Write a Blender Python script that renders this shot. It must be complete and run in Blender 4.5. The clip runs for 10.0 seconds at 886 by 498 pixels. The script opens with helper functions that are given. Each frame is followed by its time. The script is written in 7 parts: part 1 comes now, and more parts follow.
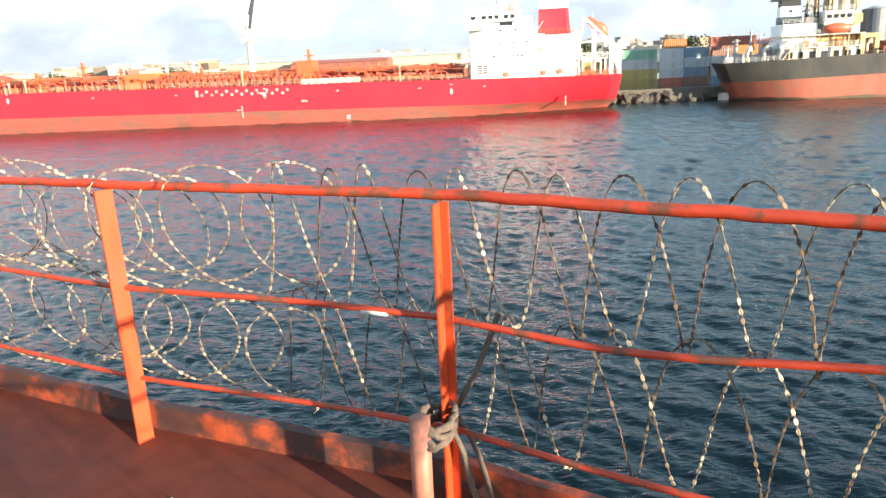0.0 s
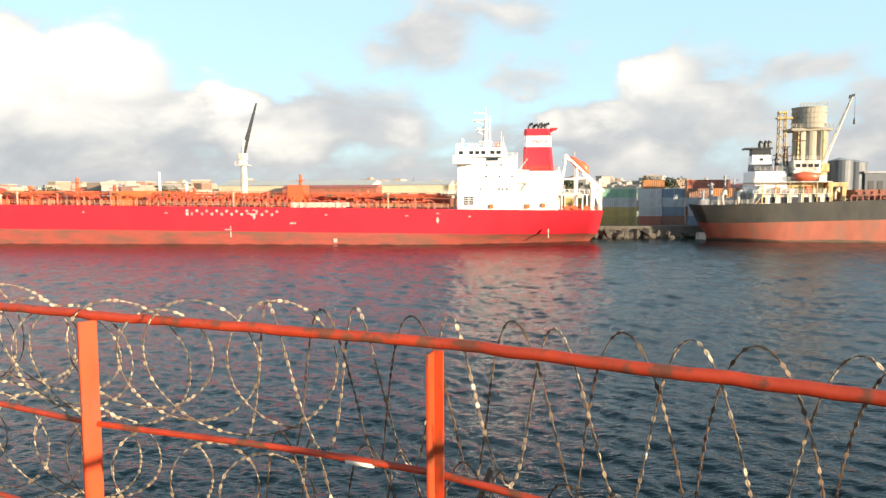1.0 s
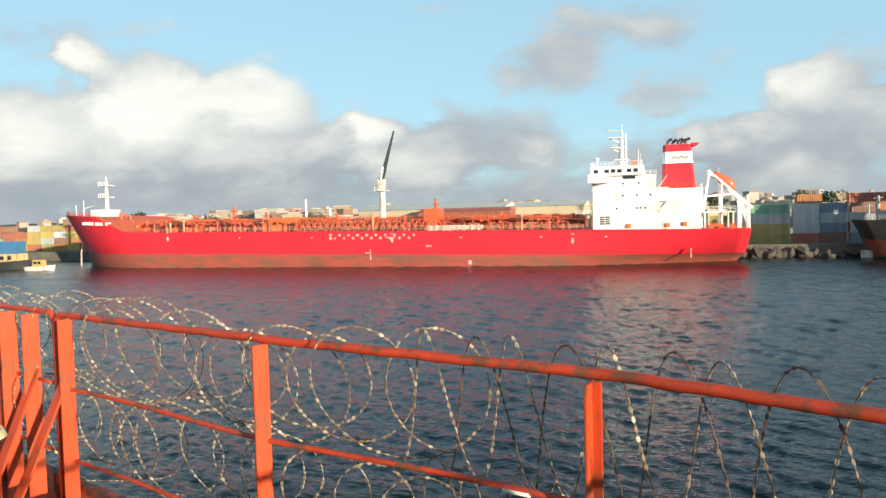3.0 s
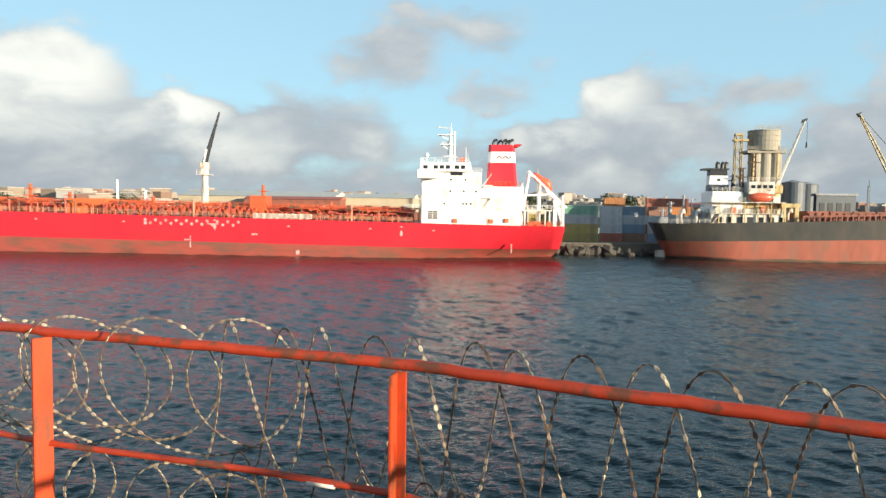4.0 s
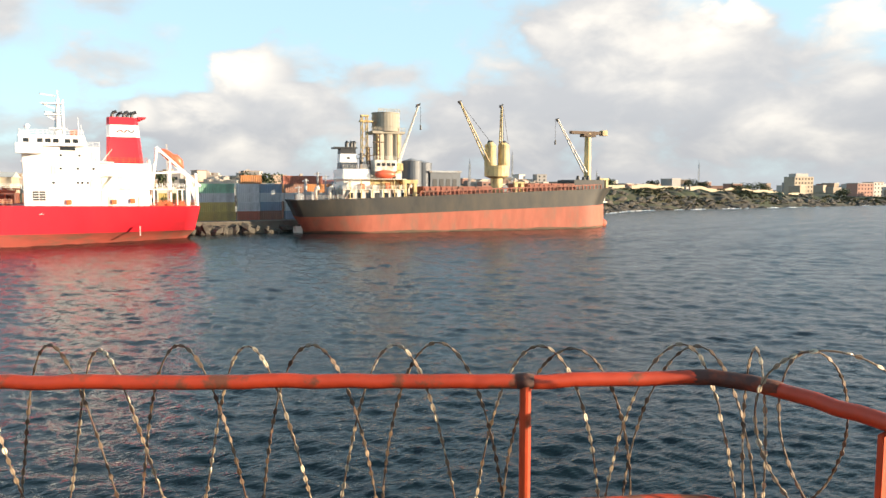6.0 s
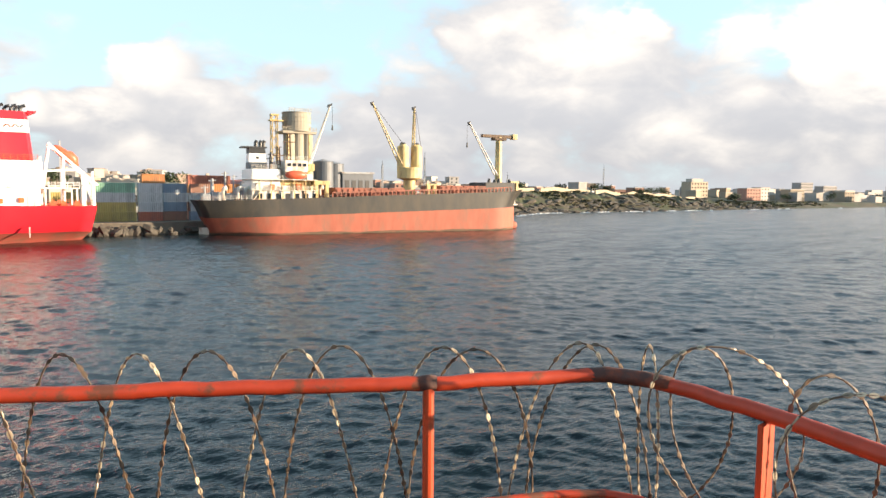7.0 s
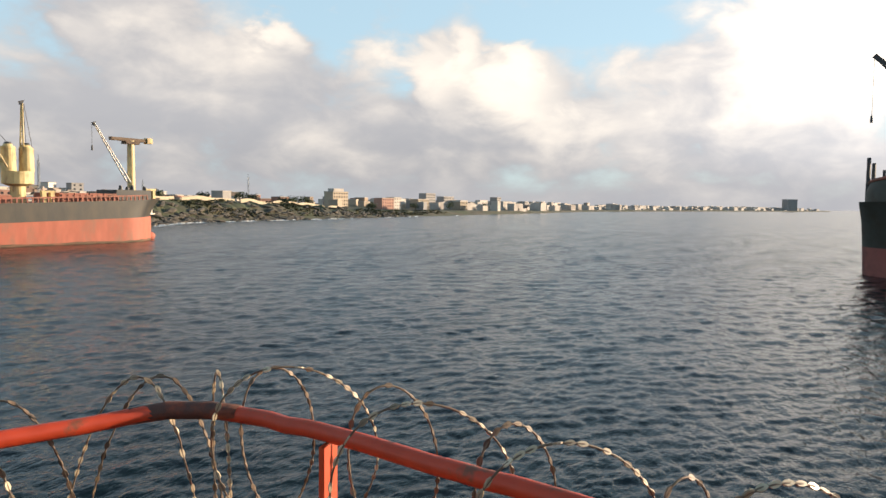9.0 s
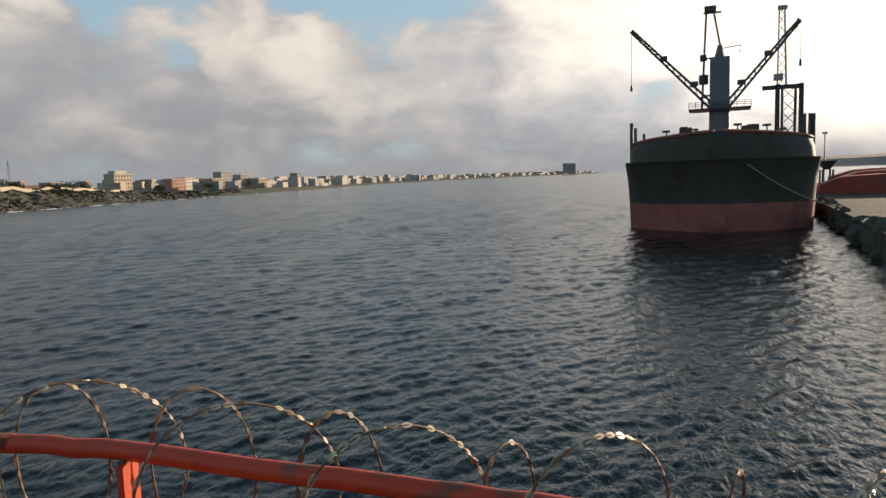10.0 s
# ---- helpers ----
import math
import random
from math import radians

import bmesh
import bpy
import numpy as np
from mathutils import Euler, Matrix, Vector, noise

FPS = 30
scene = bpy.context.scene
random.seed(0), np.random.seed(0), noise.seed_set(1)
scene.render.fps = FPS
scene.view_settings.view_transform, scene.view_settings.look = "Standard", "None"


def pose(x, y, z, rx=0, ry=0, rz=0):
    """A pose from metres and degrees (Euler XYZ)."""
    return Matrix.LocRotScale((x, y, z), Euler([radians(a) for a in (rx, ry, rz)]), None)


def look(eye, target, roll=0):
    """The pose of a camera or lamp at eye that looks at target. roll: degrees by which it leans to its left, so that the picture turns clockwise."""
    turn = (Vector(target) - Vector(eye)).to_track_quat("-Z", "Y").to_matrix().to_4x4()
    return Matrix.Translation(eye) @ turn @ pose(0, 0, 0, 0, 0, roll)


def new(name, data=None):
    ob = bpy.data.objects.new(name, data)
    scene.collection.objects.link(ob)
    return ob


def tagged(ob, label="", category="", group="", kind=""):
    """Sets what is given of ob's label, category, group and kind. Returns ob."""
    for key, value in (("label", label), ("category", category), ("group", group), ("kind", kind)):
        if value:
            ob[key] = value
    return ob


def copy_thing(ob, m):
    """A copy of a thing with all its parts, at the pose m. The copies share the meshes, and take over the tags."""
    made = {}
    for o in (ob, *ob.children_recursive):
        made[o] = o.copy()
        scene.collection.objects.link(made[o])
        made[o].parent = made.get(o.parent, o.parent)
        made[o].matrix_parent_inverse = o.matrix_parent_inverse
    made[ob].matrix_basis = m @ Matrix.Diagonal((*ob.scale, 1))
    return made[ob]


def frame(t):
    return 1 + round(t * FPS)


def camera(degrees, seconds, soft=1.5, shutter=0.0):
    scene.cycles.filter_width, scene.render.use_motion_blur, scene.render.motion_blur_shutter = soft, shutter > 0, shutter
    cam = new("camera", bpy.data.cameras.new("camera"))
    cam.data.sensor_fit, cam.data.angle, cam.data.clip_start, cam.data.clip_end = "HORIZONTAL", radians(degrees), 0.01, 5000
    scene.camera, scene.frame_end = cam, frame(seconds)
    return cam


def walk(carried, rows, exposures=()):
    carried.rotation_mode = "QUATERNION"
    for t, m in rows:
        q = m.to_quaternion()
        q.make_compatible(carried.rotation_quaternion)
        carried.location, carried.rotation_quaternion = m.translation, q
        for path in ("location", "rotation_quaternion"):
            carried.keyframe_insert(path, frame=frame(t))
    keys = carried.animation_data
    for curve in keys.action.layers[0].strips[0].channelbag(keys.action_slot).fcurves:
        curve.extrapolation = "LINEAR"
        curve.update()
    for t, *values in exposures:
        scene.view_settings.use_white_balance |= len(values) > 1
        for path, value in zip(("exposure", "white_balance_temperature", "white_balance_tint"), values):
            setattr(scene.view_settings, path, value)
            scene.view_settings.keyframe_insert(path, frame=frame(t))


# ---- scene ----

cam = camera(65.2, 10.0)
PATH = [
    (0, (0.302, 2.302, 11.417), (0.005, 4.212, 10.906), -2.8),
    (0.5, (0.259, 2.321, 11.455), (0.057, 4.285, 11.132), -1.7),
    (1, (0.259, 2.336, 11.477), (0.013, 4.314, 11.322), -0.3),
    (1.5, (0.237, 2.322, 11.484), (-0.201, 4.268, 11.345), -1.2),
    (2, (0.209, 2.298, 11.494), (-0.42, 4.193, 11.38), -1.7),
    (3.3, (0.203, 2.301, 11.504), (-0.409, 4.203, 11.419), -1.4),
    (3.5, (0.214, 2.301, 11.504), (-0.314, 4.227, 11.405), -1.2),
    (4, (0.256, 2.316, 11.503), (0.115, 4.307, 11.388), 0.8),
    (4.1, (0.264, 2.32, 11.503), (0.21, 4.316, 11.389), 0.9),
    (4.4, (0.294, 2.344, 11.508), (0.508, 4.331, 11.432), 0.7),
    (4.5, (0.304, 2.351, 11.508), (0.597, 4.327, 11.427), 0.7),
    (5, (0.346, 2.365, 11.507), (0.983, 4.257, 11.388), 0.8),
    (5.2, (0.358, 2.362, 11.506), (1.076, 4.224, 11.372), 0.8),
    (6.5, (0.391, 2.379, 11.499), (1.311, 4.145, 11.319), -0.1),
    (7, (0.409, 2.375, 11.499), (1.477, 4.058, 11.333), 0.5),
    (7.5, (0.43, 2.369, 11.495), (1.66, 3.936, 11.314), 0.9),
    (8, (0.478, 2.364, 11.495), (1.94, 3.713, 11.289), 1.4),
    (8.5, (0.561, 2.351, 11.506), (2.178, 3.516, 11.339), 0.1),
    (9, (0.655, 2.349, 11.503), (2.401, 3.316, 11.373), 0.7),
    (9.5, (0.696, 2.354, 11.512), (2.576, 3.015, 11.345), -1.6),
    (10, (0.701, 2.374, 11.511), (2.639, 2.82, 11.3), -1.9),
]
walk(cam, [(t, look(e, g, r)) for t, e, g, r in PATH], exposures=[(0.0, 1.60, 6250, 2), (0.5, 1.41, 6400, 2), (1.0, 1.06, 6850, 5), (1.5, 0.88, 6750, 2), (2.0, 0.73, 6500, 0), (3.5, 0.66, 6300, 0), (4.0, 0.68, 6250, 0), (4.5, 0.73, 6250, 0), (5.2, 0.81, 6500, 3), (6.5, 1.19, 7000, 8), (7.0, 1.21, 7000, 9), (7.5, 1.19, 7050, 10), (8.0, 1.07, 7050, 10), (8.5, 0.89, 7050, 10), (9.0, 0.75, 7000, 10), (9.5, 0.42, 6900, 10), (10.0, 0.19, 6900, 10)])

# ---- world, sun ----
SUN_AZ, SUN_EL = 126.0, 8.5
world = bpy.data.worlds.new("sky")
scene.world = world
world.use_nodes = True
wt = world.node_tree
wt.nodes.clear()


def wn(kind, **kw):
    n = wt.nodes.new(kind)
    for k, v in kw.items():
        if k == "op":
            n.operation = v
        elif k == "ins":
            for i, val in v.items():
                if hasattr(val, "is_output"):
                    wt.links.new(val, n.inputs[i])
                else:
                    n.inputs[i].default_value = val
    return n


def wm(op, a, b=0.0, c=None, clamp=False):
    ins = {0: a, 1: b}
    if c is not None:
        ins[2] = c
    n = wn("ShaderNodeMath", op=op, ins=ins)
    n.use_clamp = clamp
    return n.outputs[0]


def wmix(f, a, b):
    n = wt.nodes.new("ShaderNodeMix")
    n.data_type = "RGBA"
    for i, v in ((0, f), (6, a), (7, b)):
        if hasattr(v, "is_output"):
            wt.links.new(v, n.inputs[i])
        else:
            n.inputs[i].default_value = v
    return n.outputs[2]


def wramp(v, lo, hi, a=0.0, b=1.0):
    n = wt.nodes.new("ShaderNodeMapRange")
    n.interpolation_type = "SMOOTHSTEP"
    for i, x in ((0, v), (1, lo), (2, hi), (3, a), (4, b)):
        if hasattr(x, "is_output"):
            wt.links.new(x, n.inputs[i])
        else:
            n.inputs[i].default_value = x
    return n.outputs[0]


tc = wn("ShaderNodeTexCoord").outputs["Generated"]
sep = wn("ShaderNodeSeparateXYZ", ins={0: tc})
DEG = 180 / math.pi
az = wm("MULTIPLY", wm("ARCTAN2", sep.outputs[0], sep.outputs[1]), DEG)
el = wm("MULTIPLY", wm("ARCSINE", sep.outputs[2]), DEG)
# cloud grain, taken on the direction so that it has no seam
sc = wn("ShaderNodeVectorMath", op="MULTIPLY", ins={0: tc, 1: (1.0, 1.0, 1.9)}).outputs[0]
n_big = wn("ShaderNodeTexNoise", ins={"Vector": sc, "Scale": 5.5, "Detail": 7.0, "Roughness": 0.55, "Distortion": 0.3}).outputs[0]
n_fine = wn("ShaderNodeTexNoise", ins={"Vector": sc, "Scale": 10.5, "Detail": 5.0, "Roughness": 0.52, "Distortion": 0.25})
n_f = n_fine.outputs[0]
wob = wn("ShaderNodeVectorMath", op="SUBTRACT", ins={0: n_fine.outputs[1], 1: (0.5, 0.5, 0.5)}).outputs[0]
p0 = wn("ShaderNodeCombineXYZ", ins={0: az, 1: el, 2: 0.0}).outputs[0]
p1 = wn("ShaderNodeVectorMath", op="MULTIPLY_ADD", ins={0: wob, 1: (8.0, 4.6, 0.0), 2: p0}).outputs[0]


def blob(a, e, ra, re):
    d = wn("ShaderNodeVectorMath", op="SUBTRACT", ins={0: p1, 1: (a, e, 0.0)}).outputs[0]
    d = wn("ShaderNodeVectorMath", op="MULTIPLY", ins={0: d, 1: (1 / ra, 1 / re, 0.0)}).outputs[0]
    d = wn("ShaderNodeVectorMath", op="LENGTH", ins={0: d}).outputs[1]
    return wramp(d, 1.3, 0.25)


def total(items):
    out = None
    for v, k in items:
        v = wm("MULTIPLY", v, k)
        out = v if out is None else wm("ADD", out, v)
    return out


# grey masses, then sunlit heads: azimuth, elevation, half widths, strength
GREY = [(58, 5, 8, 3, 1.0), (-38, 6, 15, 4.5, 1.0), (-9, 12, 5, 2.2, 0.9), (-2, 14.5, 7, 2, 0.8), (0, 9.2, 3.8, 1.8, 0.9), (-16, 6.5, 9, 2.8, 0.8), (14, 6.5, 6, 2.6, 0.9), (12.5, 9.0, 6.5, 3.0, 0.8),
        (5, 5, 8, 2.4, 0.8), (21, 9, 4.5, 1.6, 0.8), (36, 11, 11, 6.5, 1.0), (48, 8, 10, 5, 1.0), (66, 8, 9, 5, 1.0), (84, 10, 12, 8, 1.0), (104, 9, 14, 9, 1.0), (30, 6, 8, 3, 0.9)]
LIT = [(110, 4, 13, 4, 0.9), (-37, 7, 12, 3.2, 0.4), (-23, 6.5, 6, 2.0, 0.4), (-41, 9.5, 5, 3.2, 1.0), (-33, 10.5, 5.5, 3.2, 1.0), (-45, 12.5, 2, 1.4, 0.9), (-24.5, 8, 2.6, 1.8, 0.9), (-51, 7, 7, 3.5, 0.9), (9.4, 9.6, 3.4, 2.3, 0.75), (6.5, 6.3, 2.6, 1.3, 0.5),
       (33, 11.5, 2.5, 1.5, 0.35), (43, 12, 8, 3.5, 0.35), (56, 11, 4, 3.5, 0.3), (62.5, 12.5, 1.5, 2.4, 0.6), (68, 11.5, 1.7, 2.0, 0.6), (1.5, 5.5, 2.2, 1.0, 0.5), (-20, 4.6, 7, 1.4, 0.35), (47.5, 13, 1.8, 1.7, 0.7), (60, 10.5, 3.4, 4, 0.65), (66.5, 9.5, 4.0, 3.6, 0.8),
       (71, 6.2, 6, 1.6, 0.5), (92, 11.5, 11, 5.5, 1.0), (106, 9.5, 13, 6, 1.15), (120, 13, 14, 9, 1.2)]
GAPS = [(-21, 13.5, 5.5, 3.5, 0.9), (9.5, 14.5, 6.5, 2.6, 1.0), (20, 13, 5, 3, 0.7), (15, 10.5, 3, 2, 0.5), (52, 13.5, 2.6, 2.8, 0.8), (-40, 17, 12, 2, 0.9)]
cover = total([(blob(*b[:4]), b[4]) for b in GREY])
lit = total([(blob(*b[:4]), b[4]) for b in LIT])
gap = total([(blob(*b[:4]), b[4]) for b in GAPS])
low = wramp(el, 9.0, 3.0)
high = wramp(el, 15.0, 26.0)
dens = wm("ADD", wm("ADD", wm("MULTIPLY", n_big, 1.0), wm("MULTIPLY", wm("SUBTRACT", n_f, 0.5), 0.8)), wm("MULTIPLY", cover, 0.42))
dens = wm("ADD", wm("ADD", dens, wm("MULTIPLY", lit, 0.6)), wm("MULTIPLY", low, 0.4))
dens = wm("ADD", wm("SUBTRACT", dens, wm("MULTIPLY", gap, 0.22)), wm("MULTIPLY", high, -0.10))
mask = wramp(dens, 0.50, 0.92)
# shade of the clouds: lit heads cream white, bases mauve grey
bright = wm("ADD", wm("MULTIPLY", lit, 0.68), wm("MULTIPLY", wm("SUBTRACT", n_f, 0.44), 1.25))
bright = wm("ADD", bright, wm("MULTIPLY", wramp(az, 20.0, 100.0), wramp(el, 3.5, 9.0, 0.0, 0.22)))
bright = wramp(bright, -0.15, 1.05)
c_grey = wmix(wramp(el, 1.0, 8.0), (0.355, 0.365, 0.415, 1), (0.44, 0.45, 0.50, 1))
cloud = wmix(bright, c_grey, (1.05, 0.97, 0.89, 1))
# the veil brightens towards the sun
glow = wm("MULTIPLY", wramp(az, 62.0, 118.0, 0.0, 0.9), wramp(el, 0.0, 5.0, 0.5, 1.0))
cloud = wn("ShaderNodeVectorMath", op="SCALE", ins={0: cloud, 3: wm("ADD", glow, 1.0)}).outputs[0]
sky = wt.nodes.new("ShaderNodeTexSky")
sky.sky_type = "NISHITA"
sky.sun_disc = False
sky.sun_elevation = radians(SUN_EL + 12)
sky.sun_rotation = radians(SUN_AZ)
sky.air_density, sky.dust_density, sky.ozone_density = 1.0, 0.6, 1.4
blue = wn("ShaderNodeVectorMath", op="MULTIPLY", ins={0: sky.outputs[0], 1: (0.115, 0.122, 0.118)}).outputs[0]
blue = wmix(0.65, blue, (0.52, 0.76, 0.95, 1))
blue = wmix(wramp(el, 17.0, 50.0, 0.0, 0.85), blue, (0.09, 0.175, 0.29, 1))
both = wmix(wm("MULTIPLY", mask, 0.96), blue, cloud)
haze = wmix(wramp(el, 3.5, 0.0, 0.0, 0.6), both, (0.40, 0.42, 0.48, 1))
bg = wn("ShaderNodeBackground", ins={0: haze, 1: 0.69})
wo = wt.nodes.new("ShaderNodeOutputWorld")
wt.links.new(bg.outputs[0], wo.inputs[0])

sun_data = bpy.data.lights.new("sun", "SUN")
sun_data.energy, sun_data.angle, sun_data.color = 5.6, radians(0.6), (1.0, 0.80, 0.60)
sun = new("sun", sun_data)
ca, ce = radians(SUN_AZ), radians(SUN_EL)
sun.matrix_world = look((900 * math.sin(ca) * math.cos(ce), 900 * math.cos(ca) * math.cos(ce), 900 * math.sin(ce)), (0, 0, 0))


# ---- materials ----
def mat(name, col, rough=0.6, metal=0.0, var=0.18, scale=3.0, col2=None, amt=0.35, scale2=1.0, soft=0.12, bump=0.15, dist=0.01, stretch=(1, 1, 1), each=0.0, spec=0.5, island=0.0):
    """Two-scale procedural surface: base colour with grain, patches of a second colour, fine relief."""
    m = bpy.data.materials.new(name)
    m.use_nodes = True
    t = m.node_tree
    b = t.nodes["Principled BSDF"]
    b.inputs["Metallic"].default_value = metal
    b.inputs["Specular IOR Level"].default_value = spec
    L = t.links.new
    co = t.nodes.new("ShaderNodeTexCoord").outputs["Object"]
    mp = t.nodes.new("ShaderNodeMapping")
    mp.inputs["Scale"].default_value = stretch
    L(co, mp.inputs[0])
    n1 = t.nodes.new("ShaderNodeTexNoise")
    n1.inputs["Scale"].default_value, n1.inputs["Detail"].default_value = scale, 6
    L(mp.outputs[0], n1.inputs["Vector"])
    n2 = t.nodes.new("ShaderNodeTexNoise")
    n2.inputs["Scale"].default_value, n2.inputs["Detail"].default_value, n2.inputs["Roughness"].default_value = scale2, 8, 0.62
    L(mp.outputs[0], n2.inputs["Vector"])

    def mixc(f, x, y):
        n = t.nodes.new("ShaderNodeMix")
        n.data_type = "RGBA"
        for i, v in ((0, f), (6, x), (7, y)):
            if hasattr(v, "is_output"):
                L(v, n.inputs[i])
            else:
                n.inputs[i].default_value = v
        return n.outputs[2]

    c = mixc(n1.outputs[0], (*[v * (1 - var) for v in col], 1), (*[min(1, v * (1 + var)) for v in col], 1))
    if col2:
        r = t.nodes.new("ShaderNodeMapRange")
        r.interpolation_type = "SMOOTHSTEP"
        mid = 0.78 - 0.5 * amt
        r.inputs[1].default_value, r.inputs[2].default_value = mid - soft, mid + soft
        L(n2.outputs[0], r.inputs[0])
        c = mixc(r.outputs[0], c, (*col2, 1))
    if each:
        oi = t.nodes.new("ShaderNodeObjectInfo")
        hs = t.nodes.new("ShaderNodeHueSaturation")
        r = t.nodes.new("ShaderNodeMapRange")
        r.inputs[3].default_value, r.inputs[4].default_value = 1 - each, 1 + each
        L(oi.outputs["Random"], r.inputs[0])
        L(r.outputs[0], hs.inputs["Value"])
        L(c, hs.inputs["Color"])
        c = hs.outputs[0]
    if island:
        ge = t.nodes.new("ShaderNodeNewGeometry")
        c = mixc(ge.outputs["Random Per Island"], (*[v * (1 - island) for v in col2], 1), c)
    L(c, b.inputs["Base Color"])
    rr = t.nodes.new("ShaderNodeMapRange")
    rr.inputs[3].default_value, rr.inputs[4].default_value = max(0.03, rough - 0.12), min(1, rough + 0.12)
    L(n2.outputs[0], rr.inputs[0])
    L(rr.outputs[0], b.inputs["Roughness"])
    if bump:
        bp = t.nodes.new("ShaderNodeBump")
        bp.inputs["Strength"].default_value, bp.inputs["Distance"].default_value = bump, dist
        L(n1.outputs[0], bp.inputs["Height"])
        L(bp.outputs[0], b.inputs["Normal"])
    return m


RUST = (0.10, 0.035, 0.018)
M_RAIL = mat("orange_rail_paint", (0.50, 0.052, 0.017), 0.5, scale=22, var=0.32, col2=(0.19, 0.06, 0.03), amt=0.44, scale2=11.0, soft=0.05, bump=0.5, dist=0.004)
M_POST = mat("orange_post_paint", (0.50, 0.058, 0.014), 0.52, scale=22, var=0.32, col2=(0.20, 0.06, 0.025), amt=0.46, scale2=8.0, soft=0.06, bump=0.4, dist=0.004, stretch=(1, 1, 0.4))
M_DECK = mat("rust_red_deck_paint", (0.15, 0.036, 0.021), 0.8, spec=0.2, scale=9, var=0.35, col2=(0.085, 0.035, 0.03), amt=0.42, scale2=1.3, soft=0.16, bump=0.5, dist=0.006)
# dark brown patches carry the shade on the bar as well as its rust
M_CURB = mat("shaded_flaking_orange_curb_paint", (0.40, 0.07, 0.022), 0.6, scale=12, var=0.3, col2=(0.075, 0.032, 0.025), amt=0.66, scale2=5.5, soft=0.09, bump=0.6, dist=0.008)
M_WIRE = mat("weathered_wire", (0.13, 0.09, 0.058), 0.6, 0.1, scale=40, col2=RUST, amt=0.4, scale2=12)
# darker copy of the zinc tape: the far strands' shade in the colour, plus rust
M_SHADEBARB = mat("shaded_rusty_razor_tape", (0.27, 0.19, 0.12), 0.6, 0.1, scale=30, var=0.4, col2=(0.10, 0.055, 0.032), amt=0.5, scale2=9, soft=0.1, bump=0.1, island=0.5)
M_BARB = mat("zinc_razor_tape", (0.64, 0.54, 0.38), 0.45, 0.1, scale=30, var=0.3, col2=(0.30, 0.20, 0.12), amt=0.32, scale2=9, soft=0.1, bump=0.1, island=0.4)
M_WELD = mat("burnt_weld", (0.085, 0.035, 0.025), 0.7, scale=30, var=0.5, col2=(0.3, 0.06, 0.02), amt=0.35, scale2=14, bump=0.6)
M_MOOR = mat("pale_mooring_rope", (0.30, 0.26, 0.2), 0.9, scale=20, var=0.3)
M_ROPE = mat("grey_rope", (0.115, 0.085, 0.066), 0.9, scale=60, var=0.5, bump=0.8, dist=0.006)
M_PIPE = mat("rusty_pipe", (0.34, 0.13, 0.085), 0.6, scale=20, var=0.3, col2=(0.13, 0.06, 0.045), amt=0.5, scale2=6, bump=0.5)
M_WINCH = mat("dark_orange_paint", (0.66, 0.10, 0.02), 0.5, scale=9, var=0.25, col2=(0.15, 0.05, 0.03), amt=0.3, scale2=3)
M_CREAMTOP = mat("cream_cap_paint", (0.72, 0.66, 0.42), 0.5, scale=9, col2=(0.35, 0.28, 0.15), amt=0.3, scale2=5)
M_RED = mat("red_hull_paint", (0.62, 0.022, 0.04), 0.42, scale=0.5, var=0.14, col2=(0.42, 0.03, 0.043), amt=0.28, scale2=0.11, soft=0.2, bump=0.06, stretch=(1, 1, 0.35))
M_BOOT = mat("brown_red_antifouling", (0.36, 0.075, 0.055), 0.7, scale=0.8, var=0.25, col2=(0.20, 0.085, 0.06), amt=0.5, scale2=0.35, bump=0.1, stretch=(0.4, 0.4, 1.5))
M_MARK = mat("faded_white_marking", (0.66, 0.42, 0.40), 0.55, scale=2.0, var=0.2, col2=(0.5, 0.14, 0.13), amt=0.4, scale2=1.2)
M_FADED = mat("faded_orange_rail_paint", (0.60, 0.32, 0.22), 0.55, scale=1.2, var=0.25, col2=(0.45, 0.12, 0.07), amt=0.4, scale2=0.5)
M_WHITE = mat("white_ship_paint", (0.86, 0.85, 0.83), 0.45, scale=1.5, var=0.05, col2=(0.62, 0.5, 0.38), amt=0.12, scale2=0.8, bump=0.05, stretch=(1, 1, 0.3))
M_CREAM = mat("cream_crane_paint", (0.58, 0.46, 0.22), 0.55, scale=1.2, var=0.2, col2=(0.26, 0.15, 0.07), amt=0.42, scale2=0.7, bump=0.08, stretch=(1, 1, 0.3))
M_DIRTYW = mat("dirty_white_paint", (0.72, 0.68, 0.60), 0.55, scale=1.2, var=0.15, col2=(0.34, 0.20, 0.12), amt=0.36, scale2=0.6, bump=0.08, stretch=(1, 1, 0.3))
M_DKGLASS = mat("dark_window_glass", (0.025, 0.03, 0.035), 0.12, var=0.2, bump=0)
M_TDECK = mat("orange_red_deck_gear", (0.58, 0.115, 0.042), 0.55, scale=1.2, var=0.3, col2=(0.42, 0.09, 0.05), amt=0.4, scale2=0.4)
M_TPIPE = mat("dull_red_piping", (0.52, 0.09, 0.055), 0.5, scale=1.5, var=0.3, col2=(0.25, 0.10, 0.07), amt=0.4, scale2=0.5)
M_ORBOX = mat("orange_deck_store", (0.60, 0.15, 0.05), 0.55, scale=1.0, var=0.1, bump=0.05)
M_BLACK = mat("faded_black_hull_paint", (0.030, 0.031, 0.031), 0.55, scale=0.6, var=0.4, col2=(0.068, 0.058, 0.043), amt=0.5, scale2=0.22, soft=0.2, bump=0.08, stretch=(1, 1, 0.4))
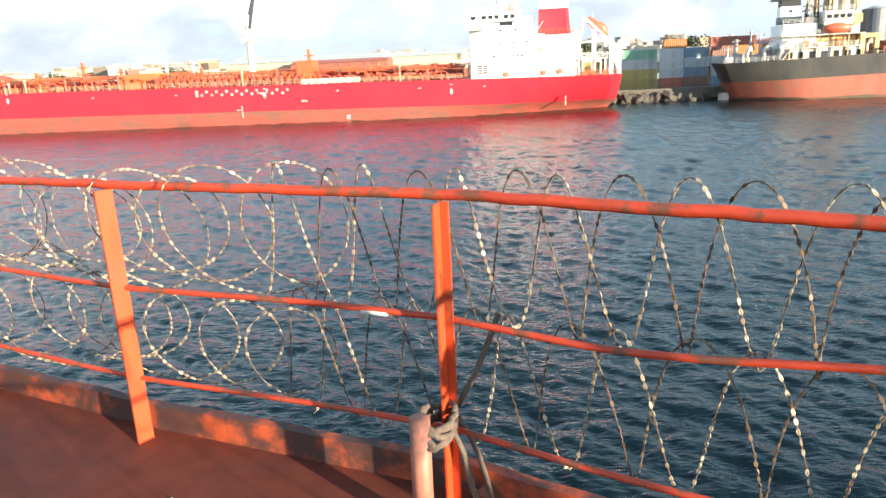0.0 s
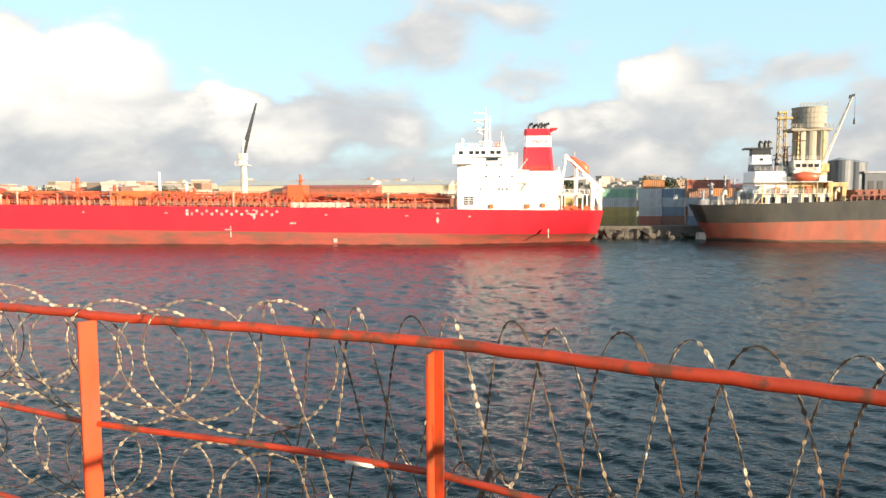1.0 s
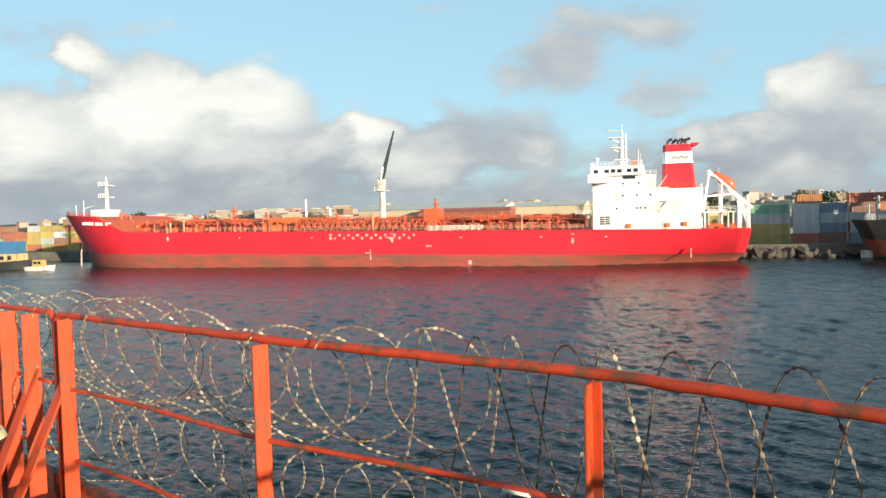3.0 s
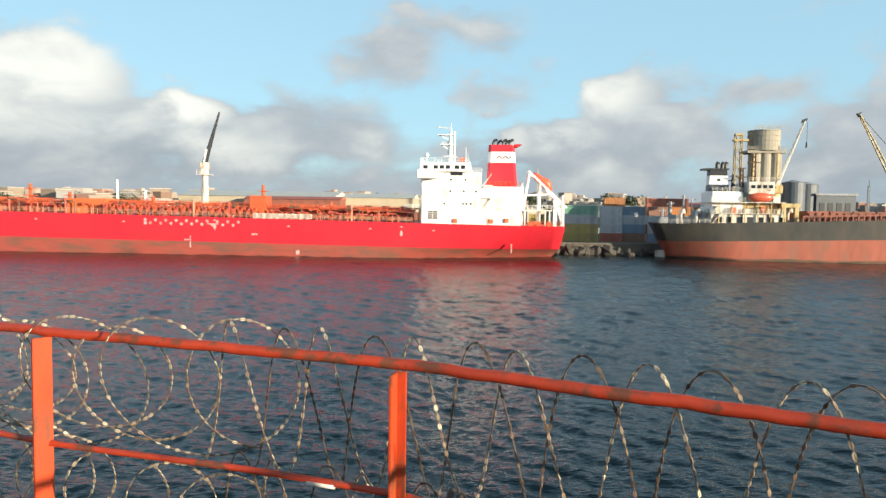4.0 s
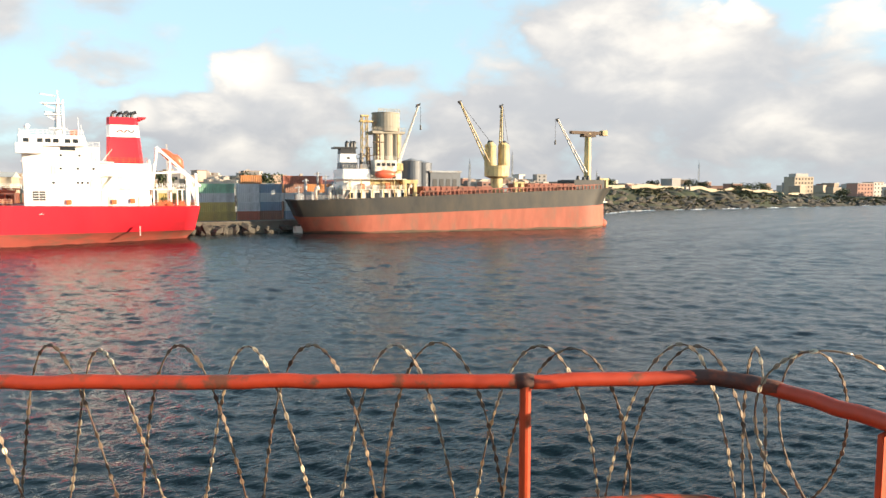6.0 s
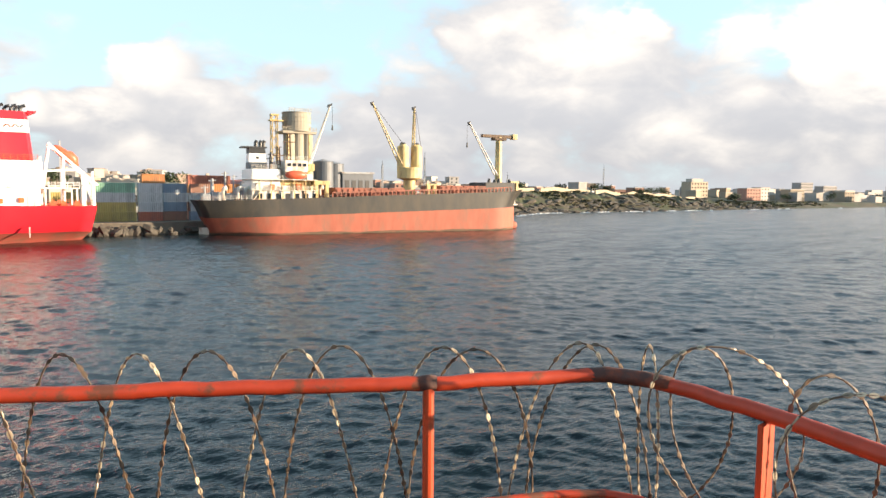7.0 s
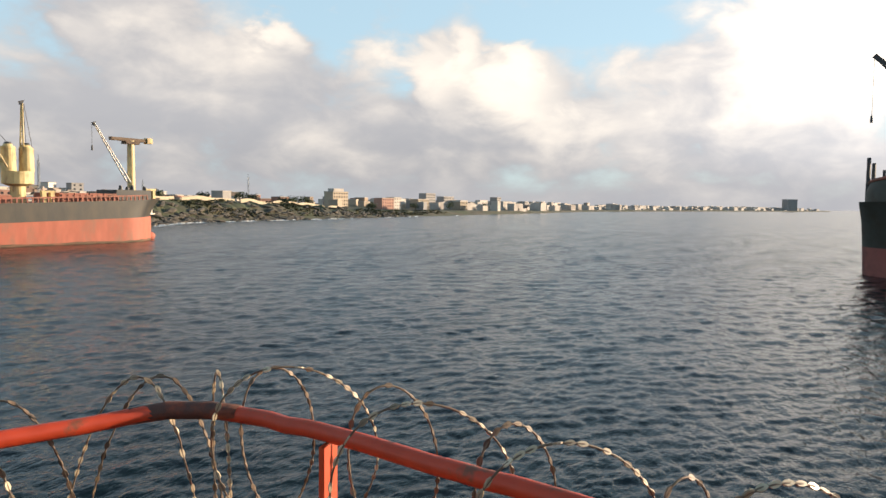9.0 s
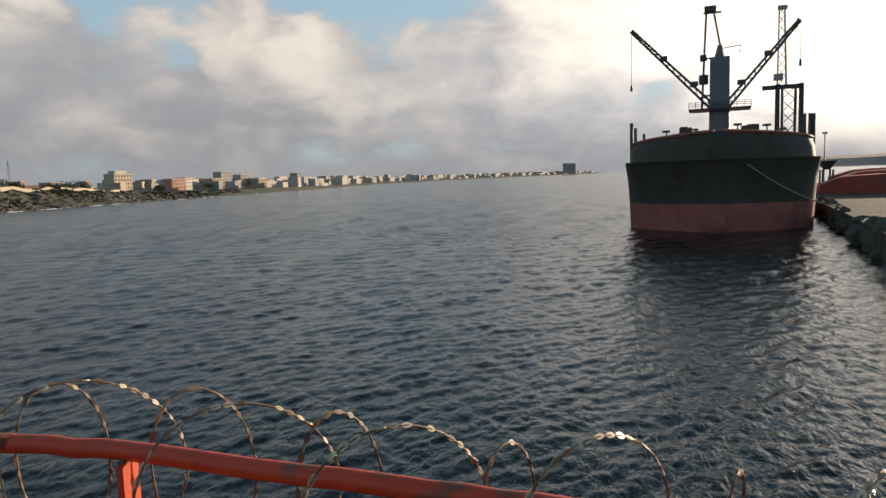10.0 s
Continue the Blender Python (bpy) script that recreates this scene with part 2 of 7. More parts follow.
M_SALMON = mat("salmon_red_antifouling", (0.37, 0.104, 0.066), 0.7, scale=0.7, var=0.3, col2=(0.25, 0.115, 0.08), amt=0.40, scale2=0.3, bump=0.08, stretch=(1, 1, 0.35))
M_BROWN = mat("brown_red_coaming", (0.30, 0.105, 0.07), 0.7, scale=0.9, var=0.3, col2=(0.15, 0.08, 0.06), amt=0.4, scale2=0.4)
M_DARK = mat("dark_steel", (0.035, 0.037, 0.04), 0.5, scale=1.5, var=0.3, bump=0.05)
M_RUSTY = mat("dark_rusted_steel", (0.13, 0.085, 0.055), 0.75, scale=1.2, var=0.35, col2=(0.06, 0.04, 0.03), amt=0.4, scale2=0.5)
M_GREY = mat("grey_ship_steel", (0.30, 0.32, 0.34), 0.55, scale=1.2, var=0.2, col2=(0.2, 0.15, 0.12), amt=0.3, scale2=0.5)
M_GREENBLK = mat("dark_green_black_hull", (0.064, 0.070, 0.060), 0.65, scale=0.5, var=0.3, col2=(0.06, 0.048, 0.036), amt=0.4, scale2=0.2, bump=0.08, spec=0.25)
M_DKRED = mat("dark_red_antifouling", (0.27, 0.085, 0.07), 0.75, scale=0.6, var=0.3, col2=(0.14, 0.05, 0.045), amt=0.4, scale2=0.2)
M_ORLB = mat("orange_lifeboat_shell", (0.60, 0.12, 0.06), 0.4, scale=2, var=0.08, bump=0.02)
M_CONC = mat("stained_quay_concrete", (0.15, 0.135, 0.11), 0.9, scale=0.8, var=0.3, col2=(0.085, 0.078, 0.066), amt=0.45, scale2=0.15, soft=0.2, bump=0.3, dist=0.03)
M_DKQUAY = mat("dark_wet_quay_wall", (0.085, 0.085, 0.068), 0.95, spec=0.15, scale=0.8, var=0.35, col2=(0.06, 0.055, 0.045), amt=0.5, scale2=0.2, bump=0.4, dist=0.05)
M_ROCK = mat("dark_shore_rock", (0.075, 0.067, 0.056), 0.9, scale=0.35, var=0.5, col2=(0.125, 0.11, 0.09), amt=0.42, scale2=0.09, soft=0.1, bump=0.9, dist=0.6)
M_LAND = mat("dry_scrub_ground", (0.10, 0.085, 0.055), 0.95, scale=0.12, var=0.4, col2=(0.06, 0.075, 0.035), amt=0.55, scale2=0.03, soft=0.12, bump=0.4, dist=0.4)
# land colour paled and greyed to stand in for distance haze
M_FARLAND = mat("haze_grey_ridge", (0.20, 0.18, 0.165), 0.95, scale=0.02, var=0.3, col2=(0.30, 0.26, 0.22), amt=0.4, scale2=0.01, bump=0.0)
M_SCRUB = mat("dry_olive_scrub", (0.062, 0.066, 0.03), 0.9, scale=0.1, var=0.5, col2=(0.10, 0.085, 0.05), amt=0.45, scale2=0.05, bump=0)
M_LEAF = mat("dark_green_foliage", (0.040, 0.058, 0.026), 0.8, scale=0.8, var=0.5, bump=0, each=0.25)
M_TRUNK = mat("brown_bark", (0.12, 0.085, 0.055), 0.9, scale=2, var=0.3)
M_FOAM = mat("white_surf", (0.82, 0.84, 0.85), 0.7, scale=1.5, var=0.1, bump=0.6, dist=0.1)
M_SILO = mat("weathered_silo_concrete", (0.34, 0.31, 0.25), 0.85, scale=0.5, var=0.2, col2=(0.24, 0.20, 0.15), amt=0.4, scale2=0.2, stretch=(1, 1, 0.2), bump=0.1)
M_YELLOW = mat("yellow_ochre_steel", (0.48, 0.35, 0.14), 0.55, scale=0.8, var=0.2, col2=(0.3, 0.18, 0.07), amt=0.3, scale2=0.4)
M_DARKTANK = mat("blue_grey_tank_steel", (0.10, 0.115, 0.135), 0.5, scale=0.5, var=0.2, col2=(0.1, 0.1, 0.1), amt=0.3, scale2=0.3)
M_ROOFW = mat("pale_metal_roof", (0.55, 0.53, 0.48), 0.6, scale=0.3, var=0.1, col2=(0.45, 0.4, 0.34), amt=0.25, scale2=0.1, bump=0.05)
M_BEIGE = mat("beige_render_wall", (0.50, 0.42, 0.30), 0.85, scale=0.4, var=0.15, col2=(0.45, 0.37, 0.28), amt=0.3, scale2=0.12, bump=0.05)


def water_material():
    m = bpy.data.materials.new("harbour_water")
    m.use_nodes = True
    t = m.node_tree
    b = t.nodes["Principled BSDF"]
    b.inputs["Base Color"].default_value = (0.003, 0.010, 0.013, 1)
    b.inputs["IOR"].default_value = 1.333
    co = t.nodes.new("ShaderNodeTexCoord").outputs["Object"]
    height = None
    # wave length in metres, weight, turn of the crests, stretch along the crest
    for wl, wgt, turn, st in ((3.2, 0.55, 6, 0.42), (0.9, 0.52, -14, 0.42), (0.4, 0.36, 16, 0.45), (0.17, 0.17, -25, 0.6)):
        mp = t.nodes.new("ShaderNodeMapping")
        mp.inputs["Rotation"].default_value = (0, 0, radians(turn))
        mp.inputs["Scale"].default_value = (st / wl, 1 / wl, 1)
        t.links.new(co, mp.inputs[0])
        n = t.nodes.new("ShaderNodeTexNoise")
        n.inputs["Scale"].default_value, n.inputs["Detail"].default_value, n.inputs["Roughness"].default_value, n.inputs["Distortion"].default_value = 1.0, 2.0, 0.6, 0.8
        t.links.new(mp.outputs[0], n.inputs["Vector"])
        k = t.nodes.new("ShaderNodeMath")
        k.operation = "MULTIPLY"
        k.inputs[1].default_value = wgt
        t.links.new(n.outputs[0], k.inputs[0])
        if height is None:
            height = k.outputs[0]
        else:
            s = t.nodes.new("ShaderNodeMath")
            s.operation = "ADD"
            t.links.new(height, s.inputs[0])
            t.links.new(k.outputs[0], s.inputs[1])
            height = s.outputs[0]
    # cat's-paws: bands of rougher and smoother water; ripples too small to model roughen the open basin
    mp = t.nodes.new("ShaderNodeMapping")
    mp.inputs["Scale"].default_value = (0.05, 0.14, 1)
    t.links.new(co, mp.inputs[0])
    n = t.nodes.new("ShaderNodeTexNoise")
    n.inputs["Scale"].default_value, n.inputs["Detail"].default_value, n.inputs["Roughness"].default_value = 1.0, 5.0, 0.65
    t.links.new(mp.outputs[0], n.inputs["Vector"])
    rr = t.nodes.new("ShaderNodeMapRange")
    rr.inputs[1].default_value, rr.inputs[2].default_value, rr.inputs[3].default_value, rr.inputs[4].default_value = 0.36, 0.64, -0.035, 0.035
    t.links.new(n.outputs[0], rr.inputs[0])
    ln = t.nodes.new("ShaderNodeVectorMath")
    ln.operation = "LENGTH"
    t.links.new(co, ln.inputs[0])
    rd = t.nodes.new("ShaderNodeMapRange")
    rd.inputs[1].default_value, rd.inputs[2].default_value, rd.inputs[3].default_value, rd.inputs[4].default_value = 25.0, 150.0, 0.07, 0.20
    t.links.new(ln.outputs["Value"], rd.inputs[0])
    ad = t.nodes.new("ShaderNodeMath")
    t.links.new(rr.outputs[0], ad.inputs[0])
    t.links.new(rd.outputs[0], ad.inputs[1])
    t.links.new(ad.outputs[0], b.inputs["Roughness"])
    bp = t.nodes.new("ShaderNodeBump")
    bp.inputs["Strength"].default_value, bp.inputs["Distance"].default_value = 1.0, 0.17
    t.links.new(height, bp.inputs["Height"])
    t.links.new(bp.outputs[0], b.inputs["Normal"])
    return m


M_WATER = water_material()


# ---- mesh helpers ----
def part(name, bm, material, parent=None, label="", smooth=False):
    me = bpy.data.meshes.new(name)
    bmesh.ops.recalc_face_normals(bm, faces=bm.faces[:])
    if smooth:
        for fc in bm.faces:
            fc.smooth = True
    bm.to_mesh(me)
    bm.free()
    me.materials.append(material)
    ob = new(name, me)
    if parent is not None:
        ob.parent = parent
    if label:
        ob["label"] = label
    return ob


def thing(name, label, category, m=None, group="", kind=""):
    ob = new(name)
    if m is not None:
        ob.matrix_world = m
    return tagged(ob, label, category, group, kind)


def box(bm, x0, x1, y0, y1, z0, z1, bev=0.0):
    r = bmesh.ops.create_cube(bm, size=1, matrix=Matrix.LocRotScale(((x0 + x1) / 2, (y0 + y1) / 2, (z0 + z1) / 2), None, (abs(x1 - x0), abs(y1 - y0), abs(z1 - z0))))
    if bev:
        es = list({e for v in r["verts"] for e in v.link_edges})
        bmesh.ops.bevel(bm, geom=es, offset=bev, segments=2, affect="EDGES")
    return bm


def cyl(bm, a, b, r1, r2=None, seg=10):
    a, b = Vector(a), Vector(b)
    bmesh.ops.create_cone(bm, segments=seg, radius1=r1, radius2=r1 if r2 is None else r2, depth=(b - a).length, cap_ends=True,
                          matrix=Matrix.Translation((a + b) / 2) @ (b - a).to_track_quat("Z", "Y").to_matrix().to_4x4())
    return bm


def beam(bm, a, b, w, h=None):
    """A square bar from a to b."""
    a, b = Vector(a), Vector(b)
    bmesh.ops.create_cube(bm, size=1, matrix=Matrix.Translation((a + b) / 2) @ (b - a).to_track_quat("Z", "Y").to_matrix().to_4x4() @ Matrix.Diagonal((w, h or w, (b - a).length, 1)))
    return bm


def prism(bm, poly, h0, h1, axis="y"):
    """A polygon in x, z drawn out along y, or in x, y drawn up along z."""
    def p(q, h):
        return (q[0], h, q[1]) if axis == "y" else (q[0], q[1], h)
    a = [bm.verts.new(p(q, h0)) for q in poly]
    b = [bm.verts.new(p(q, h1)) for q in poly]
    bm.faces.new(a)
    bm.faces.new(b[::-1])
    for i in range(len(poly)):
        j = (i + 1) % len(poly)
        bm.faces.new((a[i], b[i], b[j], a[j]))
    return bm


def tube(bm, pts, r, seg=8, radii=None):
    """A round bar along a line of points."""
    pts = [Vector(p) for p in pts]
    rings, up = [], None
    for i, p in enumerate(pts):
        d = (pts[min(i + 1, len(pts) - 1)] - pts[max(i - 1, 0)]).normalized()
        if up is None:
            up = d.orthogonal().normalized()
        up = (up - d * up.dot(d)).normalized()
        side = d.cross(up)
        rr = radii[i] if radii else r
        rings.append([bm.verts.new(p + rr * (math.cos(2 * math.pi * k / seg) * up + math.sin(2 * math.pi * k / seg) * side)) for k in range(seg)])
    for a, b in zip(rings, rings[1:]):
        for k in range(seg):
            bm.faces.new((a[k], a[(k + 1) % seg], b[(k + 1) % seg], b[k]))
    bm.faces.new(rings[0][::-1])
    bm.faces.new(rings[-1])
    return bm


def B():
    return bmesh.new()


def lattice(bm, a, b, w0, w1, n, t):
    """A four-legged lattice mast from a to b with cross braces."""
    a, b = Vector(a), Vector(b)
    q = (b - a).to_track_quat("Z", "Y")
    def corner(i, k):
        f = i / n
        w = w0 + (w1 - w0) * f
        s = ((-1, -1), (1, -1), (1, 1), (-1, 1))[k % 4]
        return a + (b - a) * f + q @ Vector((s[0] * w / 2, s[1] * w / 2, 0))
    for k in range(4):
        beam(bm, corner(0, k), corner(n, k), t)
        for i in range(n):
            beam(bm, corner(i, k), corner(i + 1, k + 1), t * 0.6)
    return bm


# ---- water ----
def water_sheet():
    """Rings that widen outwards, finest over the open basin, heaved by many short crossing waves; flat towards the horizon."""
    r = [11.0]
    while r[-1] < 330:
        r.append(r[-1] * 1.0054)
    r = np.array([5.0, 8.0] + r + [380, 460, 640, 900, 1300, 2000, 3200, 4900], np.float32)
    th = np.radians(np.concatenate([np.linspace(-24, 148, 1100), np.linspace(150, 334, 90)])).astype(np.float32)
    nt = len(th)
    X, Y = np.outer(r, np.cos(th)), np.outer(r, np.sin(th))
    dr = np.gradient(r)[:, None]
    dt = r[:, None] * np.gradient(np.unwrap(th))[None]
    Z = np.zeros_like(X)
    g = np.random.default_rng(7)
    for k in range(84):
        wl = 0.40 * 7.0 ** g.random()
        d = np.radians(56 + g.normal(0, 40))
        amp = 0.0046 * wl * (0.6 + 0.8 * g.random()) * (1.0 if wl < 2.0 else 0.6)
        # a wave fades where the net is too coarse for it
        coarse = np.hypot(dr * np.cos(d - th)[None], dt * np.sin(d - th)[None]) / wl
        fade = np.clip((0.46 - coarse) / 0.2, 0, 1)
        ph = 2 * np.pi / wl * (X * np.cos(d) + Y * np.sin(d)) + 6.28 * g.random()
        gust = 0.75 + 0.6 * np.sin(2 * np.pi * (X * np.cos(d + 1.1) + Y * np.sin(d + 1.1)) / (wl * 5.3) + 6.28 * g.random())
        Z += (amp * gust * fade * (np.sin(ph) + 0.28 * np.cos(2 * ph))).astype(np.float32)
    # longer wind waves of the open basin, lower in the lee of the ship
    lee = np.clip((r[:, None] - 25) / 60, 0.3, 1)
    for k in range(22):
        wl = 2.4 * 2.8 ** g.random()
        d = np.radians(58 + g.normal(0, 40))
        amp = 0.0040 * wl * (0.6 + 0.8 * g.random())
        coarse = np.hypot(dr * np.cos(d - th)[None], dt * np.sin(d - th)[None]) / wl
        fade = np.clip((0.46 - coarse) / 0.2, 0, 1)
        ph = 2 * np.pi / wl * (X * np.cos(d) + Y * np.sin(d)) + 6.28 * g.random()
        gust = 0.7 + 0.7 * np.sin(2 * np.pi * (X * np.cos(d + 1.2) + Y * np.sin(d + 1.2)) / (wl * 3.7) + 6.28 * g.random())
        Z += (amp * lee * gust * fade * (np.sin(ph) + 0.28 * np.cos(2 * ph))).astype(np.float32)
    n = len(r)
    co = np.stack([X, Y, Z], -1).reshape(-1, 3)
    a = np.arange(n - 1)[:, None] * nt + np.arange(nt)[None]
    b = np.arange(n - 1)[:, None] * nt + (np.arange(nt)[None] + 1) % nt
    quads = np.stack([a, a + nt, b + nt, b], -1).reshape(-1, 4)
    me = bpy.data.meshes.new("water")
    me.vertices.add(len(co) + 1)
    me.vertices.foreach_set("co", np.concatenate([co, [[0, 0, 0]]]).astype(np.float32).ravel())
    tri = np.stack([np.arange(nt), (np.arange(nt) + 1) % nt, np.full(nt, len(co))], -1)
    loops = np.concatenate([quads.ravel(), tri.ravel()]).astype(np.int32)
    starts = np.concatenate([np.arange(len(quads)) * 4, len(quads) * 4 + np.arange(nt) * 3]).astype(np.int32)
    me.loops.add(len(loops))
    me.loops.foreach_set("vertex_index", loops)
    me.polygons.add(len(starts))
    me.polygons.foreach_set("loop_start", starts)
    me.polygons.foreach_set("use_smooth", np.ones(len(starts), bool))
    me.update(calc_edges=True)
    me.materials.append(M_WATER)
    return new("water", me)


tagged(water_sheet(), "dark blue rippled harbour water", "water", kind="structure")


# ---- the deck corner under the camera ----
DECK_Z = 10.0
# foot line of the railing: long side, rounded corner, short side
RAIL = [(-2.86, 5.14), (-1.32, 4.65), (0.0, 4.305), (0.96, 3.87), (1.234, 3.735), (1.56, 3.625), (1.655, 3.575), (1.705, 3.50), (1.722, 3.40), (1.717, 3.19), (1.648, 2.67), (1.50, 1.55), (1.30, 0.05), (1.05, -1.8)]
FENCE2 = [(-3.05, 5.235), (-3.21, 5.285), (-3.47, 5.37), (-3.79, 5.50), (-5.2, 6.0)]


def resample(line, step):
    pts = [Vector((*p, 0)) for p in line]
    out, acc = [pts[0].copy()], 0.0
    for a, b in zip(pts, pts[1:]):
        n = max(1, int((b - a).length / step))
        for i in range(1, n + 1):
            out.append(a.lerp(b, i / n))
    return out


def offset(line, d):
    """The line moved d metres outboard (to the left of its run)."""
    out = []
    for i, p in enumerate(line):
        a, b = line[max(0, i - 1)], line[min(len(line) - 1, i + 1)]
        t = (Vector((b[0], b[1])) - Vector((a[0], a[1]))).normalized()
        out.append((p[0] - t.y * d, p[1] + t.x * d))
    return out


EDGE = [(-9.0, 7.35), (-5.2, 6.08)] + offset(RAIL, 0.10)
INNER = [(1.05 - 2.6, -9.0), (-9.0, -9.0)]
bm = B()
top = [bm.verts.new((x, y, DECK_Z)) for x, y in EDGE + INNER]
bot = [bm.verts.new((x, y, DECK_Z - 0.03)) for x, y in EDGE + INNER]
bm.faces.new(top)
bm.faces.new(bot[::-1])
for i in range(len(top)):
    j = (i + 1) % len(top)
    bm.faces.new((top[i], bot[i], bot[j], top[j]))
tagged(part("deck", bm, M_DECK), "rust-red painted steel ship deck, worn and stained", "deck", kind="structure")

# side plating under the deck edge, down into the water
bm = B()
line = offset(EDGE, 0.006) + [(1.05 - 2.6 + 0.3, -9.0)]
hi = [bm.verts.new((x, y, DECK_Z - 0.035)) for x, y in line]
lo = [bm.verts.new((x, y, -1.5)) for x, y in line]
for i in range(len(line) - 1):
    bm.faces.new((hi[i], hi[i + 1], lo[i + 1], lo[i]))
ho = [bm.verts.new((v.co.x, v.co.y, v.co.z)) for v in hi]
back = [bm.verts.new((-9.0, -9.0, -1.5)), bm.verts.new((-9.0, -9.0, DECK_Z - 0.035))]
bm.faces.new((hi[-1], lo[-1], back[0], back[1]))
bm.faces.new((back[1], back[0], lo[0], hi[0]))
tagged(part("hull_side", bm, M_WINCH), "orange painted steel ship side plating", "hull", kind="structure")

# raised margin bar along the deck edge
bm = B()
outer, inner = offset(EDGE, 0.0), offset(EDGE, -0.035)
rows = []
rng = random.Random(4)
dense_o, dense_i = resample(outer, 0.12), resample(inner, 0.12)
for o, i in zip(dense_o, dense_i):
    z = DECK_Z + 0.115 + rng.uniform(-0.004, 0.004)
    rows.append([bm.verts.new((i.x, i.y, DECK_Z + 0.001)), bm.verts.new((i.x + rng.uniform(-.004, .004), i.y, z - 0.006)), bm.verts.new((o.x, o.y, z)), bm.verts.new((o.x, o.y, DECK_Z + 0.001))])
for a, b in zip(rows, rows[1:]):
    for k in range(3):
        bm.faces.new((a[k], b[k], b[k + 1], a[k + 1]))
tagged(part("deck_edge_trim", bm, M_CURB), "flaking orange and rust-brown steel bar along the deck edge, shade painted into its dark patches", "deck edge", kind="structure")


def smooth_line(line, z, step=0.05, r=0.0):
    return [(p.x, p.y, z) for p in resample(line, step)]


def bent(p):
    """How far the middle bar is bent up towards the corner of the deck."""
    f = min(1, max(0, (p[0] - 0.35) / 1.0))
    return 0.085 * f * f * (3 - 2 * f)


def railing(name, line, posts, label, z_top=11.05, end_loop=True):
    rail = thing(name, label, "railing")
    pts = smooth_line(line, z_top)
    a, b = Vector(pts[0]), Vector(pts[3])
    d = (a - b).normalized()
    loop = []
    if end_loop:
        # the top bar bends down into the end post
        for k in range(9):
            g = math.pi / 2 * k / 8
            loop.append(a + d * 0.065 * math.sin(g) + Vector((0, 0, -0.09 * (1 - math.cos(g)))))
        loop = loop[1:]
        foot = loop[-1].copy()
        foot.z = DECK_Z
        loop.append(foot)
        pts = [tuple(p) for p in loop[::-1]] + pts
    bm = B()
    rng = random.Random(9)
    pts = [Vector(p) + Vector((rng.uniform(-.002, .002), rng.uniform(-.002, .002), rng.uniform(-.0025, .0025))) for p in pts]
    tube(bm, pts, 0.0172, 12)
    part("top_rail", bm, M_RAIL, rail, "orange tubular rail with rust patches", smooth=True)
    for z, r in ((10.655, 0.0115), (10.275, 0.0105)):
        bm = B()
        q = [Vector(p) + Vector((0, 0, 0.008 * math.sin(3.1 * i * 0.05) + bent(p) * (z - 10.2) / 0.455)) for i, p in enumerate(smooth_line(line, z))]
        tube(bm, q, r, 8)
        part("lower_rail", bm, M_RAIL, rail, smooth=True)
    for (x, y), kind, w, turn in posts:
        bm = B()
        if kind == "flat":
            box(bm, -w / 2, w / 2, -0.006, 0.006, 0, z_top - DECK_Z - 0.018, 0.002)
        elif kind == "angle":
            box(bm, -w / 2, w / 2, -0.004, 0.004, 0, z_top - DECK_Z - 0.018, 0.0015)
            box(bm, -w / 2, -w / 2 + 0.008, -0.05, -0.0045, 0, z_top - DECK_Z - 0.022, 0.0015)
        else:
            cyl(bm, (0, 0, 0), (0, 0, z_top - DECK_Z - 0.01), w / 2, w / 2, 12)
        # weld bead at the foot
        for k in range(6):
            cyl(bm, (w * (k - 2.5) / 6, -0.008, 0.0), (w * (k - 2.5) / 6, 0.008, 0.012), 0.008, 0.004, 6)
        ob = part("post", bm, M_POST, rail, "orange flat steel post" if kind == "flat" else "orange steel post")
        ob.matrix_local = pose(x, y, DECK_Z, 0, 0, turn)
    return rail


rail_main = railing("railing", RAIL, [((-2.80, 5.10), "flat", 0.075, 70), ((-1.32, 4.625), "flat", 0.068, 62), ((0.0, 4.285), "angle", 0.034, -15), ((1.234, 3.733), "round", 0.027, 0), ((1.717, 3.19), "flat", 0.058, 10),
                                   ((1.50, 1.55), "flat", 0.06, 10), ((1.30, 0.05), "flat", 0.06, 10)], "orange three-bar steel ship railing with chipped, rusty paint")
# dark burnt weld collars where the corner pieces meet
for line in (((1.585, 3.612), (1.655, 3.575), (1.705, 3.50), (1.717, 3.43)), ((1.215, 3.745), (1.234, 3.736), (1.252, 3.727))):
    bm = B()
    tube(bm, [(x, y, 11.05 + 0.0015 * (k % 2)) for k, (x, y) in enumerate(line)], 0.0190, 12, [0.0178] + [0.0192] * (len(line) - 2) + [0.0178])
    part("weld_collar", bm, M_WELD, rail_main, "dark burnt weld on the rail", smooth=True)
# slanting stays at the open end of the railing
bm = B()
beam(bm, (-2.83, 5.12, 10.72), (-2.93, 4.80, 10.0), 0.075, 0.012)
part("stay", bm, M_POST, rail_main, "slanting orange flat bar")
rail_two = railing("railing", FENCE2, [((-3.21, 5.25), "flat", 0.09, 68), ((-3.47, 5.33), "flat", 0.09, 68), ((-5.0, 5.90), "flat", 0.08, 68)], "orange steel railing section beyond the gap, in shade")
bm = B()
beam(bm, (-3.20, 5.27, 10.72), (-3.28, 4.97, 10.0), 0.075, 0.012)
part("stay", bm, M_POST, rail_two, "slanting orange flat bar")

# white chalk-like scuff on the middle bar
bm = B()
tube(bm, [(-0.30, 4.383, 10.655), (-0.21, 4.360, 10.655)], 0.0122, 8)
part("scuff", bm, M_DIRTYW, rail_main, "bare white paint scuff on the bar", smooth=True)


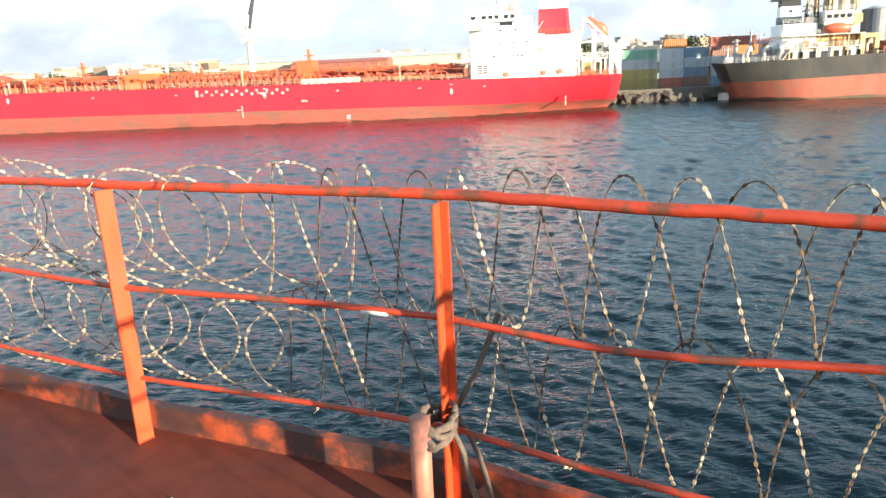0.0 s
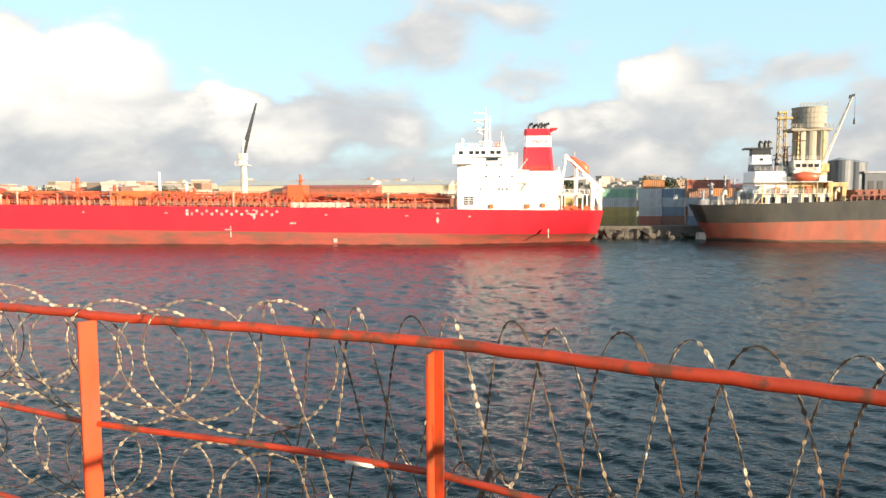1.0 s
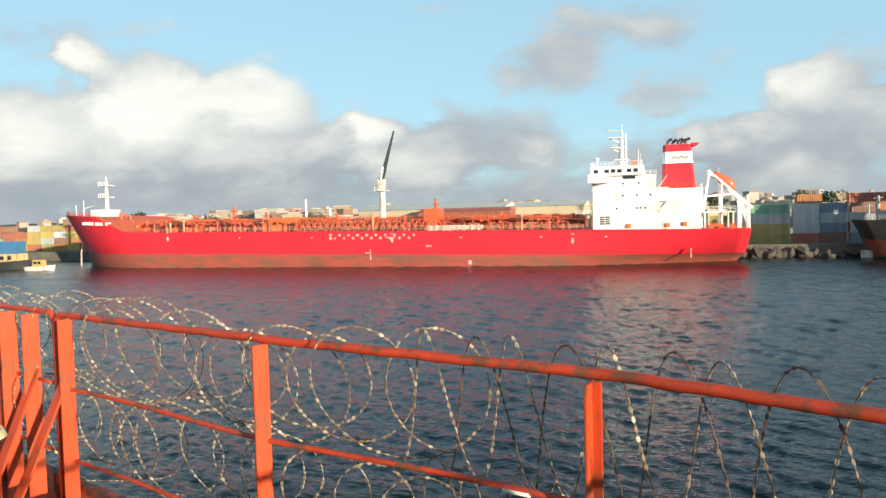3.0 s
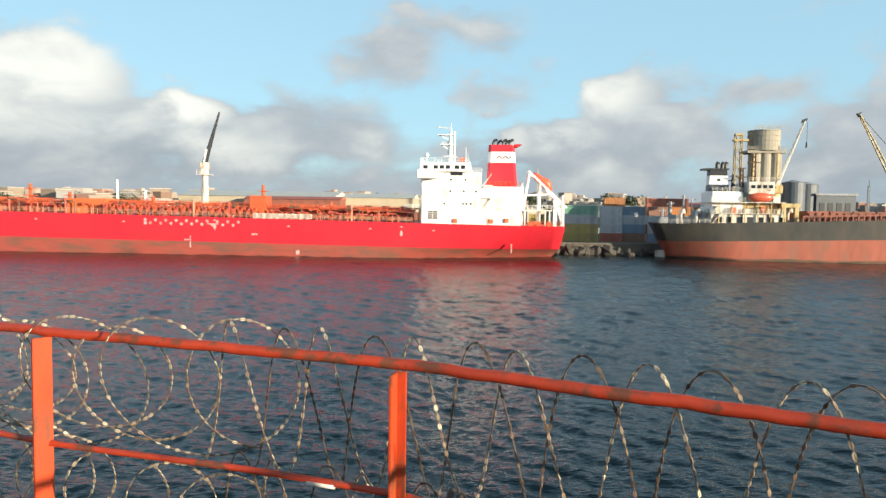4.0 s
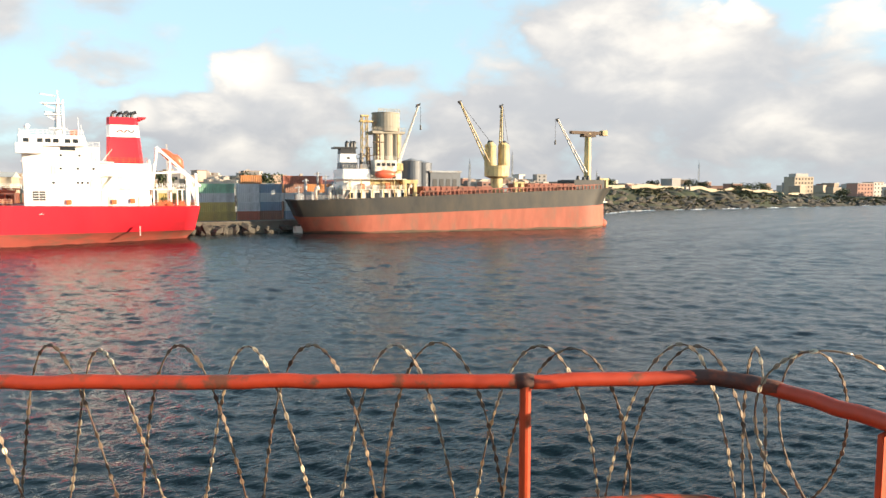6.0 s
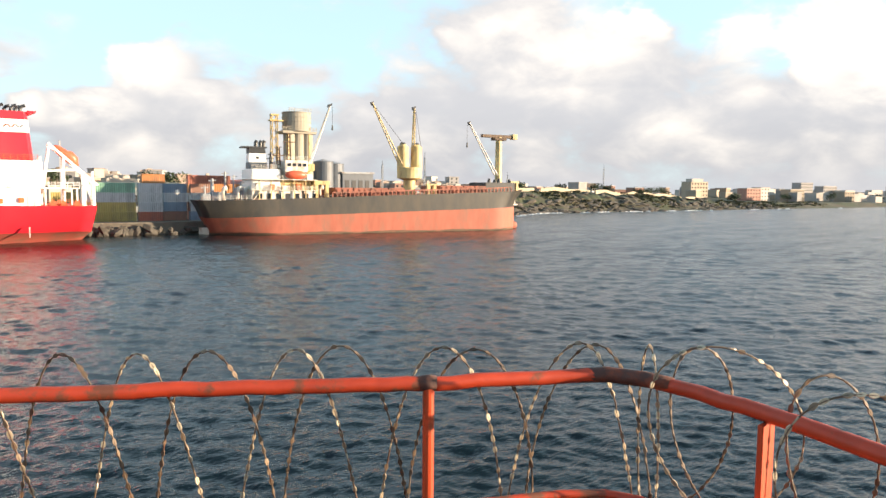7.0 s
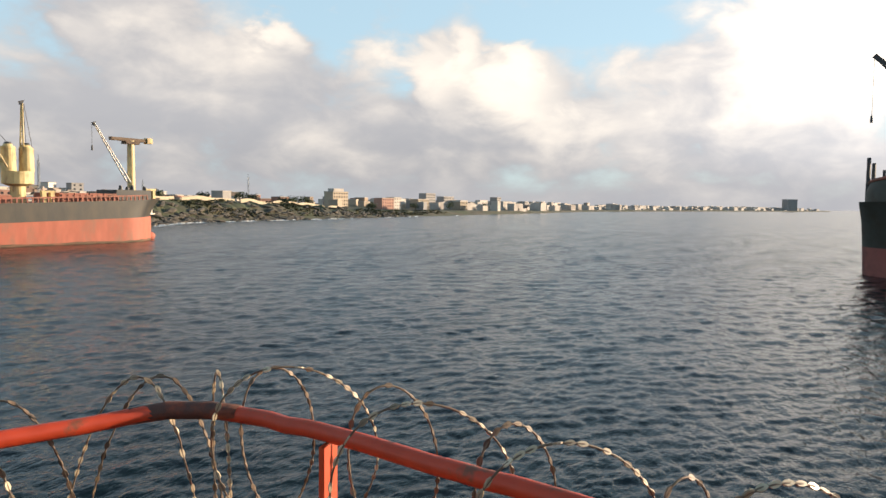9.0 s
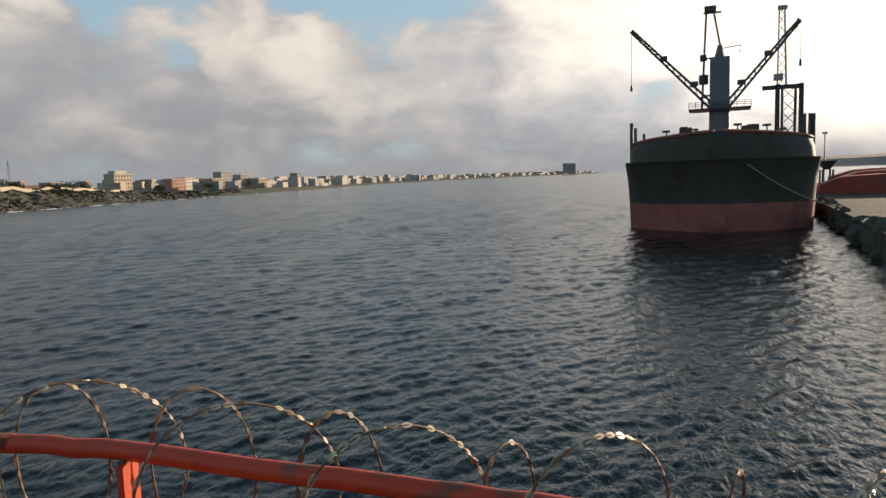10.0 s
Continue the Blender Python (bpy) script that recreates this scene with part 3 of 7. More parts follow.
# ---- razor wire ----
def razor_coil(line, zc, r, pitch, lean, seed, label, shift=0.14, loose=1.0, depth=1.0, tape=M_BARB):
    """A stretched coil along the outside of the railing. lean(x, y): how far the loops lie over along the rail."""
    rng = random.Random(seed)
    axis = resample(offset(line, shift), 0.02)
    dist = [0.0]
    for a, b in zip(axis, axis[1:]):
        dist.append(dist[-1] + (b - a).length)
    def at(s):
        s = min(max(s, 0), dist[-1] - 1e-4)
        lo, hi = 0, len(dist) - 1
        while hi - lo > 1:
            mid = (lo + hi) // 2
            lo, hi = (mid, hi) if dist[mid] <= s else (lo, mid)
        f = (s - dist[lo]) / max(1e-6, dist[hi] - dist[lo])
        i0, i1 = max(0, lo - 4), min(len(axis) - 1, lo + 5)
        t = (axis[i1] - axis[i0]).normalized()
        return axis[lo].lerp(axis[hi], f), t
    pts, s, th = [], 0.0, -math.pi / 2
    n = 58
    rad, sag, off, p = r, 0.0, 0.0, pitch(*line[0])
    while s < dist[-1]:
        rad2, sag2, off2, p2 = r * (1 + loose * rng.uniform(-0.16, 0.10)), loose * rng.uniform(-0.045, 0.03), loose * rng.uniform(-0.05, 0.05), pitch(at(s)[0].x, at(s)[0].y) * (1 + loose * rng.uniform(-0.25, 0.28))
        for k in range(n):
            f = k / n
            f2 = f * f * (3 - 2 * f)
            q, t = at(s)
            a = min(lean(q.x, q.y), 0.97)
            R = rad + (rad2 - rad) * f2
            g = th + 2 * math.pi * f
            out = Vector((-t.y, t.x, 0))
            w = q + t * (R * a * math.cos(g)) + out * (depth * R * math.sqrt(1 - a * a) * math.cos(g + 0.5) + off + (off2 - off) * f2)
            w.z = zc + sag + (sag2 - sag) * f2 + R * math.sin(g)
            w.z = max(w.z, DECK_Z + 0.135)
            pts.append(w)
            s += (p + (p2 - p) * f2) / n
        rad, sag, off, p = rad2, sag2, off2, p2
    coil = thing("razor_wire_coil", label, "razor wire", group="razor wire coils on the railing")
    bm = B()
    tube(bm, pts, 0.0022, 5)
    part("wire", bm, M_WIRE, coil, "dull brown core wire", smooth=True)
    # razor tape: flat long blades set along the wire
    vs, fs, acc = [], [], 0.0
    for a, b in zip(pts, pts[1:]):
        d = b - a
        ln = d.length
        acc += ln
        if acc < 0.030:
            continue
        acc -= 0.030
        if rng.random() < 0.06:
            continue
        d.normalize()
        radial = Vector((0, 0, 1)) * (a.z - zc) / r
        face = radial * 0.55 + Vector((-0.25, -1.0, 0.25)) + Vector((rng.gauss(0, .5), rng.gauss(0, .5), rng.gauss(0, .5)))
        side = d.cross(face).normalized()
        nrm = d.cross(side)
        hl, hw = rng.uniform(0.0066, 0.0082), rng.uniform(0.0046, 0.0060)
        o = len(vs)
        for sgn in (1, -1):
            for u, v in ((-1.3, 0.4), (-0.55, 0.95), (0.55, 0.85), (1.3, 0.35), (1.3, -0.35), (0.55, -0.95), (-0.55, -0.85), (-1.3, -0.4)):
                vs.append(a + d * (u * hl) + side * (v * hw) + nrm * (0.0014 * sgn))
        fs.append([o + k for k in range(8)])
        fs.append([o + 15 - k for k in range(8)])
        for k in range(8):
            fs.append([o + k, o + (k + 1) % 8, o + 8 + (k + 1) % 8, o + 8 + k][::-1])
    me = bpy.data.meshes.new("blade_tape")
    me.from_pydata([tuple(v) for v in vs], [], fs)
    me.materials.append(tape)
    ob = new("blade_tape", me)
    ob.parent = coil
    tagged(ob, "pale zinc razor blades along the wire", kind="stuff")
    return coil


RUN1 = [(-4.6, 5.80)] + RAIL[:2] + [(-0.60, 4.462)]
RUN2 = RAIL[7:]
# the stretched part of the coils starts where a loop touches the wall of the deck edge
RUN3 = [(-0.788, 4.511)] + RAIL[2:8]
RUN4 = [(-0.622, 4.468)] + RAIL[2:8]


def dense(x, y):
    return 0.205


def wide(x, y):
    return 0.343


def lean1(x, y):
    return 0.80


razor_coil(RUN1, 10.875, 0.252, dense, lean1, 11, "loose upper coil of weathered razor wire along the railing", 0.14, 1.5)
razor_coil(RUN1, 10.435, 0.265, dense, lean1, 12, "tangled lower coil of weathered razor wire along the railing", 0.14, 1.6)
razor_coil(RUN2, 10.89, 0.27, lambda x, y: 0.33, lambda x, y: 0.62, 13, "upper razor wire coil round the railing corner", 0.12, 0.6)
razor_coil(RUN2, 10.44, 0.265, lambda x, y: 0.33, lambda x, y: 0.5, 14, "lower razor wire coil round the railing corner")
razor_coil([(1.69, 3.53)] + RAIL[7:], 10.87, 0.25, lambda x, y: 0.33, lambda x, y: 0.35, 19, "second thin razor wire strand round the railing corner", 0.18, 0.6, 0.6, M_SHADEBARB)
razor_coil(RUN3, 10.86, 0.262, wide, lambda x, y: -0.12, 17, "stretched upper coil of thin razor wire along the railing", 0.10, 0.3, 0.3)
razor_coil(RUN4, 10.84, 0.262, wide, lambda x, y: -0.2, 15, "second strand of thin razor wire crossing the upper coil", 0.17, 0.4, 0.3, M_SHADEBARB)
razor_coil(RUN4, 10.42, 0.265, wide, lambda x, y: -0.12, 18, "stretched lower coil of thin razor wire along the railing", 0.10, 0.4, 0.3)
razor_coil(RUN3, 10.40, 0.265, wide, lambda x, y: -0.22, 16, "second strand of thin razor wire crossing the lower coil", 0.17, 0.4, 0.3, M_SHADEBARB)

# ---- small things on the deck ----
vent = thing("tank_vent", "round orange steel vent head standing beside the railing corner post", "vent", pose(1.592, 3.178, DECK_Z))
bm = B()
cyl(bm, (0, 0, 0), (0, 0, 0.76), 0.045, 0.045, 16)
cyl(bm, (0, 0, 0), (0, 0, 0.012), 0.09, 0.09, 16)
part("pipe", bm, M_POST, vent)
bm = B()
for r0, z0, r1, z1 in ((0.05, 0.72, 0.096, 0.745), (0.096, 0.745, 0.1, 0.79), (0.1, 0.79, 0.092, 0.825), (0.092, 0.825, 0.072, 0.85), (0.072, 0.85, 0.045, 0.862)):
    cyl(bm, (0, 0, z0), (0, 0, z1), r0, r1, 24)
part("head", bm, M_POST, vent)
bm = B()
cyl(bm, (0, 0, 0.858), (0, 0, 0.876), 0.042, 0.041, 20)
cyl(bm, (0, 0, 0.876), (0, 0, 0.880), 0.041, 0.036, 20)
part("cap", bm, M_POST, vent)
for k in range(6):
    g = math.pi / 3 * k + 0.2
    bm = B()
    cyl(bm, (0.029 * math.cos(g), 0.029 * math.sin(g), 0.879), (0.029 * math.cos(g), 0.029 * math.sin(g), 0.886), 0.006, 0.005, 6)
    part("bolt", bm, M_POST, vent)

stub = thing("pipe_stub", "short rusty vent pipe tied to the railing with rope", "pipe", pose(-0.085, 4.15, DECK_Z))
bm = B()
tube(bm, [(0, 0, 0), (0, 0, 0.15), (0.002, 0.004, 0.395)], 0.033, 16)
cyl(bm, (0, 0, 0), (0, 0, 0.012), 0.055, 0.05, 16)
part("pipe", bm, M_PIPE, stub, "brownish red rusty steel pipe", smooth=True)
bm = B()
pts = []
rng = random.Random(3)
for k in range(110):
    g = k / 110 * 2 * math.pi * 5.5
    f = k / 110
    pts.append((0.045 + (0.056 - 0.010 * f) * math.cos(g) + rng.uniform(-.004, .004), 0.075 + 0.095 * math.sin(g) * (0.8 + 0.2 * f), 0.375 - 0.075 * f + 0.012 * math.sin(2.3 * g) + rng.uniform(-.004, .004)))
tube(bm, pts, 0.0105, 7)
part("rope_lashing", bm, M_ROPE, stub, "frayed grey rope lashing", smooth=True)
for q in ([(0.085, 0.17, 0.33), (0.13, 0.18, 0.24), (0.16, 0.19, 0.15), (0.185, 0.17, 0.07), (0.20, 0.14, 0.016)], [(0.08, 0.10, 0.32), (0.12, 0.10, 0.22), (0.13, 0.12, 0.12), (0.17, 0.08, 0.02)], [(0.09, 0.18, 0.34), (0.15, 0.21, 0.44), (0.20, 0.22, 0.56), (0.235, 0.20, 0.66)]):
    bm = B()
    tube(bm, q, 0.010, 7)
    part("rope_end", bm, M_ROPE, stub, smooth=True)

boll = thing("bollard", "orange mooring bollard with a cream painted cap", "bollard", pose(-3.13, 4.80, DECK_Z))
bm = B()
cyl(bm, (0, 0, 0), (0, 0, 0.46), 0.13, 0.13, 28)
cyl(bm, (0, 0, 0), (0, 0, 0.03), 0.2, 0.19, 28)
part("barrel", bm, M_WINCH, boll, smooth=False)
bm = B()
cyl(bm, (0, 0, 0.462), (0, 0, 0.50), 0.165, 0.15, 28)
part("cap", bm, M_CREAMTOP, boll, "cream painted round cap")

fair = thing("mooring_fairlead", "rounded orange steel fairlead housing at the deck edge", "fairlead", pose(-3.80, 5.28, DECK_Z, 0, 0, 35))
bm = B()
poly = [(-0.19, 0.0), (0.19, 0.0), (0.19, 0.78)] + [(0.19 * math.cos(math.pi * k / 8), 0.78 + 0.17 * math.sin(math.pi * k / 8)) for k in range(1, 8)] + [(-0.19, 0.78)]
prism(bm, poly, -0.10, 0.10)
part("housing", bm, M_WINCH, fair)
bm = B()
box(bm, -0.2, 0.2, -0.112, 0.112, 0.44, 0.475)
part("rib", bm, M_RAIL, fair)
for (cx, cy, s) in ((-0.75, 3.9, 0.008), (-1.25, 3.55, 0.006), (-0.3, 3.75, 0.007), (-1.0, 4.25, 0.006)):
    bm = B()
    bmesh.ops.create_icosphere(bm, subdivisions=1, radius=s, matrix=pose(cx, cy, DECK_Z + s * 0.3))
    tagged(part("paint_flake", bm, M_WHITE), "tiny pale flake lying on the deck", "debris", group="flakes on the deck")


# ---- ships ----
def sm(f):
    f = min(1, max(0, f))
    return f * f * (3 - 2 * f)


def hull_rows(levels, n=56):
    """Rows of points of one hull side. A level: stern x, stem x, height(x), half breadth, width at the stern, aft taper, fore taper, fullness."""
    rows = []
    for x0, x1, zf, half, w0, ua, uf, pw in levels:
        row = []
        for i in range(n + 1):
            u = i / n
            u = u + 0.035 * math.sin(2 * math.pi * u) * -1
            x = x0 + (x1 - x0) * u
            a = w0 + (1 - w0) * math.sin(math.pi / 2 * min(1, u / ua))
            f = 1.0 if u < uf else max(0.0, 1 - ((u - uf) / (1 - uf)) ** pw)
            row.append((x, half * a * f, zf(x)))
        rows.append(row)
    return rows


def hull_part(name, levels, material, parent, label, deck=False, deck_mat=None):
    rows = hull_rows(levels)
    bm = B()
    g = [[[bm.verts.new((x, s * max(y, 0.02), z)) for x, y, z in row] for row in rows] for s in (1, -1)]
    for side in g:
        for a, b in zip(side, side[1:]):
            for i in range(len(a) - 1):
                bm.faces.new((a[i], a[i + 1], b[i + 1], b[i]))
    for k in range(len(rows) - 1):
        bm.faces.new((g[0][k][0], g[0][k + 1][0], g[1][k + 1][0], g[1][k][0]))
        bm.faces.new((g[0][k][-1], g[0][k + 1][-1], g[1][k + 1][-1], g[1][k][-1]))
    ob = part(name, bm, material, parent, label, smooth=True)
    if deck:
        bm = B()
        t = rows[-1]
        l = [bm.verts.new((x, max(0.01, y - 0.05), z - deck)) for x, y, z in t]
        r = [bm.verts.new((x, -max(0.01, y - 0.05), z - deck)) for x, y, z in t]
        for i in range(len(t) - 1):
            bm.faces.new((l[i], l[i + 1], r[i + 1], r[i]))
        part("main_deck", bm, deck_mat, parent)
    return ob


def ring(bm, c, rad, r, axis="x", seg=16):
    pts = []
    for k in range(seg + 1):
        g = 2 * math.pi * k / seg
        pts.append((c[0], c[1] + rad * math.cos(g), c[2] + rad * math.sin(g)) if axis == "x" else (c[0] + rad * math.cos(g), c[1], c[2] + rad * math.sin(g)))
    return tube(bm, pts, r, 5)


def fence(bm, pts, h=1.1, step=2.4, t=0.05):
    """Guard rails of a ship: stanchions and three bars."""
    pts = [Vector(p) for p in pts]
    for a, b in zip(pts, pts[1:]):
        n = max(1, round((b - a).length / step))
        for i in range(n + 1):
            q = a.lerp(b, i / n)
            beam(bm, q, q + Vector((0, 0, h)), t)
        for k in (0.4, 0.7, 1.0):
            z = Vector((0, 0, h * k))
            beam(bm, a + z, b + z, t * 0.8)
    return bm


# the red tanker: x runs from stern to bow, +y is the side seen
tk = thing("tanker_ship", "long bright red tanker ship moored at the quay, white house aft", "ship", pose(17.5, 178, 0, 0, 0, 180.9))


def t_top(x):
    return 7.75 + 0.0135 * x + 4.6 * sm((x - 161) / 14) + 0.035 * max(0, x - 174)


def t_deck(x):
    return 7.75 + 0.0135 * x


def t_boot(x):
    return 2.15 + 0.0105 * x


TL = [(3.5, 189.5, lambda x: -1.5, 15.6, 0.05, 0.26, 0.80, 2.2), (2.5, 190.0, lambda x: 0.0, 15.8, 0.08, 0.25, 0.81, 2.2), (1.2, 191.0, t_boot, 16.0, 0.45, 0.20, 0.82, 2.3)]
TU = [TL[-1], (1.0, 193.5, lambda x: 0.5 * (t_boot(x) + t_deck(x)), 16.0, 0.72, 0.17, 0.83, 2.4), (0.6, 199.0, lambda x: t_top(x), 16.0, 0.84, 0.14, 0.84, 2.5)]
hull_part("boot_topping", TL, M_BOOT, tk, "brown-red antifouling band at the waterline")
hull_part("hull", TU, M_RED, tk, "bright red painted hull", deck=0.15, deck_mat=M_TDECK)


def side_y(x, z=6.0):
    """Half breadth of the tanker's topside at x, near the deck."""
    rows = hull_rows(TU)
    row = rows[-1] if z > 6.5 else rows[-2]
    for a, b in zip(row, row[1:]):
        if a[0] <= x <= b[0]:
            return a[1] + (b[1] - a[1]) * (x - a[0]) / (b[0] - a[0])
    return 16.0


def mark(poly, x, z, s=1.0, name="hull_mark", material=None, y=None, parent=None):
    bm = B()
    yy = (side_y(x, z) if y is None else y) + 0.03
    prism(bm, [(x + p[0] * s, z + p[1] * s) for p in poly], yy - 0.3, yy + 0.06)
    return part(name, bm, material or M_MARK, parent or tk, "white painted hull mark")


DROP = [(0, -0.9), (0.42, -0.2), (0.3, 0.5), (0, 0.9), (-0.3, 0.5), (-0.42, -0.2)]
TRI = [(-0.9, 0), (0.9, 0), (0.3, 0.3), (0, 0.55), (-0.3, 0.3)]
SQ = [(-0.5, -0.5), (0.5, -0.5), (0.5, 0.5), (-0.5, 0.5)]
for x, z in ((148.5, 8.0), (82.5, 6.6), (38.5, 5.7)):
    mark(DROP, x, z, 0.85)
    mark(TRI, x, z + 1.45, 0.6)
for x in (125.8, 104.5, 64.9, 45.7, 31.0, 11.0):
    mark(TRI, x, t_deck(x) - 1.75, 0.6)
for k in range(19):
    x = 99.2 - k * 1.24
    mark([(0.36 * math.cos(g * math.pi / 4), 0.36 * math.sin(g * math.pi / 4)) for g in range(8)], x, t_deck(x) - (1.0 if k % 2 == 0 else 1.75), name="painted_disc")
mark(SQ, 99.2, t_deck(99) - 1.8, 0.7)
mark([(-1.3, -0.12), (1.3, -0.12), (1.3, 0.12), (-1.3, 0.12)], 83.0, t_deck(83) - 1.6)
for x, z in ((88.4, 3.3), (13.0, 2.5)):
    mark([(-0.12, -1.0 - 0.6 * (x > 20)), (0.12, -1.0 - 0.6 * (x > 20)), (0.12, 1.1), (-0.12, 1.1)], x, z, name="draught_mark", y=16.0 if x > 20 else None)
mark([(-1.6, -0.14), (0, -0.14), (0, 0.14), (-1.6, 0.14)], 89.8, 3.5, name="draught_mark", y=16.0)
mark([(-0.4, -0.5), (0.4, -0.5), (0.4, 0.5), (-0.4, 0.5)], 62.8, 0.95, name="draught_mark", y=15.9)
mark([(-0.7, -0.2), (0.7, -0.2), (0.7, 0.2), (-0.7, 0.2)], 73.0, 5.0)
for k in range(11):
    if k in (5, 9):
        continue
    x = 178.2 - k * 0.92
    bm = B()
    yy = side_y(x, 12)
    box(bm, x - 0.36, x + 0.36, yy - 1.2, yy + 0.10, 12.35 - 0.03 * k, 13.2 - 0.03 * k)
    part("name_bar", bm, M_WHITE, tk, "white bar in place of the bow lettering")
# anchor
bm = B()
beam(bm, (184.5, 8.2, 10.9), (184.5, 8.2, 8.6), 0.35)
beam(bm, (183.3, 8.2, 8.8), (185.7, 8.2, 8.8), 0.4)
part("anchor", bm, M_DARK, tk)
# bow mooring chain
bm = B()
tube(bm, [(190.5, 2.5, 9.0), (190.6, 3.6, 4.0), (190.2, 4.2, -0.2)], 0.22, 6)
part("anchor_chain", bm, M_DIRTYW, tk)

# accommodation block
HW = 13.0
house = B()
box(house, 20.2, 34.2, -11.5, HW, 7.9, 20.2, 0.12)
house = part("deckhouse", house, M_WHITE, tk, "white painted accommodation block")
bm = B()
box(bm, 10.8, 20.15, -12.6, HW - 0.02, 7.7, 11.35, 0.1)
part("lower_block", bm, M_WHITE, tk)
bm = B()
box(bm, 22.8, 34.6, -14.5, 14.2, 20.25, 22.4, 0.12)
bridge = part("wheelhouse", bm, M_WHITE, tk)
bm = B()
box(bm, 30.4, 35.0, 13.2, 16.0, 18.6, 20.6, 0.1)
part("bridge_wing", bm, M_WHITE, tk)
bm = B()
box(bm, 10.0, 20.15, -7, 7.5, 11.4, 17.1, 0.1)
part("engine_casing", bm, M_WHITE, tk)
bm = B()
box(bm, 14.5, 20.1, 7.55, 11.5, 11.4, 14.2, 0.08)
part("aft_house", bm, M_DIRTYW, tk)
# windows
for x in (24.5, 25.9, 28.0, 29.4, 30.8, 33.2):
    bm = B()
    box(bm, x - 0.5, x + 0.5, 14.0, 14.24, 20.85, 21.65)
    part("window", bm, M_DKGLASS, bridge)
bm = B()
box(bm, 24.6, 27.4, 12.8, 13.05, 19.4, 20.1)
part("window", bm, M_DKGLASS, house)
for z, xs in ((18.4, (27.3, 23.9)), (15.7, (27.4, 24.3, 21.4)), (12.8, (28.8, 24.4, 23.6, 22.6))):
    for x in xs:
        bm = B()
        cyl(bm, (x, 12.8, z), (x, 13.06, z), 0.24, 0.24, 12)
        part("porthole", bm, M_DKGLASS, house)
for i in range(12):
    bm = B()
    box(bm, 34.15, 34.28, -10.6 + 1.95 * i, -9.6 + 1.95 * i, 18.0, 18.9)
    part("window", bm, M_DKGLASS, house)
for i in range(2):
    for j in range(4):
        bm = B()
        box(bm, 30.35 + 1.2 * i, 31.4 + 1.2 * i, 12.9, 13.06, 9.2 + 0.5 * j, 9.55 + 0.5 * j)
        part("vent_slat", bm, M_DARK, house)
bm = B()
fence(bm, [(34.4, 13.9, 22.4), (23.0, 13.9, 22.4)], 1.0, 1.6, 0.06)
fence(bm, [(34.4, 13.9, 22.4), (34.4, -13.9, 22.4)], 1.0, 1.6, 0.06)
fence(bm, [(20.1, 12.7, 20.2), (22.6, 12.7, 20.2)], 1.0, 1.6, 0.06)
fence(bm, [(20.1, 12.7, 11.35), (11, 12.7, 11.35), (11, -12, 11.35)], 1.0, 1.6, 0.07)
fence(bm, [(10.2, 7.3, 17.1), (10.2, -6.8, 17.1)], 1.0, 1.6, 0.06)
fence(bm, [(34.5, 13, 11.5), (38, 13, 11.5)], 1.0, 1.6, 0.08)
tagged(part("guard_rail", bm, M_WHITE, tk), "thin white guard rails", kind="stuff")
# stairs and platforms behind the house
for z in (11.4, 14.2, 17.1):
    bm = B()
    box(bm, 17.5, 20.1, 7.6, 12.5, z, z + 0.15)
    part("platform", bm, M_WHITE, tk)
    bm = B()
    beam(bm, (19.9, 11.6, z), (17.8, 11.6, z + 2.8), 0.9, 0.12)
    part("ladder", bm, M_DIRTYW, tk)
# radar mast
bm = B()
cyl(bm, (28.0, 0, 22.4), (28.0, 0, 31.2), 0.75, 0.4, 10)
cyl(bm, (28.0, 0, 31.2), (28.0, 0, 33.2), 0.1, 0.06, 6)
box(bm, 27.2, 30.6, -1.2, 1.2, 27.6, 27.8)
box(bm, 27.2, 31.2, -1.0, 1.0, 30.0, 30.2)
beam(bm, (28.3, 0, 26.4), (30.4, 0, 27.6), 0.25)
beam(bm, (28.3, 0, 28.9), (30.9, 0, 30.0), 0.25)
beam(bm, (27.0, 0.6, 23.0), (27.0, 0.6, 31.0), 0.3)
beam(bm, (29.0, -0.6, 22.4), (28.4, -0.2, 29.0), 0.3)
box(bm, 26.4, 29.8, -1.4, 1.4, 24.6, 24.8)
mast = part("radar_mast", bm, M_WHITE, tk)
for z, w in ((28.2, 2.0), (31.9, 2.6)):
    bm = B()
    beam(bm, (28.5, -0.4 * w, z), (31.3 if w > 2.3 else 30.5, 0.7 * w, z), 0.16, 0.3)
    part("radar_scanner", bm, M_GREY, mast)
for x, y, z0, z1, r in ((33.6, 6, 22.4, 24.2, 0.07), (24.0, 8, 22.4, 26.5, 0.06), (23.6, 3, 22.4, 25.6, 0.06), (30.5, 9, 22.4, 23.6, 0.08)):
    bm = B()
    cyl(bm, (x, y, z0), (x, y, z1), r, r * 0.6, 6)
    part("aerial", bm, M_WHITE, tk)
bm = B()
bmesh.ops.create_uvsphere(bm, u_segments=14, v_segments=8, radius=0.55, matrix=pose(33.6, 6, 24.6))
part("satellite_dome", bm, M_WHITE, tk, smooth=True)
for x, y in ((24.6, 9), (25.3, 7)):
    bm = B()
    box(bm, x - 0.35, x + 0.35, y - 0.4, y + 0.4, 22.4, 23.9, 0.06)
    part("signal_locker", bm, M_ORLB, tk)


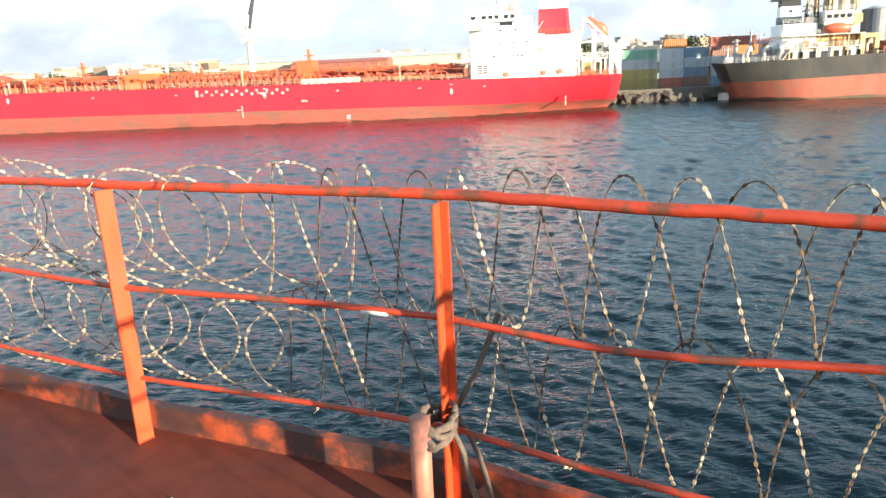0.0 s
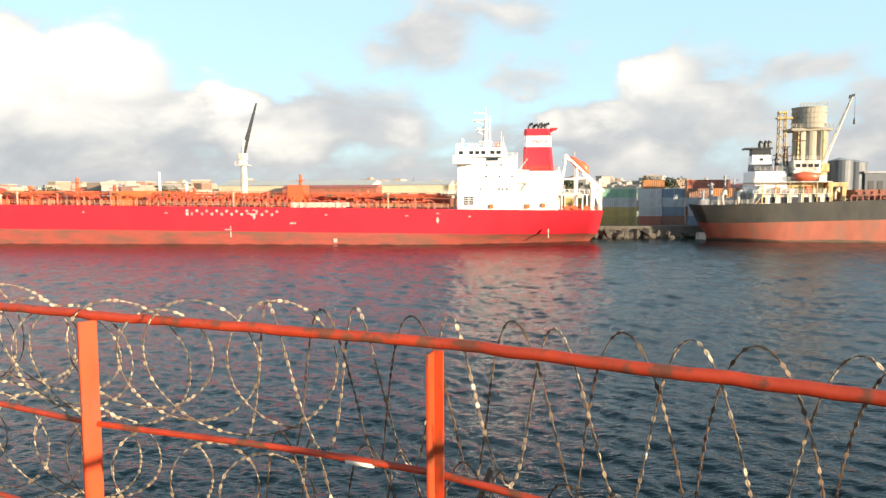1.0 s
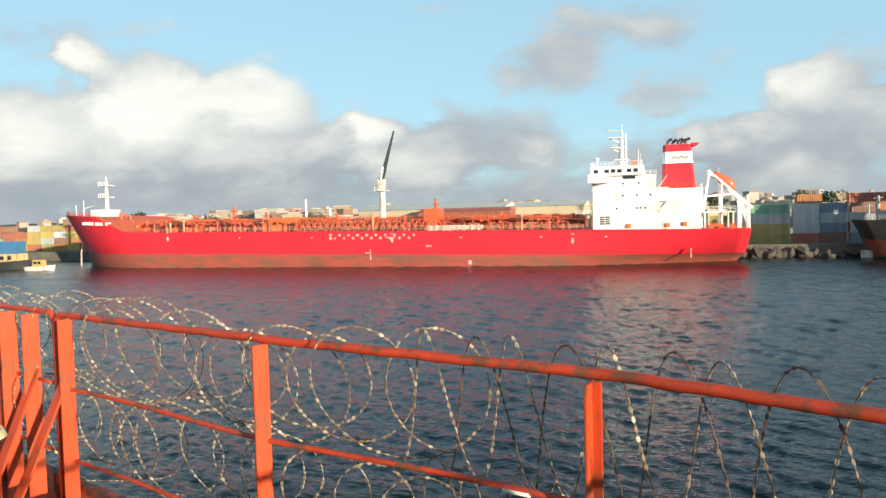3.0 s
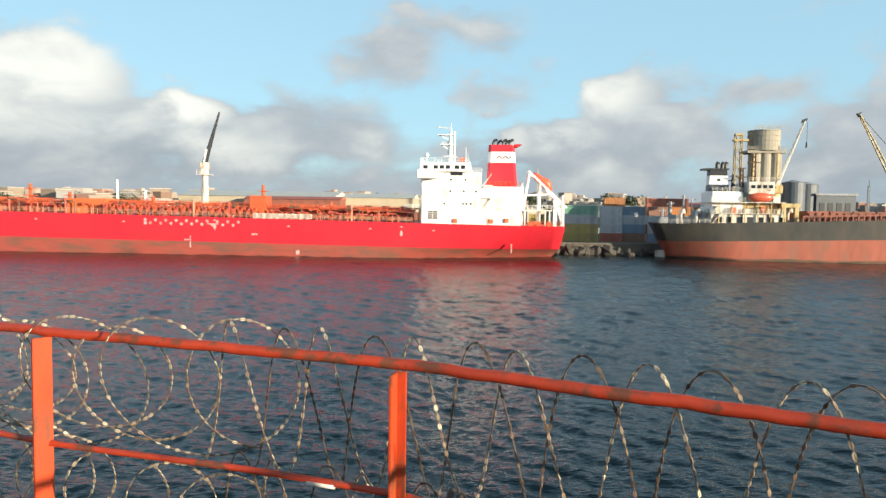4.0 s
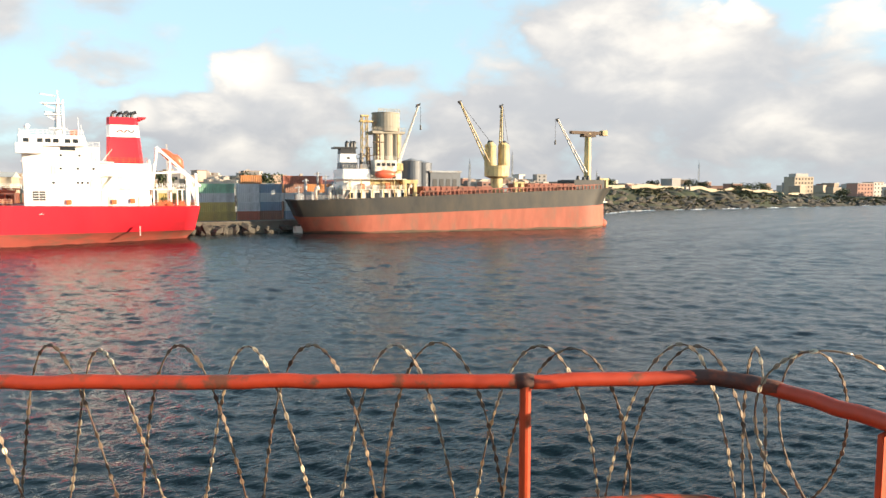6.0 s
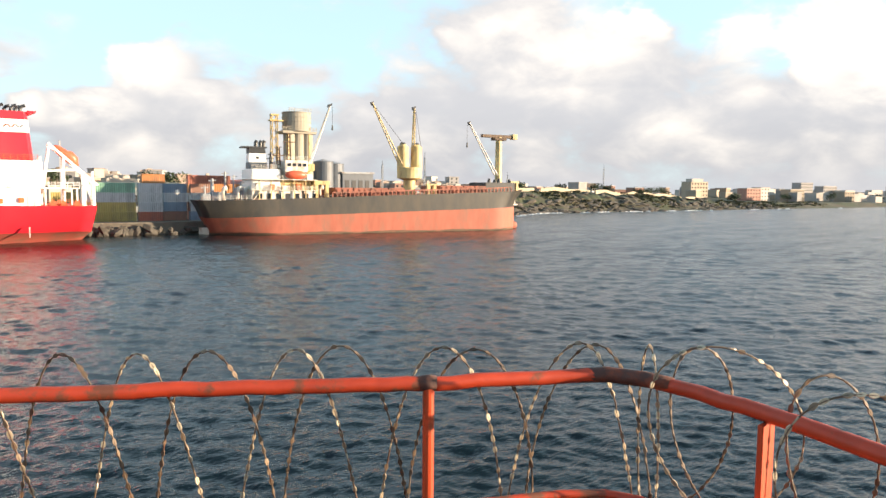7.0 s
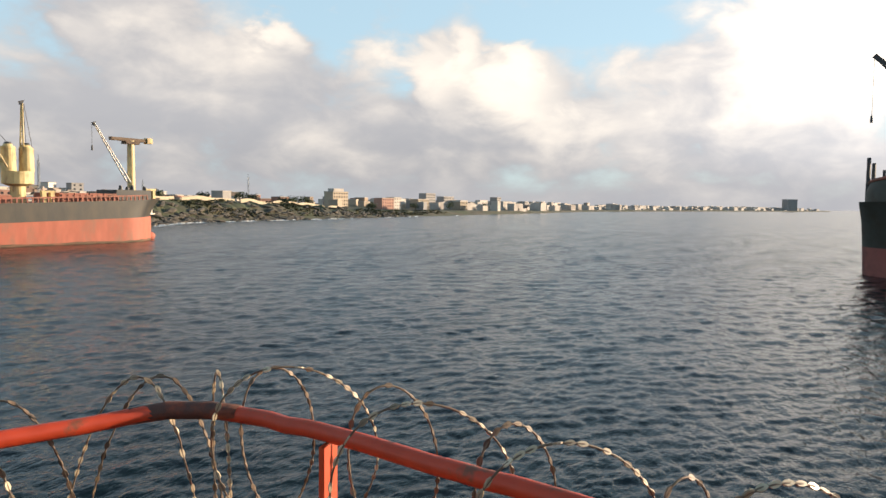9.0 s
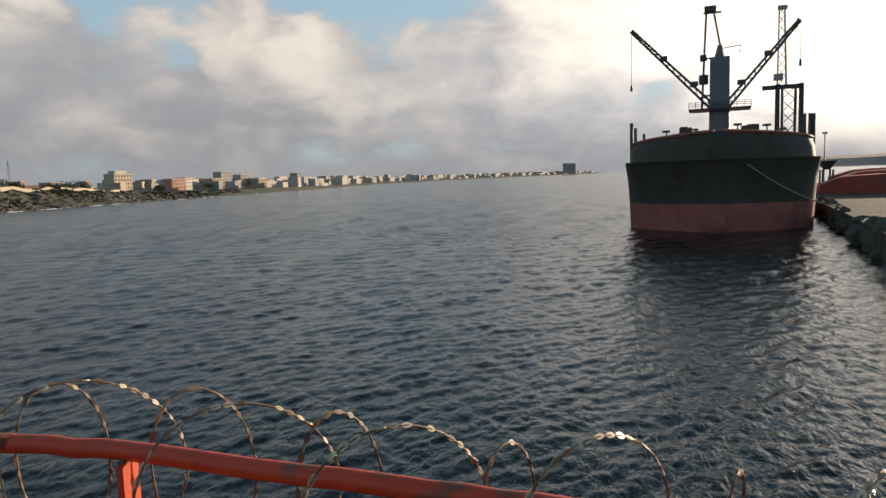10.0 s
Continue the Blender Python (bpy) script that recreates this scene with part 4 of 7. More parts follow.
def funnel_ring(bm, z0, z1, f0, f1, x0=11.3, x1=18.9, w=3.6):
    def loop(z, f):
        cx = (x0 + x1) / 2 + 0.3 * f
        hx, hy = (x1 - x0) / 2 * (1 - 0.18 * f), w * (1 - 0.1 * f)
        return [bm.verts.new((cx + sx * hx * kx, sy * hy * ky, z)) for sx, sy, kx, ky in ((1, -1, 1, .7), (1, 1, 1, .7), (1, 1, .8, 1), (-1, 1, .8, 1), (-1, 1, 1, .7), (-1, -1, 1, .7), (-1, -1, .8, 1), (1, -1, .8, 1))]
    a, b = loop(z0, f0), loop(z1, f1)
    for i in range(8):
        bm.faces.new((a[i], a[(i + 1) % 8], b[(i + 1) % 8], b[i]))
    bm.faces.new(a[::-1])
    bm.faces.new(b)


bm = B()
funnel_ring(bm, 17.15, 23.1, 0, 0.55)
fun = part("funnel", bm, M_RED, tk, "red funnel with a white band")
bm = B()
funnel_ring(bm, 23.105, 25.8, 0.55, 0.8)
part("funnel_band", bm, M_WHITE, fun, "white band round the funnel")
bm = B()
funnel_ring(bm, 25.805, 27.5, 0.8, 0.95)
prism(bm, [(12.0, 27.0), (10.4, 27.75), (12.2, 27.75)], -2.6, 2.6)
part("funnel_top", bm, M_RED, fun)
for i, (x, y) in enumerate(((17.4, 1.5), (16.2, -0.5), (15.0, 1.3), (14.2, -1), (13.4, 1.4))):
    bm = B()
    tube(bm, [(x, y, 27.4), (x, y, 28.2), (x - 0.35, y, 28.7), (x - 1.0, y, 28.9)], 0.34, 8)
    part("exhaust_pipe", bm, M_DARK, fun)
for k in range(5):
    bm = B()
    x = 16.6 - k * 0.75
    beam(bm, (x, 3.3, 24.1 + 0.6 * (k % 2)), (x - 0.62, 3.3, 24.7 - 0.6 * (k % 2)), 0.16, 0.3)
    part("funnel_emblem", bm, M_DKRED if k < 3 else M_DARKTANK, fun, "plain strokes in place of the emblem")
bm = B()
fence(bm, [(19.2, 4.4, 17.15), (10.6, 4.4, 17.15)], 1.3, 1.2, 0.08)
tagged(part("guard_rail", bm, M_TDECK, tk), kind="stuff")

# free-fall lifeboat on its ramp
for a, b, w in [q for y in (-2.0, 2.0) for q in (((8.5, y, 21.2), (-1.0, y, 12.2), 0.5), ((1.6, y, 7.6), (1.6, y, 14.8), 0.5), ((-0.2, y, 7.6), (-0.2, y, 12.9), 0.5), ((9.6, y, 11.4), (8.3, y, 20.6), 0.4), ((1.6, y, 14.6), (-0.4, y, 7.8), 0.35), ((9.0, y, 15.2), (3.0, y, 15.6), 0.35), ((5.6, y, 7.6), (5.6, y, 18.2), 0.35))] + [((8.3, -2, 20.9), (8.3, 2, 20.9), 0.4), ((-0.4, -2, 12.5), (-0.4, 2, 12.5), 0.4)]:
    bm = B()
    beam(bm, a, b, w)
    part("ramp_beam", bm, M_WHITE, tk, "white launching frame beam")
bm = B()
box(bm, 3.0, 10.0, -6.5, 6.0, 11.3, 11.6)
part("boat_platform", bm, M_DIRTYW, tk)
bm = B()
fence(bm, [(10.0, 6, 11.6), (3.0, 6, 11.6)], 1.1, 1.1, 0.09)
tagged(part("guard_rail", bm, M_WHITE, tk), kind="stuff")
for x, y in ((9.5, 5.5), (3.5, 5.5), (9.5, -6), (3.5, -6)):
    bm = B()
    beam(bm, (x, y, 7.6), (x, y, 11.3), 0.3)
    part("platform_leg", bm, M_WHITE, tk)
bm = B()
bmesh.ops.create_uvsphere(bm, u_segments=18, v_segments=10, radius=1)
for v in bm.verts:
    x, y, z = v.co
    v.co = (3.3 * x, 1.2 * y * (1 - 0.15 * x), 1.05 * z + (0.5 if (z > 0.3 and -0.7 < x < 0.0) else 0))
bmesh.ops.transform(bm, matrix=Matrix.Translation((4.9, 0, 18.6)) @ Matrix.Rotation(radians(-43), 4, "Y"), verts=bm.verts[:])
part("lifeboat", bm, M_ORLB, tk, "orange enclosed free-fall lifeboat", smooth=True)
bm = B()
cyl(bm, (0.4, 5, 7.6), (0.4, 5, 15.2), 0.35, 0.3, 8)
part("flag_post", bm, M_WHITE, tk)
bm = B()
for x, y in ((8.5, 10), (6.5, 9), (4.0, 9.5), (7, 6)):
    cyl(bm, (x, y - 0.7, 8.3), (x, y + 0.7, 8.3), 0.55, 0.55, 10)
    box(bm, x - 0.8, x + 0.8, y - 1, y + 1, 7.65, 7.95)
part("mooring_winch", bm, M_TDECK, tk)
for x, y, z in ((26.2, 12.9, 8.3), (17.8, 12.9, 8.3), (14.2, 12.9, 8.5)):
    bm = B()
    box(bm, x - 0.5, x + 0.5, y, y + 0.5, z, z + 1.0, 0.08)
    part("fire_box", bm, M_ORBOX, tk)
for z in (11.45, 14.2, 17.1, 20.2):
    bm = B()
    box(bm, 20.1, 34.35, -11.7, 13.14, z - 0.06, z + 0.06)
    part("deck_edge", bm, M_WHITE, tk)
for x, z in ((21.6, 11.7), (28.6, 14.4), (21.2, 17.3), (12.6, 8.0), (18.4, 8.0)):
    bm = B()
    box(bm, x - 0.45, x + 0.45, 12.9, 13.08, z, z + 1.9)
    part("door", bm, M_DIRTYW, tk, "weathered white steel door")

# cargo deck: piping, vents, hose crane, stores
rng = random.Random(21)
for i, y in enumerate((-6, -4.6, -3.2, -1.6, 0.2, 1.8, 3.4, 5.2)):
    bm = B()
    z = 1.2 + 0.35 * (i % 3)
    tube(bm, [(x, y, t_deck(x) + z) for x in (38, 80, 120, 166)], 0.26 + 0.06 * (i % 2), 7)
    part("cargo_pipe", bm, M_TPIPE, tk, smooth=True)
for z, y in ((2.9, 6.6), (3.3, -1.0), (2.6, 8.4)):
    bm = B()
    tube(bm, [(x, y, t_deck(x) + z) for x in (36, 90, 130, 162)], 0.17, 6)
    part("cargo_pipe", bm, M_TDECK, tk)
for k in range(34):
    x = 38 + k * 3.7
    bm = B()
    h = rng.uniform(1.8, 3.4)
    for y in (-7, 0.8, 7.2):
        beam(bm, (x, y, t_deck(x) - 0.2), (x, y, t_deck(x) + h), 0.28)
    beam(bm, (x, -7, t_deck(x) + h), (x, 7.2, t_deck(x) + h), 0.3)
    if k % 2:
        beam(bm, (x, 7.2, t_deck(x)), (x + 3.5, 7.2, t_deck(x) + h), 0.18)
    part("pipe_support", bm, M_TDECK, tk)
for k in range(30):
    x = rng.uniform(40, 160)
    y = rng.uniform(3, 13)
    h = rng.uniform(1.2, 3.2)
    bm = B()
    cyl(bm, (x, y, t_deck(x) - 0.2), (x, y, t_deck(x) + h), 0.22, 0.22, 7)
    cyl(bm, (x, y, t_deck(x) + h), (x, y, t_deck(x) + h + 0.5), 0.45, 0.3, 8)
    part("tank_vent", bm, M_TPIPE if k % 3 else M_FADED, tk)
for k in range(22):
    x = 74 + k * 1.75
    bm = B()
    z = t_deck(x)
    tube(bm, [(x, 3, z + 1.2), (x, 9.5, z + 1.2), (x, 11.5, z + 2.3), (x, 12.6, z + 1.3)], 0.3, 7)
    cyl(bm, (x, 12.4, z + 1.3), (x, 12.7, z + 1.3), 0.5, 0.5, 8)
    beam(bm, (x + 0.8, 12, z - 0.1), (x + 0.8, 12, z + 2.9), 0.2)
    beam(bm, (x + 0.8, 12, z + 2.0), (x + 1.75, 12, z + 2.9), 0.15)
    part("manifold", bm, M_TPIPE if k % 2 else M_TDECK, tk)
bm = B()
box(bm, 113, 122.6, 2, 9, t_deck(118) - 0.1, t_deck(118) + 3.6, 0.1)
part("deck_store", bm, M_ORBOX, tk, "orange deck store house")
bm = B()
box(bm, 72.6, 76.6, 4, 9, t_deck(75) - 0.1, t_deck(75) + 5.4, 0.1)
part("pump_room_house", bm, M_TDECK, tk)
bm = B()
box(bm, 60, 74, 13.2, 14.6, t_deck(67) + 0.1, t_deck(67) + 1.2, 0.08)
for i in range(8):
    box(bm, 60.6 + i * 1.75, 61.2 + i * 1.75, 14.5, 14.7, t_deck(67) + 0.0, t_deck(67) + 1.3)
part("gangway", bm, M_DIRTYW, tk, "pale stowed gangway on the deck edge")
bm = B()
box(bm, 39, 71, -6, 5, t_deck(55) + 2.3, t_deck(55) + 3.2)
part("pipe_bridge", bm, M_TPIPE, tk)
for x, h in ((136.5, 7.0), (75.4, 8.2), (104, 4.6), (58, 4.2), (150, 4.8), (126, 5.2)):
    bm = B()
    z = t_deck(x)
    cyl(bm, (x, 2, z - 0.2), (x, 2, z + h), 0.5, 0.4, 8)
    box(bm, x - 1.3, x + 1.3, 0.8, 3.2, z + h * 0.55, z + h * 0.55 + 0.2)
    box(bm, x - 1.0, x + 1.0, 1, 3, z + h * 0.8, z + h * 0.8 + 0.2)
    part("vent_mast", bm, M_TDECK, tk)
bm = B()
cyl(bm, (114.5, 0, t_deck(114)), (114.5, 0, 18.0), 0.45, 0.25, 8)
part("light_post", bm, M_WHITE, tk)
bm = B()
cyl(bm, (107, 0, t_deck(107)), (107, 0, 15.2), 0.5, 0.3, 8)
part("light_post", bm, M_WHITE, tk)
bm = B()
cyl(bm, (91.3, 0, t_deck(91) - 0.2), (91.2, 0, 22.3), 0.95, 0.7, 12)
box(bm, 90.4, 92.3, -1.0, 1.0, 20.9, 22.6, 0.1)
box(bm, 89.7, 92.9, -1.5, 1.5, 19.4, 19.55)
fence(bm, [(89.7, 1.5, 19.55), (92.9, 1.5, 19.55)], 1.0, 0.8, 0.08)
cr = part("hose_crane", bm, M_DIRTYW, tk, "white hose-handling crane")
bm = B()
cyl(bm, (91.4, 0, 22.2), (87.8, -1.0, 35.6), 0.7, 0.22, 6)
part("jib", bm, M_DARK, cr, "dark raised crane jib")
bm = B()
beam(bm, (91.9, 0.7, 19.5), (90.6, 0.5, 26.0), 0.35)
part("ram", bm, M_WHITE, cr)
for k in range(26):
    x = 40 + k * 4.7
    z = t_deck(x)
    bm = B()
    tube(bm, [(x, 10.2, z - 0.2), (x, 10.2, z + 1.5 + 0.5 * (k % 3)), (x + 0.7, 10.2, z + 1.9 + 0.5 * (k % 3)), (x + 2.4, 10.2, z + 1.9 + 0.5 * (k % 3))], 0.16, 6)
    cyl(bm, (x + 2.4, 9.9, z + 1.9 + 0.5 * (k % 3)), (x + 2.4, 10.5, z + 1.9 + 0.5 * (k % 3)), 0.42, 0.42, 9)
    part("valve_pipe", bm, (M_TPIPE, M_TDECK, M_RUSTY)[k % 3], tk)
bm = B()
fence(bm, [(x, 9.0, t_deck(x) + 2.6) for x in range(38, 112, 8)], 1.1, 1.6, 0.1)
fence(bm, [(x, 9.0, t_deck(x) + 1.9) for x in range(124, 164, 8)], 1.1, 1.6, 0.1)
tagged(part("walkway_rail", bm, M_TDECK, tk), "orange-red raised walkway rails", kind="stuff")
# forecastle
bm = B()
cyl(bm, (183.3, 0, 15.5), (183.3, 0, 25.6), 0.6, 0.4, 10)
for z in (20.8, 24.4):
    box(bm, 181.6, 185, -1.6, 1.6, z, z + 0.2)
    fence(bm, [(181.6, 1.6, z + 0.2), (185, 1.6, z + 0.2)], 1.0, 0.9, 0.1)
cyl(bm, (183.3, 0, 25.6), (183.3, 0, 27.2), 0.3, 0.2, 8)
part("fore_mast", bm, M_WHITE, tk, "white foremast with platforms")
bm = B()
box(bm, 182, 186, -4, 4, 14.8, 17.0, 0.1)
part("forecastle_store", bm, M_WHITE, tk)
for x, h in ((192.4, 4.6), (195.4, 3.2)):
    bm = B()
    cyl(bm, (x, 0, 15.4), (x, 0, 15.6 + h), 0.16, 0.1, 6)
    if x < 194:
        beam(bm, (x, 0, 17.6), (x - 4, 0, 18.4), 0.14)
    part("light_post", bm, M_WHITE, tk)
bm = B()
fence(bm, [(x, side_y(x, 8) - 0.3, t_deck(x)) for x in range(36, 162, 6)], 1.25, 1.5, 0.085)
tagged(part("guard_rail", bm, M_FADED, tk), "faded orange guard rail along the deck edge", kind="stuff")
bm = B()
fence(bm, [(x, side_y(x, 8) - 0.4, t_top(x)) for x in range(172, 197, 4)], 1.2, 1.5, 0.08)
fence(bm, [(x, side_y(x, 8) - 0.3, t_deck(x)) for x in (1.2, 4, 10)], 1.2, 1.5, 0.08)
tagged(part("guard_rail", bm, M_TDECK, tk), kind="stuff")
for k in range(40):
    bm = B()
    x, y = rng.uniform(140, 178), rng.uniform(-6, 8)
    z = t_deck(x) + 4.2 * sm((x - 161) / 14)
    h = rng.uniform(0.8, 2.2)
    if k % 3:
        cyl(bm, (x, y, z - 0.3), (x, y, z + h), rng.uniform(0.2, 0.6), None, 8)
    else:
        box(bm, x - rng.uniform(.4, 1.6), x + 0.9, y - 1, y + 1, z - 0.3, z + h)
    part("deck_fitting", bm, (M_TDECK, M_TPIPE, M_ORBOX)[k % 3], tk)
bm = B()
box(bm, 5.2, 5.6, -9, -8.6, 7.6, 22.5)
part("ensign_staff", bm, M_GREY, tk)


# the black and salmon cargo ship: x from stern to bow, -y is the side seen
cg = thing("cargo_ship", "black cargo ship with salmon-red lower hull and cream cranes", "ship", pose(47, 184.5, 0, 0, 0, -4.8))


def c_top(x):
    return 8.75 + 0.034 * max(0, x) + 0.3 * sm((x - 80) / 12)


def c_boot(x):
    return 4.35 + 0.029 * max(0, x)


CL = [(-1.4, 90.5, lambda x: -1.2, 8.8, 0.10, 0.2, 0.84, 2.2), (-2.0, 91.0, lambda x: 0.0, 9.0, 0.30, 0.19, 0.85, 2.3), (-3.8, 91.0, c_boot, 9.2, 0.58, 0.17, 0.86, 2.3)]
CU = [CL[-1], (-4.6, 91.8, lambda x: 0.5 * (c_top(x) + c_boot(x)), 9.2, 0.68, 0.17, 0.87, 2.4), (-5.8, 94.0, c_top, 9.2, 0.75, 0.17, 0.88, 2.5)]
M_WEED = mat("weedy_waterline", (0.105, 0.075, 0.048), 0.8, scale=0.8, var=0.4, col2=(0.24, 0.10, 0.065), amt=0.4, scale2=0.4, bump=0.3, stretch=(0.5, 0.5, 1.5))
CW = [CL[0], (-2.0, 91.0, lambda x: 0.55 + 0.12 * math.sin(0.31 * x) + 0.05 * math.sin(1.3 * x), 9.0, 0.30, 0.19, 0.85, 2.3)]
hull_part("waterline_band", CW, M_WEED, cg, "brown weed-grown band at the waterline")
CL = [CW[-1], CL[-1]]
hull_part("lower_hull", CL, M_SALMON, cg, "salmon-red antifouling, scraped and streaked")
hull_part("hull", CU, M_BLACK, cg, "faded black painted topsides", deck=0.1, deck_mat=M_BROWN)
bm = B()
bmesh.ops.create_uvsphere(bm, u_segments=16, v_segments=10, radius=1)
for v in bm.verts:
    v.co = (v.co.x * 1.7 + 90.6, v.co.y * 1.0, v.co.z * 1.3 + 1.0)
part("bulbous_bow", bm, M_SALMON, cg, "pale scraped bulbous bow", smooth=True)
bm = B()
box(bm, -4.6, -2.2, -0.3, 0.3, -1, 1.7)
part("rudder", bm, M_DIRTYW, cg)
bm = B()
beam(bm, (88.5, -4.2, 9.6), (88.5, -4.2, 7.4), 0.35)
beam(bm, (87.4, -4.3, 7.6), (89.6, -4.1, 7.6), 0.4)
part("anchor", bm, M_DIRTYW, cg)
# superstructure
bm = B()
box(bm, 7.2, 24.0, -7.6, 7.6, 8.7, 11.3, 0.1)
part("lower_house", bm, M_DIRTYW, cg)
for k in range(7):
    bm = B()
    x = 8.6 + k * 2.4
    box(bm, x, x + 1.2, -7.75, -7.5, 9.2, 10.6)
    part("doorway" if k % 2 else "window", bm, M_DARK if k % 2 else M_DKGLASS, cg)
bm = B()
box(bm, 7.6, 14.8, -6.4, 6.4, 11.3, 16.8, 0.1)
part("deckhouse", bm, M_WHITE, cg, "white accommodation block")
bm = B()
box(bm, 14.85, 23.0, -6.0, 6.0, 11.3, 14.0, 0.1)
part("deckhouse", bm, M_CREAM, cg)
bm = B()
box(bm, 15.8, 21.8, -7.4, 7.4, 16.2, 19.2, 0.1)
wh = part("wheelhouse", bm, M_DIRTYW, cg)
bm = B()
box(bm, 16.2, 21.0, -5.6, 5.6, 14.0, 16.2, 0.05)
part("bridge_base", bm, M_DIRTYW, cg)
for k in range(4):
    bm = B()
    box(bm, 16.4 + k * 1.35, 17.3 + k * 1.35, -7.5, -7.3, 17.6, 18.4)
    part("window", bm, M_DKGLASS, wh)
for z in (11.35, 14.05):
    bm = B()
    box(bm, 7.0, 24.2, -8.2, 8.2, z, z + 0.18)
    part("boat_deck", bm, M_DIRTYW, cg)
for x in (9, 12, 15, 18, 21, 23.8):
    for z0, z1, w in ((8.7, 11.35, 0.25), (11.5, 14.05, 0.16)):
        bm = B()
        beam(bm, (x, -8.0, z0), (x, -8.0, z1), w)
        part("stanchion", bm, M_CREAM, cg)
for z0, z1, m, nm in ((17.0, 18.6, M_DARKTANK, "funnel_base"), (18.605, 20.9, M_WHITE, "funnel_band"), (20.905, 22.3, M_DARK, "funnel_top")):
    bm = B()
    prism(bm, [(7.7 + 0.05 * (z0 - 17), z0), (12.6 - 0.12 * (z0 - 17), z0), (12.6 - 0.12 * (z1 - 17), z1), (7.7 + 0.05 * (z1 - 17), z1)], -1.9, 1.9)
    part(nm, bm, m, cg)
bm = B()
box(bm, 6.2, 12.4, -2.2, 2.2, 22.3, 22.7)
for x in (10.0, 11.2, 12.0):
    tube(bm, [(x, 0, 22.5), (x, 0, 23.8), (x + 0.3, 0, 24.3)], 0.5, 8)
part("funnel_cap", bm, M_DARK, cg)
bm = B()
box(bm, 9.6, 10.4, -1.98, -1.85, 19.5, 20.1)
part("funnel_emblem", bm, M_DARK, cg)
bm = B()
bmesh.ops.create_uvsphere(bm, u_segments=16, v_segments=8, radius=1)
for v in bm.verts:
    v.co = (v.co.x * 2.9 + 18.6, v.co.y * 1.1 - 7.4, v.co.z * 1.15 + 15.4)
part("lifeboat", bm, M_ORLB, cg, "orange lifeboat in its davits", smooth=True)
bm = B()
for x in (16.3, 20.9):
    tube(bm, [(x, -6.2, 14.2), (x, -6.6, 16.8), (x, -7.6, 17.2)], 0.16, 6)
part("davit", bm, M_DIRTYW, cg)
for x, y, z0, z1, r in ((14.0, 0, 17, 21.4, 0.5), (13.2, -2, 16.8, 20.2, 0.3), (22.5, -3, 14, 18.4, 0.2), (1.5, -3, 8.7, 16.0, 0.35), (-1.5, -2, 8.7, 14.2, 0.5), (3.4, -4, 8.7, 15.2, 0.25), (5.0, -5, 8.7, 13.6, 0.3), (-3.5, -3, 8.7, 12.4, 0.3)):
    bm = B()
    cyl(bm, (x, y, z0), (x, y, z1), r, r * 0.7, 8)
    beam(bm, (x - 0.9, y, z1 - 0.6), (x + 0.9, y, z1 - 0.4), 0.25)
    part("vent_post", bm, M_GREY if x < 6 else M_DARK, cg)
for x, w, h in ((-3.2, 2, 1.6), (-0.4, 3, 2.2), (2.5, 2.5, 1.8), (5.2, 1.6, 3.4)):
    bm = B()
    box(bm, x - w / 2, x + w / 2, -4, 0, 8.65, 8.65 + h, 0.08)
    part("winch", bm, M_GREY, cg)
# masts, rails and lockers round the house
for x, y, z0, z1 in ((18.8, 0, 19.2, 26.4), (15.2, -3.0, 16.8, 22.6)):
    bm = B()
    lattice(bm, (x, y, z0), (x, y, z1), 0.9, 0.5, 6, 0.16)
    box(bm, x - 1.5, x + 1.5, y - 0.5, y + 0.5, z1 - 2.2, z1 - 2.0)
    box(bm, x - 0.8, x + 0.9, y - 0.4, y + 0.4, z1, z1 + 0.15)
    part("signal_mast", bm, M_RUSTY, cg, "dark lattice signal mast")
for x, y, z, w, h in ((9.0, -6.8, 11.5, 1.4, 1.8), (12.6, -7.0, 11.5, 1.0, 1.4), (22.4, -6.4, 14.2, 1.6, 1.5), (13.4, -5.0, 16.8, 1.5, 1.3), (16.0, -6.6, 11.5, 2.0, 1.1), (19.4, -6.8, 11.5, 1.2, 1.7)):
    bm = B()
    box(bm, x - w / 2, x + w / 2, y - 0.6, y + 0.6, z, z + h, 0.08)
    box(bm, x - w / 2 - 0.06, x + w / 2 + 0.06, y - 0.66, y + 0.66, z + h * 0.9, z + h)
    part("deck_locker", bm, M_DIRTYW if w > 1.3 else M_ORBOX, cg)
for x, y, z in ((6.6, -3.2, 8.9), (4.2, -5.6, 8.9), (0.6, -5.0, 8.8), (25.9, -4.4, 9.4)):
    bm = B()
    tube(bm, [(x, y, z - 0.2), (x, y, z + 2.2), (x + 0.25, y, z + 2.9), (x + 0.9, y, z + 3.0)], 0.4, 10, [0.4, 0.4, 0.55, 0.75])
    part("cowl_vent", bm, M_DIRTYW, cg, "weathered cowl ventilator", smooth=True)
for z in (11.6, 14.3):
    bm = B()
    beam(bm, (7.4, -7.9, z - 2.7), (9.6, -7.9, z), 0.7, 0.12)
    part("ladder", bm, M_DIRTYW, cg)
bm = B()
fence(bm, [(15.8, -7.3, 19.2), (21.8, -7.3, 19.2)], 1.0, 1.0, 0.07)
fence(bm, [(7.6, -6.3, 16.8), (14.8, -6.3, 16.8)], 1.0, 1.2, 0.07)
tagged(part("guard_rail", bm, M_DIRTYW, cg), "pale upper guard rails", kind="stuff")
